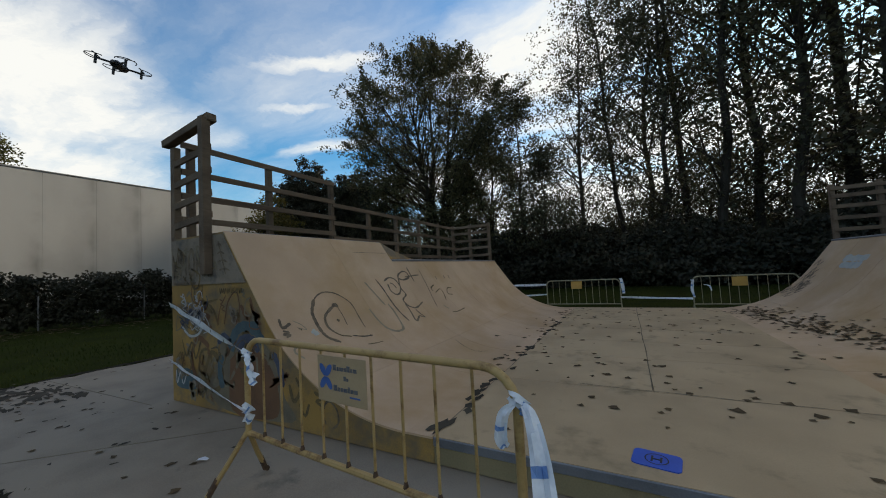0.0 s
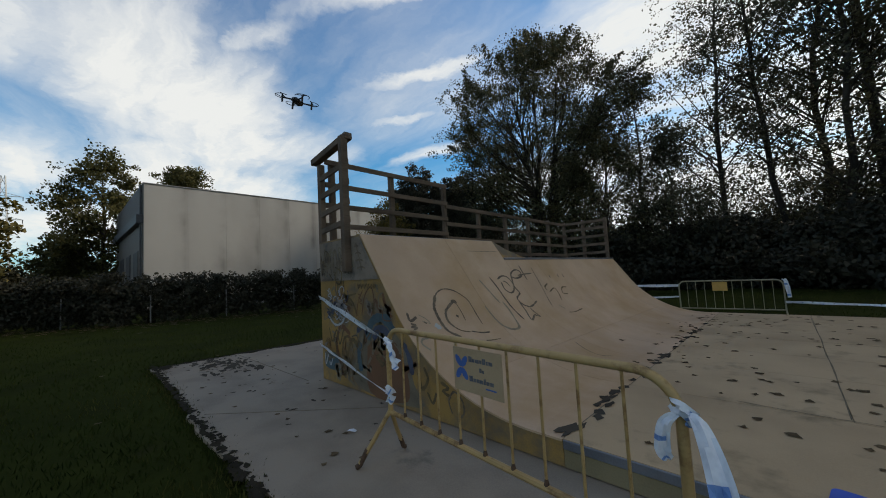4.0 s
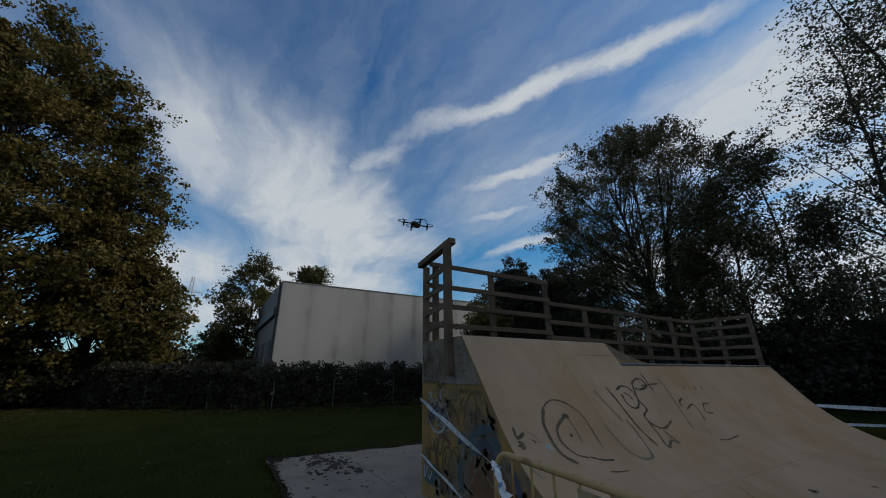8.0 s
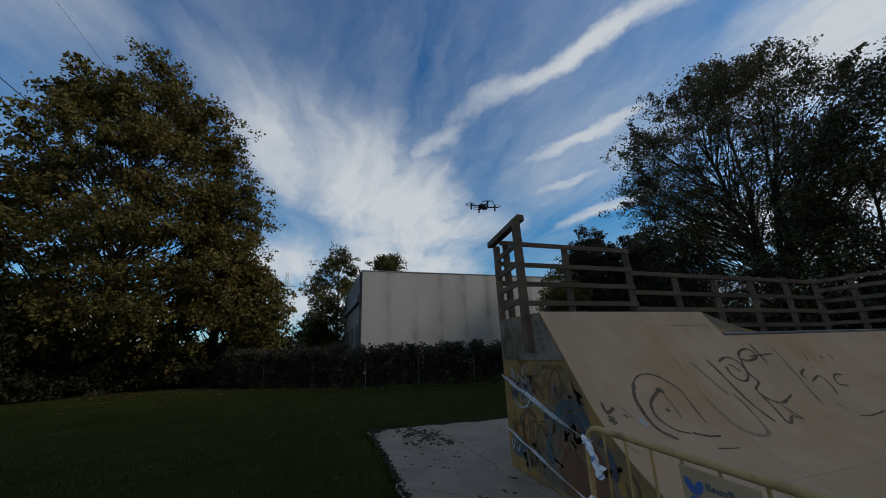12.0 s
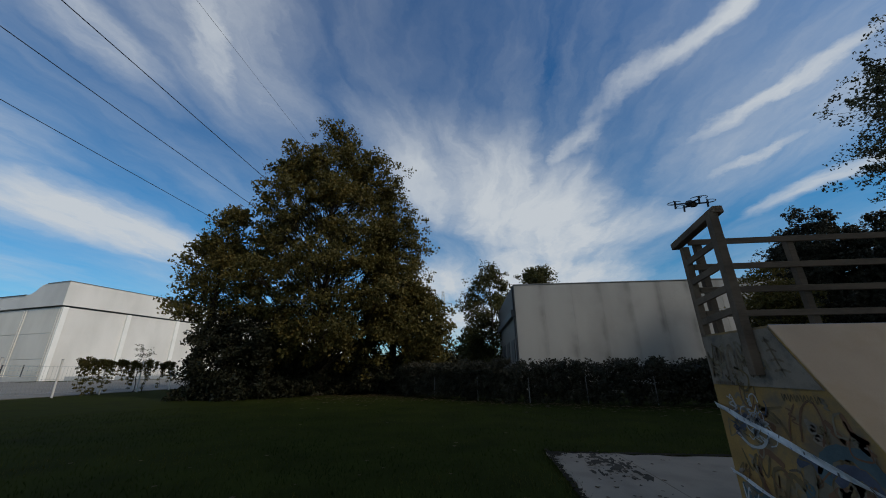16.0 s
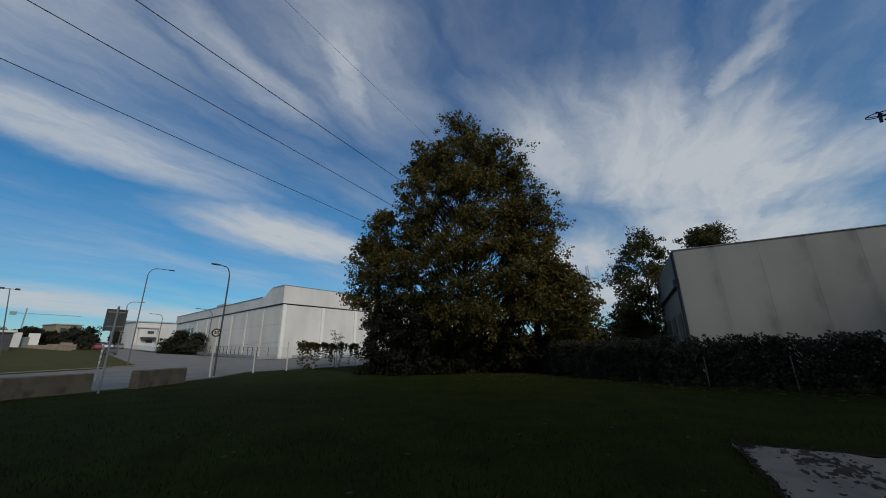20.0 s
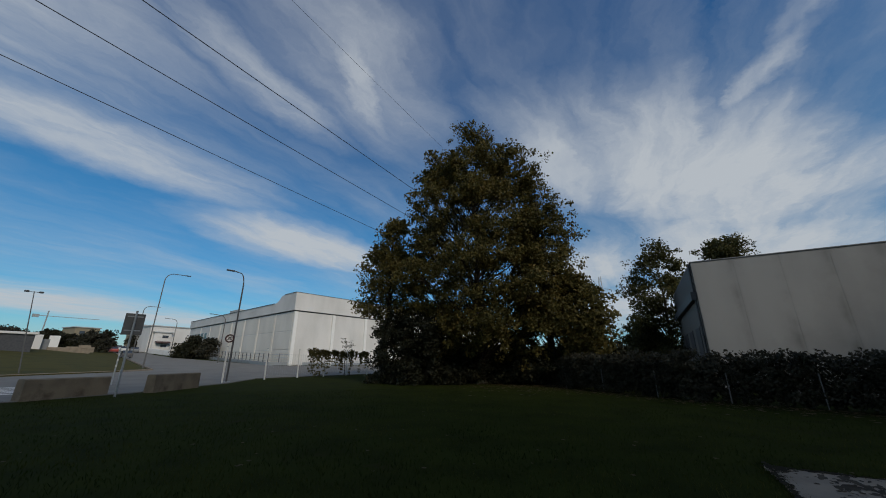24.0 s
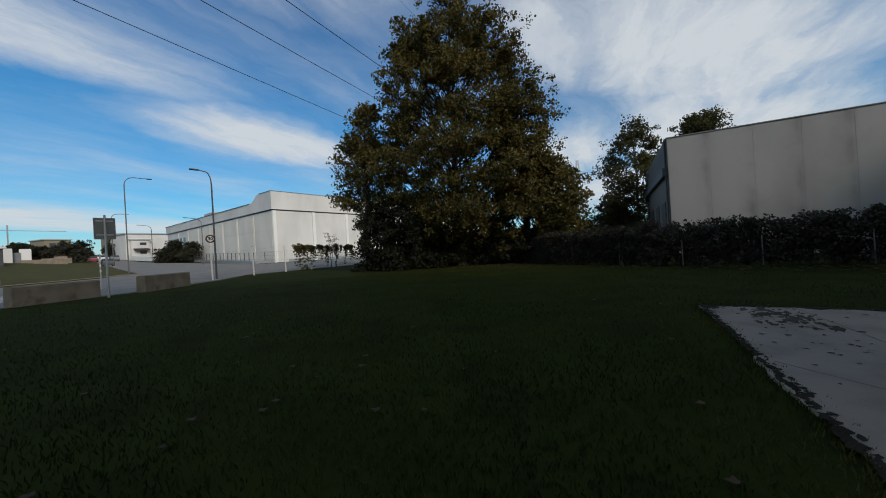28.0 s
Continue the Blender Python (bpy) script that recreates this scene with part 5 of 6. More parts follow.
# speed sign on the near lamp, facing the lawn
sign = thing("speed_sign", "round white speed limit sign with a dark rim reading 30", "road sign", at=look((-15.02, -28.26, 3.38), (-1.0, 0.0, 3.0)) @ pose(0, 0, 0, 0, 180, 0))
part("disc", Shape().tube([(0, 0, -0.012), (0, 0, 0.0)], 0.30, 32), WHITE, sign)
part("rim", Shape().add([(r * math.cos(a), r * math.sin(a), 0.004) for r in (0.21, 0.312) for a in (2 * math.pi * k / 32 for k in range(32))], [(k, (k + 1) % 32, 32 + (k + 1) % 32, 32 + k) for k in range(32)]), DARKRED, sign)
digits = bpy.data.curves.new("digits", "FONT")
digits.body, digits.size, digits.align_x, digits.align_y, digits.extrude = "30", 0.34, "CENTER", "CENTER", 0.004
digits.offset = 0.012
digits.materials.append(PLASTIC)
d_ob = new("digits", digits)
d_ob.parent = sign
d_ob.matrix_basis = pose(0, 0, 0.008)

board_sign = thing("road_sign", "large grey sign panel seen from behind on a steel pole", "road sign", at=look((-7.0, -21.9, lie(0, -22)), (-12, -60, lie(0, -22))) @ pose(0, 0, 0, -90, 0, 0))
part("pole", Shape().tube([(0, 0, 0), (0, 0, 3.85)], 0.045, 8), GALV, board_sign)
part("panel", Shape().box((-0.38, 0.05, 2.72), (0.38, 0.08, 3.72), 0.01), SIGN_DARK, board_sign)
for z in (2.9, 3.55):
    part("bracket", Shape().box((-0.30, 0.03, z), (0.30, 0.05, z + 0.05)), GALV, board_sign)
marker = thing("marker_post", "thin post with pale reflector bands", "post", at=pose(-9.6, -31.0, lie(0, -31)))
part("pole", Shape().tube([(0, 0, 0), (0, 0, 2.3)], 0.04, 8), GALV, marker)
for z in (1.1, 1.45, 1.8):
    part("band", Shape().tube([(0, 0, z), (0, 0, z + 0.15)], 0.045, 8), WHITE, marker)

# wire fence with white posts, overgrown towards the trees
posts = [(-15.0, -28.2), (-19.2, -29.6), (-22.9, -30.2), (-26.2, -30.4), (-29.5, -30.6), (-33.0, -30.8)]
for x, y in posts:
    root = thing("fence_post", "white painted steel fence post in the grass", "fence post", "white fence posts", pose(x, y, lie(x, y), 0, 0, 0))
    part("pole", Shape().tube([(0, 0, 0), (0.05, 0, 2.5)], 0.06, 8), WHITE, root)
    part("cap", Shape().tube([(0.05, 0, 2.5), (0.05, 0, 2.55)], 0.07, 8), GALV, root)
mesh_fence = Shape()
for a, b in zip(posts[1:], posts[2:]):
    za, zb = lie(*a), lie(*b)
    for z in (0.35, 1.2, 2.05):
        mesh_fence.tube([(*a, za + z), (*b, zb + z)], 0.012, 4)
    for k in range(14):
        q = k / 14
        x, y = a[0] + (b[0] - a[0]) * q, a[1] + (b[1] - a[1]) * q
        mesh_fence.tube([(x, y, za + 0.3), (x, y, za + 2.1)], 0.007, 3)
solid("wire_fence", mesh_fence, GALV, "thin wire fence along the street", "fence")
# creeper: a rope of growth on the top wire, strands hanging from it, a bush below
rng = np.random.default_rng(77)
stems, c = Shape(), []
CLUMPS = (-24.6, -25.4, -26.4, -27.6, -28.8, -30.2, -31.4, -32.4)
for k in range(74):
    x = CLUMPS[k % 8] + 0.32 * rng.normal()
    y, drop = -30.2 - 0.05 * (x + 23.3) * -1, (0.25 + 1.9 * rng.uniform() ** 1.8)
    z0 = lie(x, y) + 2.4 + 0.12 * rng.normal()
    bend = 0.2 * rng.normal()
    pts = [(x + bend * q * q, y + 0.1 * rng.normal(), z0 + 0.12 * q - drop * q * q) for q in (0, 0.33, 0.66, 1.0)]
    stems.tube(pts, 0.012, 4, False)
    for q in np.linspace(0, 1, int(3 + 5 * drop)):
        c.append((x + bend * q * q + 0.07 * rng.normal(), y + 0.07 * rng.normal(), z0 + 0.12 * q - drop * q * q))
for k in range(26):
    c.append((-25.2 - 0.75 * abs(rng.normal()) * (1 if k % 2 else -0.6), -30.2 + 0.25 * rng.normal(), lie(0, -30) + 0.1 + 1.5 * rng.uniform() ** 1.3))
vine = thing("creeper", "dark creeper hanging over the wire fence", "creeper")
part("stem", stems, BARK, vine)
part("foliage", leaves_at("foliage", c, 0.10, 13, 0.075, LEAF_PLANE, rng), None, vine)
for k in range(2):
    grow("sapling", "thin sapling sprouting behind the fence", "sapling", pose(-29.6 - 0.9 * k, -31.2, lie(0, -31)), 4.2 - 0.8 * k, [(0.45, 0.25), (0.75, 0.35), (1.0, 0.08)], LEAF_GREEN, 12, 4, 10, 0.055, 70 + k, 0.14, 0.03, group="saplings at the fence", tuft=0.14)

# ---- white warehouse across the street ----
wh = thing("warehouse", "long white rendered warehouse with a dark eaves line", "building", at=pose(-41.1, -56.6, 1.1, 0, 0, math.degrees(math.atan2(2.8, -17.3))))
# local x runs along the front, local y along the long side away from the viewer
EV, PT, TP = 9.4, 11.5, 12.9
part("wall", Shape().box((0, 0.15, -1.5), (76, 60, EV)), WHITE, wh)
# dark strip built in as the shadow line below the parapet
part("eaves_gap", Shape().box((0.1, 0.2, EV), (76, 60, EV + 0.22)), DARKMETAL, wh, "dark strip drawn for the shadow under the parapet")
part("parapet", Shape().box((-0.25, -0.1, EV + 0.22), (76.2, 60.2, PT), 0.03), WHITE, wh)
tall = Shape()
hump = [(-0.12, EV + 0.22), (-0.12, TP), (4.2, TP), (4.9, TP - 0.04), (5.5, TP - 0.2), (6.0, TP - 0.5), (6.5, TP - 0.9), (7.0, PT + 0.24), (7.6, PT + 0.06), (8.4, PT), (8.4, EV + 0.22)]
m = len(hump)
tall.add([(x, y, z) for x in (-0.26, 76.2) for y, z in hump], [tuple(range(m)), tuple(range(2 * m - 1, m - 1, -1))] + [(i, m + i, m + (i + 1) % m, (i + 1) % m) for i in range(m)])
part("gable_parapet", tall, WHITE, wh)
part("roof_edge", Shape().box((-0.34, 8.3, PT), (76.3, 60.3, PT + 0.10), 0.01), DARKMETAL, wh, "thin dark metal roof edge")
part("roof_edge", Shape().box((-0.34, -0.2, TP), (76.3, 4.4, TP + 0.06), 0.01), SIGNBACK, wh, "thin dark metal roof edge")
for k in range(10):
    part("pilaster", Shape().box((k * 7.9 - 0.05, -0.12, -1.5), (k * 7.9 + 0.55, 0.16, EV), 0.02), BRIGHT, wh)
for k in range(8):
    # long side's pilasters and panels carry painted-in sunlight
    part("pilaster", Shape().box((-0.10, k * 7.2 + 0.1, -1.5), (0.05, k * 7.2 + 0.32, EV), 0.02), PANEL_LIT, wh)
for k in range(6):
    for j in range(3):
        part("wall_panel", Shape().box((-0.06, 0.6 + k * 7.2, -0.6 + j * 3.3), (0.02, 7.1 + k * 7.2, 2.62 + j * 3.3), 0.02), PANEL_LIT, wh)
for k in range(5):
    w = part("window", Shape().box((-0.14, 45 + k * 2.6, 6.2), (0.05, 46.9 + k * 2.6, 7.8), 0.02), GALV, wh)
    part("pane", Shape().box((-0.16, 45.12 + k * 2.6, 6.32), (-0.135, 46.78 + k * 2.6, 7.68)), GLASS, w)
part("stair_head", Shape().box((4, 38, PT), (10, 44, PT + 2.2), 0.05), WALL_GREY, wh)
part("gate", Shape().box((-0.2, 52, -1.5), (0.02, 57, 3.2), 0.02), DARKMETAL, wh)
# its yard fence
for k in range(26):
    y = -58.0 - 1.9 * k
    x = -37.6 + 0.19 * (y + 56)
    solid("fence_post", Shape().tube([(x, y, lie(x, y)), (x, y, lie(x, y) + 1.9)], 0.07, 5), DARKMETAL, "dark fence post by the warehouse yard", "fence post", "yard fence posts")
for k in range(12):
    x, y = -39.5 - 2.4 * k, -57.2 + 0.44 * k
    solid("fence_post", Shape().tube([(x, y, lie(x, y)), (x, y, lie(x, y) + 1.9)], 0.06, 5), DARKMETAL, "dark fence post by the warehouse yard", "fence post", "yard fence posts")
low = Shape()
for a, b in (((-37.9, -57.5), (-47.2, -106.0)), ((-37.9, -57.5), (-58, -53.8))):
    low.bar((*a, lie(*a) + 0.2), (*b, lie(*b) + 0.2), 0.2, 0.6, 0.01)
    for z in (0.7, 1.3, 1.8):
        low.tube([(*a, lie(*a) + z), (*b, lie(*b) + z)], 0.035, 4)
solid("yard_fence", low, GALV, "low wall with metal railings round the warehouse yard", "fence")

# ---- farther buildings, trees and cars ----
def plain_house(x, y, w, d, h, turn, mat, label, storeys=2, roof=None):
    root = thing("building", label, "building", "distant buildings", pose(x, y, lie(x, y), 0, 0, turn))
    part("wall", Shape().box((0, 0, -1), (w, d, h), 0.03), mat, root)
    part("roof", Shape().box((-0.3, -0.3, h), (w + 0.3, d + 0.3, h + 0.35), 0.05), roof or WALL_GREY, root)
    for s in range(storeys):
        for k in range(int(w / 3.2)):
            z = h * (s + 0.45) / storeys
            win = part("window", Shape().box((0.9 + k * 3.2, d - 0.02, z), (2.5 + k * 3.2, d + 0.08, z + h * 0.28 / storeys), 0.02), DARKMETAL, root)
            part("pane", Shape().box((1.0 + k * 3.2, d + 0.075, z + 0.1), (2.4 + k * 3.2, d + 0.095, z + h * 0.28 / storeys - 0.1)), GLASS, win)
    return root


plain_house(-62.5, -144.0, 15.5, 12, 7.0, 0, WHITE, "white industrial building farther up the street", 0)
terrace = plain_house(-52.5, -139.0, 4.6, 8, 5.4, 0, WHITE, "pale stepped house with brown shutters and a red awning")
part("awning", Shape().sheet([[(0.3, 8.1, 2.9), (4.2, 8.1, 2.9)], [(0.3, 9.3, 2.4), (4.2, 9.3, 2.4)]], 0.06), DARKRED, terrace, "dark red awning over the entrance")
plain_house(-50.6, -150.0, 3.4, 8, 7.4, 0, INK_FADED, "brown narrow house at the street's far end")
plain_house(-14.6, -92.0, 16, 9, 1.9, 3, DARKMETAL, "low dark shed with a white roof edge", 0, WHITE)
plain_house(-47.0, -188.0, 7, 9, 8.0, 8, INK_FADED, "brown house above the trees")
for x, y, w, h, mat in ((-18.6, -97.0, 2.1, 2.5, WHITE), (-19.8, -98.0, 1.1, 1.9, SIGNBACK), (-25.5, -97.0, 6.0, 0.9, CONCRETE), (-26.2, -100.0, 1.8, 1.6, CONCRETE), (-23.2, -108.0, 1.6, 2.6, BRIGHT), (-29.0, -108.0, 4.5, 1.0, CONCRETE)):
    solid("garden_wall", Shape().box((x, y, lie(x + w, y) - 0.4), (x + w, y + 0.3, lie(x + w / 2, y) + h), 0.03), mat, "pale low wall beyond the verge", "wall", "pale walls beyond the verge")
solid("garden_wall", Shape().bar((-45.0, -103.0, lie(-45, -103) + 0.4), (-45.8, -127.0, lie(-45, -127) + 0.5), 0.3, 1.6, 0.03), BRIGHT, "white low wall along the rising street", "wall", "pale walls beyond the verge")
for k, (az, r, h, w) in enumerate(((171.8, 120, 3.4, 3.2), (168.6, 125, 3.2, 3.4), (166.4, 125, 3.0, 3.2), (165.3, 118, 4.4, 3.0), (164.2, 146, 4.8, 2.6), (155.7, 104, 4.6, 1.3), (154.0, 100, 4.2, 1.2), (156.8, 108, 3.0, 0.7), (159.3, 152, 4.6, 2.6), (161.2, 150, 5.6, 3.0), (160.2, 158, 5.4, 2.6), (174.5, 125, 3.8, 4.5), (178, 125, 4.4, 5.0))):
    grow("far_tree", "dark rounded tree beside the far street", "tree", spot(az, r), h, [(0.05, w * 0.8), (0.35, w), (0.7, w * 0.8), (1.0, w * 0.2)], LEAF_HEDGE if k % 3 == 0 else LEAF_SHRUB, 44, 8, 24, 0.20, 300 + k, 0.45, 0.2, hollow=0.1, bare=0.05, group="far trees", tuft=0.5)


def car(x, y, turn, mat, label):
    root = thing("car", label, "car", "cars in the far street", pose(x, y, lie(x, y), 0, 0, turn))
    side = [(-2.1, 0.30), (-2.1, 0.75), (-1.95, 0.95), (-1.0, 1.02), (2.0, 0.98), (2.1, 0.70), (2.1, 0.30)]
    top = [(-1.35, 1.0), (-0.75, 1.46), (1.2, 1.48), (1.95, 0.99)]
    for name, prof, w, m in (("body", side, 0.86, mat), ("cabin", top, 0.74, GLASS)):
        n = len(prof)
        part(name, Shape().add([(a, s * w, b) for s in (-1, 1) for a, b in prof], [tuple(range(n)), tuple(range(2 * n - 1, n - 1, -1))] + [(i, n + i, n + (i + 1) % n, (i + 1) % n) for i in range(n)]), m, root)
    part("roof", Shape().box((-0.7, -0.70, 1.46), (1.2, 0.70, 1.50), 0.02), mat, root)
    for wx in (-1.3, 1.3):
        for s in (-1, 1):
            wheel = part("wheel", Shape().tube([(wx, s * 0.70, 0.32), (wx, s * 0.90, 0.32)], 0.32, 16), TYRE, root)
            part("rim", Shape().tube([(wx, s * 0.895, 0.32), (wx, s * 0.91, 0.32)], 0.19, 12), GALV, wheel)
    return root


for x, y, mat, label in ((-36.6, -122, RED, "red car parked along the far street"), (-29.9, -92.5, DARKMETAL, "dark grey car parked along the far street"), (-41.6, -131, WHITE, "white car parked up the far street"), (-43.0, -138, WHITE, "white car parked up the far street"), (-42.6, -127, SIGNBACK, "grey car coming down the far street"), (-44.4, -145, DARKMETAL, "dark car parked up the far street")):
    car(x, y, 77, mat, label)
crane = thing("tower_crane", "slender tower crane far beyond the street", "crane", at=pose(-54.5, -290, 4.6))
part("mast", Shape().box((-0.25, -0.25, 0), (0.25, 0.25, 24)), GALV, crane)
part("jib", Shape().box((-22, -0.15, 21), (5, 0.15, 21.3)), GALV, crane)
part("counterweight", Shape().box((3.2, -0.6, 20.2), (5.6, 0.6, 21.8)), GALV, crane)

# ---- overhead line ----
for y, sag in ((-22.4, 0.4), (-17.7, 0.4), (-14.4, 0.4), (-9.8, 0.4)):
    pts = [(x, y, 14.0 + sag * (((x + 35) / 70) ** 2 - 0.15)) for x in range(-105, 42, 7)]
    solid("power_cable", Shape().tube(pts, 0.006 if y > -12 else 0.020, 5, False), PLASTIC, "thin black overhead power cable", "cable", "overhead line")
pylon = thing("pylon", "grey lattice pylon behind the plane tree", "pylon", at=pose(-105, -12, lie(0, -11)))
for sx in (-1, 1):
    for sy in (-1, 1):
        part("leg", Shape().bar((sx * 1.3, sy * 1.3, 0), (sx * 0.25, sy * 0.25, 24.5), 0.12, 0.12, 0), GALV, pylon)
for k in range(12):
    a, b = 1.3 - 1.05 * k / 12, 1.3 - 1.05 * (k + 1) / 12
    z = k * 24.5 / 12
    part("brace", Shape().bar((a, -a, z), (b, b, z + 2.04), 0.07, 0.07, 0).bar((a, a, z), (b, -b, z + 2.04), 0.07, 0.07, 0), GALV, pylon)
for z in (16.1, 18.5, 20.6):
    part("cross_arm", Shape().bar((0, -2.6, z), (0, 2.6, z), 0.12, 0.12, 0).bar((0, -2.5, z), (0, 0, z + 0.7), 0.07, 0.07, 0).bar((0, 2.5, z), (0, 0, z + 0.7), 0.07, 0.07, 0), GALV, pylon)
    for y in (-2.5, 2.5):
        part("insulator", Shape().bar((0, y, z - 0.7), (0, y, z - 0.06), 0.12, 0.12, 0), PLASTIC, pylon)

# ---- graffiti on the ramp ----
def smooth_line(pts, n=5):
    p = [Vector((*q, 0)) for q in pts]
    p = [p[0] * 2 - p[1]] + p + [p[-1] * 2 - p[-2]]
    out = []
    for i in range(1, len(p) - 2):
        for k in range(n):
            t = k / n
            a, b, c, d = p[i - 1], p[i], p[i + 1], p[i + 2]
            out.append(0.5 * ((2 * b) + (c - a) * t + (2 * a - 5 * b + 4 * c - d) * t * t + (3 * b - a - 3 * c + d) * t ** 3))
    out.append(p[-2])
    return [(q.x, q.y) for q in out]


def stroke(pts, width, mat, put, parent, label="", rng=None, name="graffiti"):
    """A sprayed line laid on a surface: put(u, v) gives the place of a point of that surface."""
    line = smooth_line(pts)
    left, right = [], []
    for k, (u, v) in enumerate(line):
        a, b = line[max(k - 1, 0)], line[min(k + 1, len(line) - 1)]
        du, dv = b[0] - a[0], b[1] - a[1]
        n = math.hypot(du, dv) or 1
        w = width / 2 * (0.75 + 0.5 * (rng.uniform() if rng is not None else 0.5)) * (0.6 if k in (0, len(line) - 1) else 1)
        left.append(put(u - dv / n * w, v + du / n * w))
        right.append(put(u + dv / n * w, v - du / n * w))
    part(name, Shape().sheet([left, right]), mat, parent, label)


def on_curve(s, y):
    x, z = arc(max(s, 0.0)) if s >= 0 else (FX0 - s, FZ)
    a = min(max(s, 0), RAD * STEEP) / RAD
    return x + 0.004 * math.sin(a), y, z + fall(y) + 0.004 * math.cos(a)


rng = np.random.default_rng(3)
RING = [
    (INK, 0.020, [(1.65, 3.77), (2.03, 3.82), (2.18, 3.74), (2.28, 3.61), (2.31, 3.45), (2.27, 3.31), (2.19, 3.20)]),
    (INK, 0.044, [(2.22, 3.23), (2.05, 3.11), (1.92, 3.08), (1.76, 3.07), (1.64, 3.10), (1.53, 3.22)]),
    (INK, 0.024, [(1.58, 3.46), (1.52, 3.62), (1.50, 3.78)]),
    (INK_SOFT, 0.016, [(1.38, 3.57), (1.36, 3.70), (1.35, 3.85)]),
    (INK, 0.036, [(2.11, 3.54), (2.03, 3.38), (1.94, 3.25), (1.80, 3.20), (1.69, 3.24)]),
    (INK, 0.016, [(2.08, 3.54), (1.91, 3.54), (1.76, 3.51)]),
    (INK, 0.040, [(1.87, 3.40), (1.855, 3.415), (1.84, 3.43)]),
    (INK_SOFT, 0.020, [(1.69, 3.24), (1.62, 3.31), (1.57, 3.44)]),
    (INK, 0.055, [(2.08, 3.46), (2.10, 3.53), (2.05, 3.53)]),
]
SCRAWL = [
    (INK_FADED, 0.040, [(1.94, 4.10), (1.63, 4.12), (1.50, 4.19), (1.44, 4.31), (1.48, 4.48), (1.79, 4.59), (1.97, 4.58)]),
    (INK, 0.034, [(2.46, 4.65), (2.25, 4.69), (1.83, 4.71), (1.57, 4.75)]),
    (INK_FADED, 0.035, [(2.42, 4.35), (2.2, 4.42), (1.95, 4.5)]),
    (INK, 0.032, [(2.41, 4.84), (2.47, 5.02), (2.43, 5.16), (2.27, 5.19), (2.14, 5.07), (2.12, 4.94), (2.21, 4.86), (2.34, 4.89)]),
    (INK, 0.026, [(2.36, 4.96), (2.33, 5.03), (2.24, 5.06)]),
    (INK, 0.034, [(2.38, 5.26), (2.51, 5.34), (2.59, 5.54), (2.56, 5.66), (2.45, 5.64), (2.40, 5.42), (2.43, 5.31)]),
    (INK, 0.032, [(2.40, 5.26), (2.22, 5.18), (2.09, 5.21), (1.99, 5.03), (1.85, 5.07), (1.79, 5.24), (1.88, 5.55)]),
]
ENDING = [
    (INK, 0.034, [(2.69, 5.78), (2.50, 5.75), (2.34, 5.73)]),
    (INK, 0.030, [(2.46, 5.52), (2.48, 5.78), (2.49, 6.03)]),
    (INK, 0.022, [(2.62, 6.17), (2.39, 6.12), (2.08, 6.04), (1.70, 5.88)]),
    (INK, 0.034, [(1.92, 5.02), (1.73, 4.99), (1.53, 4.92), (1.61, 5.11)]),
    (INK, 0.030, [(1.77, 5.17), (1.66, 5.19), (1.56, 5.23), (1.62, 5.11)]),
    (INK, 0.024, [(2.43, 6.66), (2.39, 6.65), (2.34, 6.63)]),
    (INK, 0.024, [(2.44, 7.05), (2.39, 7.02), (2.35, 6.99)]),
    (INK, 0.024, [(2.43, 7.26), (2.38, 7.24), (2.34, 7.22)]),
    (INK_SOFT, 0.030, [(2.22, 6.35), (2.15, 6.17), (2.07, 6.17)]),
    (INK_SOFT, 0.026, [(2.03, 6.22), (2.10, 6.49), (1.96, 6.50), (1.81, 6.40)]),
    (INK_SOFT, 0.026, [(2.09, 7.01), (2.09, 6.81), (1.96, 6.68), (1.92, 6.85)]),
    (INK_FADED, 0.030, [(1.71, 6.13), (1.65, 6.17), (1.60, 6.21)]),
    (INK_SOFT, 0.022, [(1.50, 6.22), (1.48, 6.43), (1.51, 6.81)]),
]
SMALL_TAGS = [
    (INK, 0.036, [(2.02, 2.63), (1.90, 2.62), (1.94, 2.74)]),
    (INK, 0.030, [(1.86, 2.60), (1.83, 2.66), (1.81, 2.59), (1.79, 2.66), (1.77, 2.60)]),
    (INK_SOFT, 0.016, [(1.85, 2.80), (1.84, 2.83), (1.82, 2.82)]),
    (INK_FADED, 0.014, [(1.97, 2.78), (1.90, 2.86), (1.82, 2.89), (1.87, 2.79)]),
    (INK_FADED, 0.026, [(1.62, 2.74), (1.62, 2.63), (1.56, 2.58), (1.45, 2.63)]),
    (INK, 0.014, [(0.88, 5.20), (0.63, 5.09), (0.45, 5.07), (0.31, 5.21)]),
    (SKY_BLUE, 0.075, [(1.79, 2.95), (1.75, 2.98), (1.71, 2.99)]),
]
for mat, w, pts in RING + SCRAWL + ENDING + SMALL_TAGS:
    stroke(pts, w, mat, on_curve, ramp_ob, "pale blue sprayed dab" if mat is SKY_BLUE else "black sprayed scrawl", rng)


def on_side(x, z):
    return x, Y0 - 0.004, z


def on_pale(x, z):
    return x, Y0 - 0.0155, z


def inside(x, z):
    """Whether a place on the end panel lies under the riding curve."""
    for k in range(40):
        a, b = arc(S_HI * k / 40), arc(S_HI * (k + 1) / 40)
        if b[0] <= x <= a[0]:
            return 0.03 < z < a[1] - 0.06
    return BACK + 0.04 < x < CX and 0.03 < z < 2.05


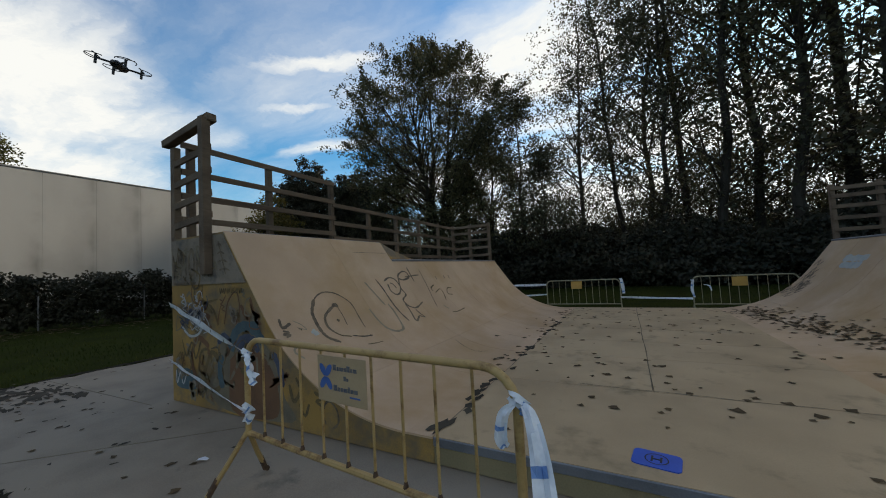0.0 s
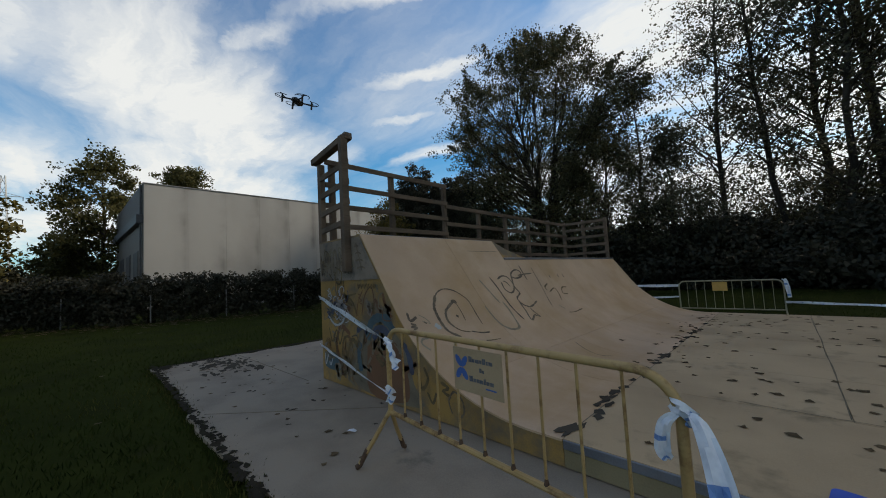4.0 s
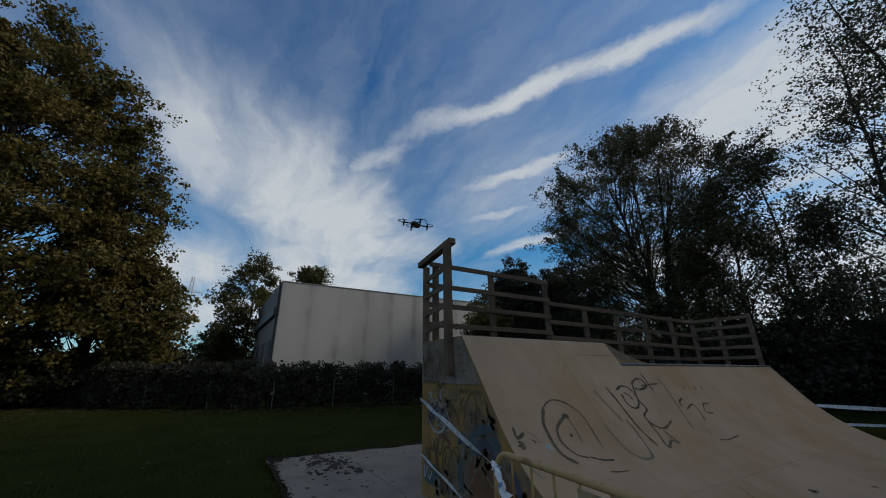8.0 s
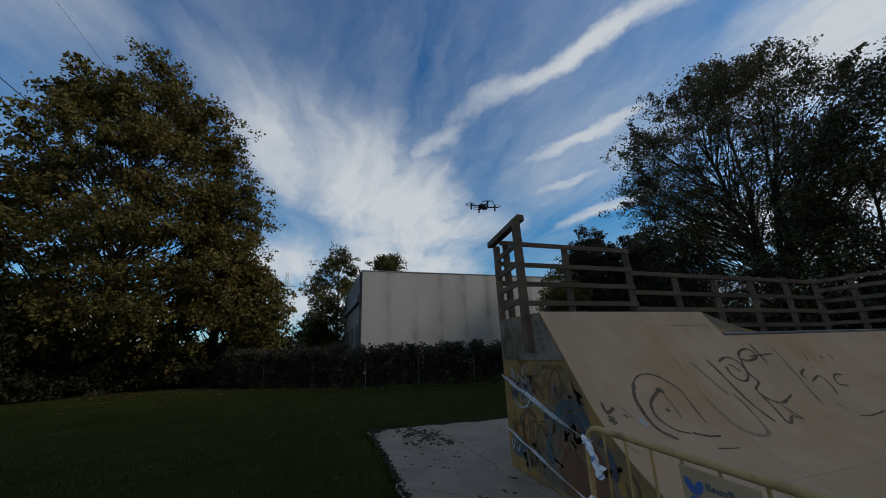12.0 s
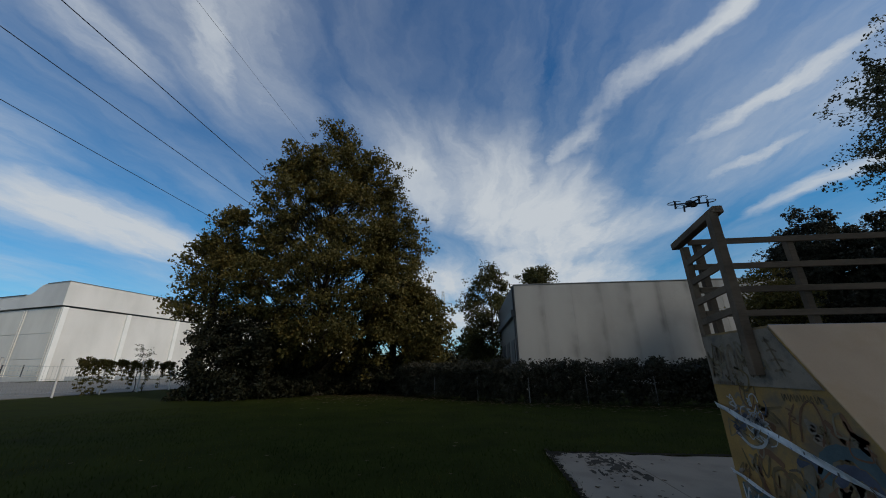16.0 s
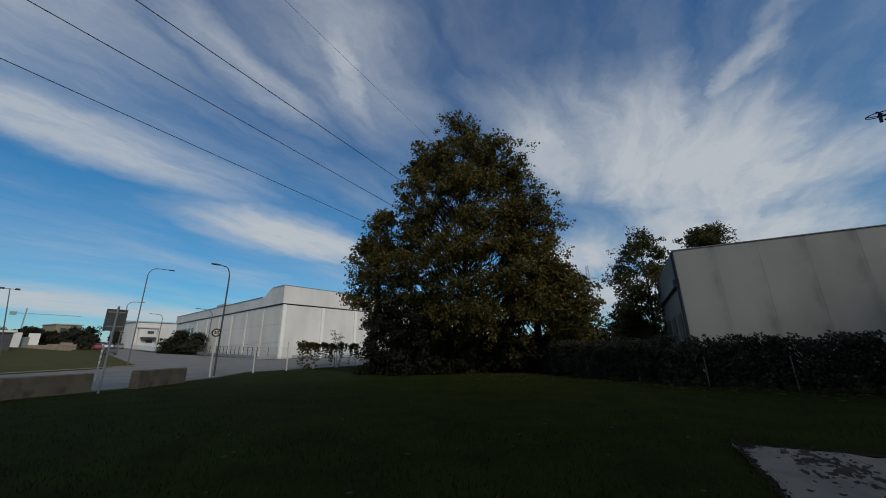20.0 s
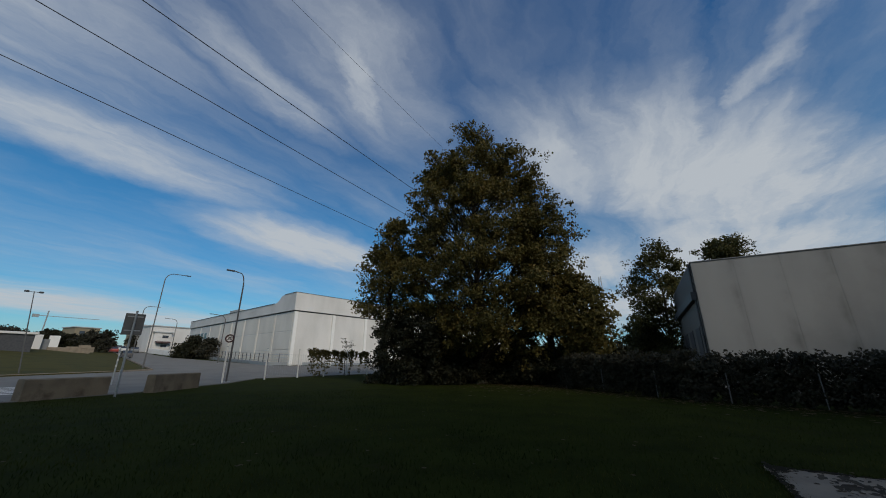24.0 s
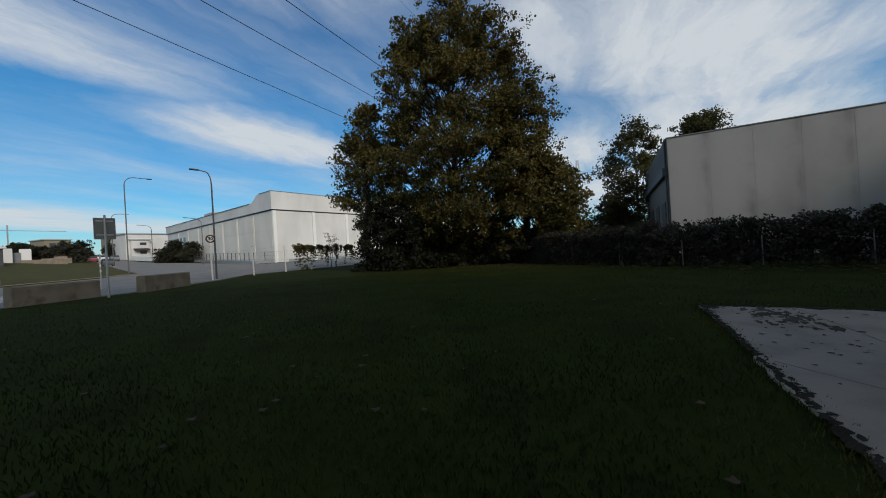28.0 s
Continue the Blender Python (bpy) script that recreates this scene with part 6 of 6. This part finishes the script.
def scribble(cx, cz, size, mat, width, put, lift=0.0):
    turns = rng.uniform(0, 6.28)
    kind = rng.integers(0, 3)
    pts = []
    for k in range(6):
        if kind == 0:
            a = turns + k * rng.uniform(0.7, 1.3)
            q = (cx + size * math.cos(a), cz + size * 1.3 * math.sin(a))
        elif kind == 1:
            q = (cx + size * (k % 2 - 0.5) * 0.7 + k * size * 0.12, cz + size * (0.9 - 0.32 * k))
        else:
            q = (cx + rng.uniform(-1, 1) * size, cz + rng.uniform(-1, 1) * size)
        if inside(*q):
            pts.append(q)
    if len(pts) >= 3:
        stroke(pts, width, mat, put, ramp_ob, "", rng)


def blotch(pts, mat, label, put=on_side, lift=0.0015):
    v = [put(*q) for q in smooth_line(pts + pts[:1], 4)[:-1]]
    v = [(x, y + lift, z) for x, y, z in v]
    part("paint_patch", Shape().add(v, [tuple(range(len(v)))]), mat, ramp_ob, label)


blotch([(-4.30, 0.80), (-4.0, 0.92), (-3.55, 0.86), (-3.30, 0.60), (-3.2, 0.30), (-3.1, 0.06), (-4.35, 0.05), (-4.42, 0.4)], WASH, "grey overspray round the figure", lift=0.0025)
blotch([(-4.12, 0.62), (-3.9, 0.76), (-3.6, 0.74), (-3.38, 0.55), (-3.28, 0.25), (-3.4, 0.05), (-4.1, 0.05)], INK_BROWN, "rust-brown sprayed patch")
blotch([(-5.30, 0.42), (-5.0, 0.44), (-4.78, 0.34), (-4.85, 0.20), (-5.28, 0.20)], INK_BLUE, "faded blue sprayed patch")
SIDE_MARKS = [
    (INK_BLUE, 0.13, [(-4.10, 0.72), (-4.02, 0.92), (-3.85, 1.01), (-3.66, 0.98), (-3.52, 0.84)]),
    (INK_NIGHT, 0.11, [(-3.98, 0.74), (-3.86, 0.86), (-3.70, 0.86), (-3.60, 0.74)]),
    (INK_BLUE, 0.10, [(-4.28, 0.66), (-4.33, 0.48), (-4.28, 0.28)]),
    (INK_NIGHT, 0.09, [(-4.36, 0.80), (-4.22, 0.88), (-4.10, 0.80)]),
    (INK_NIGHT, 0.08, [(-3.36, 0.74), (-3.26, 0.58), (-3.22, 0.40)]),
    (INK_NIGHT, 0.10, [(-5.05, 1.02), (-4.92, 1.14), (-4.78, 1.10), (-4.70, 1.18)]),
    (INK_BROWN, 0.022, [(-4.22, 1.02), (-4.14, 1.28), (-3.98, 1.40), (-3.92, 1.20), (-4.0, 1.02)]),
    (INK_BROWN, 0.018, [(-4.36, 1.0), (-4.30, 1.2), (-4.18, 1.36)]),
]
LOOPS = [
    (INK_SOFT, 0.030, [(-5.15, 0.80), (-5.05, 0.60), (-4.92, 0.78), (-4.84, 0.58), (-4.72, 0.80)]),
    (INK_SOFT, 0.036, [(-4.78, 0.42), (-4.72, 0.66), (-4.56, 0.70), (-4.48, 0.50), (-4.58, 0.34), (-4.74, 0.40)]),
    (INK_SOFT, 0.026, [(-5.10, 0.62), (-5.16, 0.42), (-5.02, 0.36), (-4.94, 0.52), (-5.02, 0.66)]),
    (INK, 0.030, [(-4.82, 0.12), (-4.80, 0.32), (-4.70, 0.12), (-4.68, 0.32)]),
    (INK, 0.026, [(-4.62, 0.32), (-4.60, 0.12), (-4.54, 0.22), (-4.46, 0.10)]),
    (INK, 0.022, [(-4.50, 0.72), (-4.36, 0.74), (-4.34, 0.60)]),
    (INK_SOFT, 0.040, [(-3.12, 0.44), (-3.06, 0.28), (-2.96, 0.40), (-3.02, 0.52)]),
    (INK_SOFT, 0.030, [(-2.98, 0.26), (-2.90, 0.16), (-2.84, 0.28)]),
    (INK, 0.022, [(-2.62, 0.12), (-2.66, 0.24), (-2.58, 0.34), (-2.48, 0.28), (-2.46, 0.16), (-2.54, 0.09)]),
    (INK_WHITE, 0.022, [(-5.30, 0.40), (-5.28, 0.24), (-5.20, 0.38), (-5.14, 0.24), (-5.06, 0.36)]),
]
for mat, w, pts in SIDE_MARKS + LOOPS:
    stroke(pts, w, mat, lambda x, z: (x, Y0 - 0.0045, z), ramp_ob, "", rng)
for k in range(40):
    cx, cz = rng.uniform(-5.3, -2.6), rng.uniform(0.12, 1.42)
    if inside(cx, cz):
        scribble(cx, cz, rng.uniform(0.09, 0.24), (WASH, INK_BROWN, INK_SOFT, WASH, PALE)[k % 5], rng.uniform(0.03, 0.07), on_side)
for k in range(46):
    cx, cz = rng.uniform(-5.3, -3.0), rng.uniform(0.12, 1.45)
    if inside(cx, cz):
        scribble(cx, cz, rng.uniform(0.05, 0.13), (INK_SOFT, WASH, INK_BROWN)[k % 3], rng.uniform(0.010, 0.020), lambda x, z: (x, Y0 - 0.005, z))
for k in range(22):
    scribble(-5.2 + 0.6 * rng.uniform(), rng.uniform(0.98, 1.34), rng.uniform(0.05, 0.13), (INK_WHITE, INK_NIGHT, INK_WHITE)[k % 3], 0.014, lambda x, z: (x, Y0 - 0.006, z))
stroke([(-5.16, 0.98), (-4.98, 0.86), (-4.78, 0.88), (-4.62, 1.02)], 0.030, INK_WHITE, lambda x, z: (x, Y0 - 0.006, z), ramp_ob, "", rng)
# tall black letters-like strokes on the pale upper panel, small rows below and beside them
for x, kind in ((-5.32, 0), (-5.14, 1), (-4.94, 2), (-4.76, 1), (-4.62, 0)):
    z0, z1 = 1.58 + rng.uniform(0, 0.04), 1.90 + rng.uniform(0, 0.08)
    shapes = ([(x, z1), (x + 0.03, z0), (x + 0.07, z1 - 0.1), (x + 0.10, z0), (x + 0.14, z1)], [(x, z0), (x + 0.01, z1), (x + 0.06, z0 + 0.12), (x + 0.11, z1), (x + 0.13, z0)], [(x + 0.06 + 0.06 * math.cos(a), (z0 + z1) / 2 + (z1 - z0) / 2 * math.sin(a)) for a in (0.3, 1.4, 2.5, 3.6, 4.7, 5.8, 6.7)])
    stroke(shapes[kind], 0.046, INK, on_pale, ramp_ob, "", rng)
for k in range(16):
    scribble(-5.28 + 0.06 * k, rng.uniform(1.56, 2.0), rng.uniform(0.05, 0.11), (INK_SOFT, WASH)[k % 2], rng.uniform(0.012, 0.026), lambda x, z: (x, Y0 - 0.0165, z))
for k in range(7):
    x = -5.30 + 0.075 * k
    stroke([(x, 1.505), (x + 0.02, 1.535), (x + 0.035, 1.51), (x + 0.06, 1.53)], 0.020, INK, on_pale, ramp_ob, "", rng)
for z, w in ((1.96, 0.10), (1.86, 0.14), (1.76, 0.18), (1.66, 0.20)):
    x = -4.28 + (1.96 - z) * 0.35
    stroke([(x - w / 2, z), (x, z + 0.015), (x + w / 2, z - 0.01)], 0.022, INK, on_pale, ramp_ob, "", rng)
    stroke([(x - 0.01, z + 0.05), (x, z), (x + 0.02, z - 0.05)], 0.020, INK, on_pale, ramp_ob, "", rng)
for k in range(6):
    x = -4.30 + 0.075 * k
    stroke([(x, 1.45), (x + 0.015, 1.38), (x + 0.04, 1.44), (x + 0.055, 1.39)], 0.014, INK_SOFT, lambda x, z: (x, Y0 - 0.005, z), ramp_ob, "", rng)
stroke([(S_HI - 0.27, 4.5), (S_HI - 0.272, 4.9), (S_HI - 0.27, 5.4)], 0.010, SEAM, on_curve, ramp_ob, "scratch across the sheet", rng, "scratch")
for pts in ([(2.38, 9.3), (2.36, 9.7), (2.37, 10.1)], [(2.22, 9.35), (2.2, 9.7), (2.21, 10.05)]):
    stroke(pts, 0.15, SKY_BLUE, lambda s, y: (arc(s, 1)[0] - 0.004, y, arc(s, 1)[1] + fall(y) + 0.004), ramp_ob, "pale blue sprayed patch", rng)
for k in range(16):
    s, y = rng.uniform(1.3, 2.3), rng.uniform(10.4, 11.0)
    stroke([(s, y), (s - 0.1, y + 0.15), (s + 0.05, y + 0.2), (s - 0.12, y + 0.32)], 0.03, INK, lambda s, y: (arc(s, 1)[0] - 0.005, min(y, Y1), arc(s, 1)[1] + fall(y) + 0.005), ramp_ob, "", rng)

# ---- peeling dirt along the joints of the riding surface ----
for k in range(46):
    y = Y0 + 0.1 + rng.uniform() ** 1.3 * 6.5
    x = -1.47 + rng.normal() * 0.035
    pts = [(x + 0.05 * rng.uniform(0.3, 1.3) * math.cos(a), y + 0.09 * rng.uniform(0.3, 1.3) * math.sin(a)) for a in (2 * math.pi * j / 7 for j in range(7))]
    part("stain", Shape().add([(px, py, (FZ if px > FX0 else arc(FX0 - px)[1]) + fall(py) + 0.0035 + 0.0001 * k) for px, py in pts], [tuple(range(7))]), DIRT, ramp_ob, "dark flaking dirt along the joint")
for (xa, ya), (xb, yb) in (((-0.55, 4.16), (1.95, 4.1)), ((0.16, 4.16), (0.15, 11.0)), ((-1.45, 2.6), (-1.45, 11.0)), ((-1.2, 7.9), (1.9, 7.55))):
    n = 26
    line = [(xa + (xb - xa) * k / n + rng.normal() * 0.006, ya + (yb - ya) * k / n + rng.normal() * 0.006) for k in range(n + 1)]
    stroke(line[::2], 0.010, SEAM, lambda x, y: (x, y, (FZ if FX0 < x < FX1 else FZ + 0.02) + fall(y) + 0.003), ramp_ob, "dirty joint", rng, "joint")

# ---- dirt and soil creeping over the slab ----
def crumbs(name, spots, mat, label, seed):
    """Flat ragged patches, larger ones first."""
    r = np.random.default_rng(seed)
    sh = Shape()
    for k, (x, y, size, turn, stretch) in enumerate(spots):
        n = 11
        ring = []
        for j in range(n):
            a = 2 * math.pi * j / n
            q = size * r.uniform(0.45, 1.25)
            u, v = q * math.cos(a) * stretch, q * math.sin(a)
            px, py = x + u * math.cos(turn) - v * math.sin(turn), y + u * math.sin(turn) + v * math.cos(turn)
            ring.append((px, py, lie(px, py) + 0.0145 + 0.00012 * (k % 40)))
        sh.add(ring, [tuple(range(n))])
    return tagged(part(name, sh, mat), label, "dirt", kind="stuff")


r3 = np.random.default_rng(14)
rim = [(r3.uniform(-9.2, 8.8), 0.77 + abs(r3.normal()) * 0.04, 0.016 + 0.034 * r3.uniform() ** 2, r3.uniform(-0.4, 0.4), r3.uniform(1, 2.2)) for _ in range(900)]
rim += [(-8.95 + abs(r3.normal()) * 0.07, r3.uniform(0.9, 9.0), 0.02 + 0.06 * r3.uniform() ** 2, 1.57 + r3.uniform(-0.4, 0.4), r3.uniform(1, 2.2)) for _ in range(380)]
rim += [(-8.95 + abs(r3.normal()) * 0.16, 0.80 + abs(r3.normal()) * 0.12, 0.02 + 0.05 * r3.uniform() ** 2, r3.uniform(0, 3), r3.uniform(1, 2)) for _ in range(110)]
crumbs("soil", rim, SOIL, "dark soil and moss creeping over the slab's edge", 15)
smears = [(-7.9 + r3.normal() * 0.5, 1.75 + r3.normal() * 0.22, 0.02 + 0.06 * r3.uniform() ** 2, r3.uniform(-0.5, 0.5), r3.uniform(1.2, 4)) for _ in range(90)]
smears += [(r3.uniform(-8.8, -3.0), r3.uniform(0.95, 2.45), 0.010 + 0.015 * r3.uniform(), r3.uniform(0, 3), r3.uniform(1, 2.5)) for _ in range(40)]
crumbs("dirt", smears, DIRT, "damp dirt smeared on the concrete slab", 16)

# ---- a scrap of paper ----
scrap = Shape().sheet([[(-0.045, -0.018, 0.004), (-0.01, -0.026, 0.012), (0.05, -0.014, 0.005)], [(-0.05, 0.012, 0.006), (0.0, 0.022, 0.016), (0.042, 0.02, 0.004)]], 0.001)
solid("paper_scrap", scrap, TAPE, "small crumpled white paper scrap on the concrete", "litter", at=pose(-3.33, 1.78, 0.010, 0, 0, 20))

# ---- fallen leaves ----
def litter(name, spots, size, label, seed, height):
    r = np.random.default_rng(seed)
    sh = Shape()
    for x, y in spots:
        s = size * r.uniform(0.5, 1.3)
        turn = r.uniform(0, 6.28)
        n = 8
        v = [(x, y, height(x, y) + 0.010 * r.uniform(0.3, 1))]
        for k in range(n):
            a = turn + 2 * math.pi * k / n
            q = s * (1.0 if k % 2 == 0 else 0.62) * r.uniform(0.75, 1.2) * (1 + 0.35 * math.cos(a - turn))
            v.append((x + q * math.cos(a), y + q * math.sin(a), height(x, y) + 0.004 + 0.007 * r.uniform()))
        sh.add(v, [(0, 1 + k, 1 + (k + 1) % n) for k in range(n)])
    return tagged(part(name, sh, LEAF_FALLEN), label, "leaves", kind="stuff")


def ramp_height(x, y):
    side = -1 if x < FX0 else 1
    u = FX0 - x if x < FX0 else (x - FX1 if x > FX1 else 0)
    if u <= 0:
        return FZ + fall(y)
    return FZ + RAD - math.sqrt(max(RAD ** 2 - u * u, 0.1)) + fall(y)


r2 = np.random.default_rng(9)
spots = [(r2.uniform(-1.7, 2.3), 2.6 + 8.5 * r2.uniform() ** 0.75) for _ in range(190)]
spots += [(2.35 + 0.10 * (10.9 - yy) + r2.normal() * 0.16, yy) for yy in 6.2 + 4.7 * r2.uniform(size=400)]
spots += [(-1.55 + r2.normal() * 0.25, r2.uniform(4.5, 11.0)) for _ in range(60)]
litter("leaf_litter", spots, 0.048, "brown fallen leaves scattered over the ramp", 10, ramp_height)
spots = [(r2.uniform(-8.8, -2.0), r2.uniform(0.9, 2.4)) for _ in range(26)] + [(-8.0 + r2.normal() * 0.45, 1.5 + r2.normal() * 0.35) for _ in range(22)] + [(r2.uniform(-9.0, -5.6), r2.uniform(2.5, 8)) for _ in range(24)]
litter("leaf_litter", spots, 0.04, "brown fallen leaves on the concrete slab", 11, lambda x, y: lie(x, y) + 0.013)
spots = []
while len(spots) < 60:
    d, a = r2.uniform(1.5, 14), radians(r2.uniform(80, 170))
    p = (-d * math.sin(a), d * math.cos(a) - 0.3)
    if p[1] < 0.6:
        spots.append(p)
litter("leaf_litter", spots, 0.045, "pale fallen leaves in the grass", 12, lambda x, y: lie(x, y) + 0.012)
spots = [(-27.0 + r2.normal() * 3, -9 + r2.normal() * 2.2) for _ in range(1300)]
for k in range(900):
    q = r2.uniform() * 3.999
    i = int(q)
    px, py = (HEDGE[i][j] + (HEDGE[i + 1][j] - HEDGE[i][j]) * (q - i) for j in (0, 1))
    spots.append((px + 0.5 + abs(r2.normal()) * 1.3, py + r2.normal() * 0.5))
litter("leaf_litter", spots, 0.09, "russet fallen leaves below the plane trees", 13, lambda x, y: lie(x, y) + 0.02)
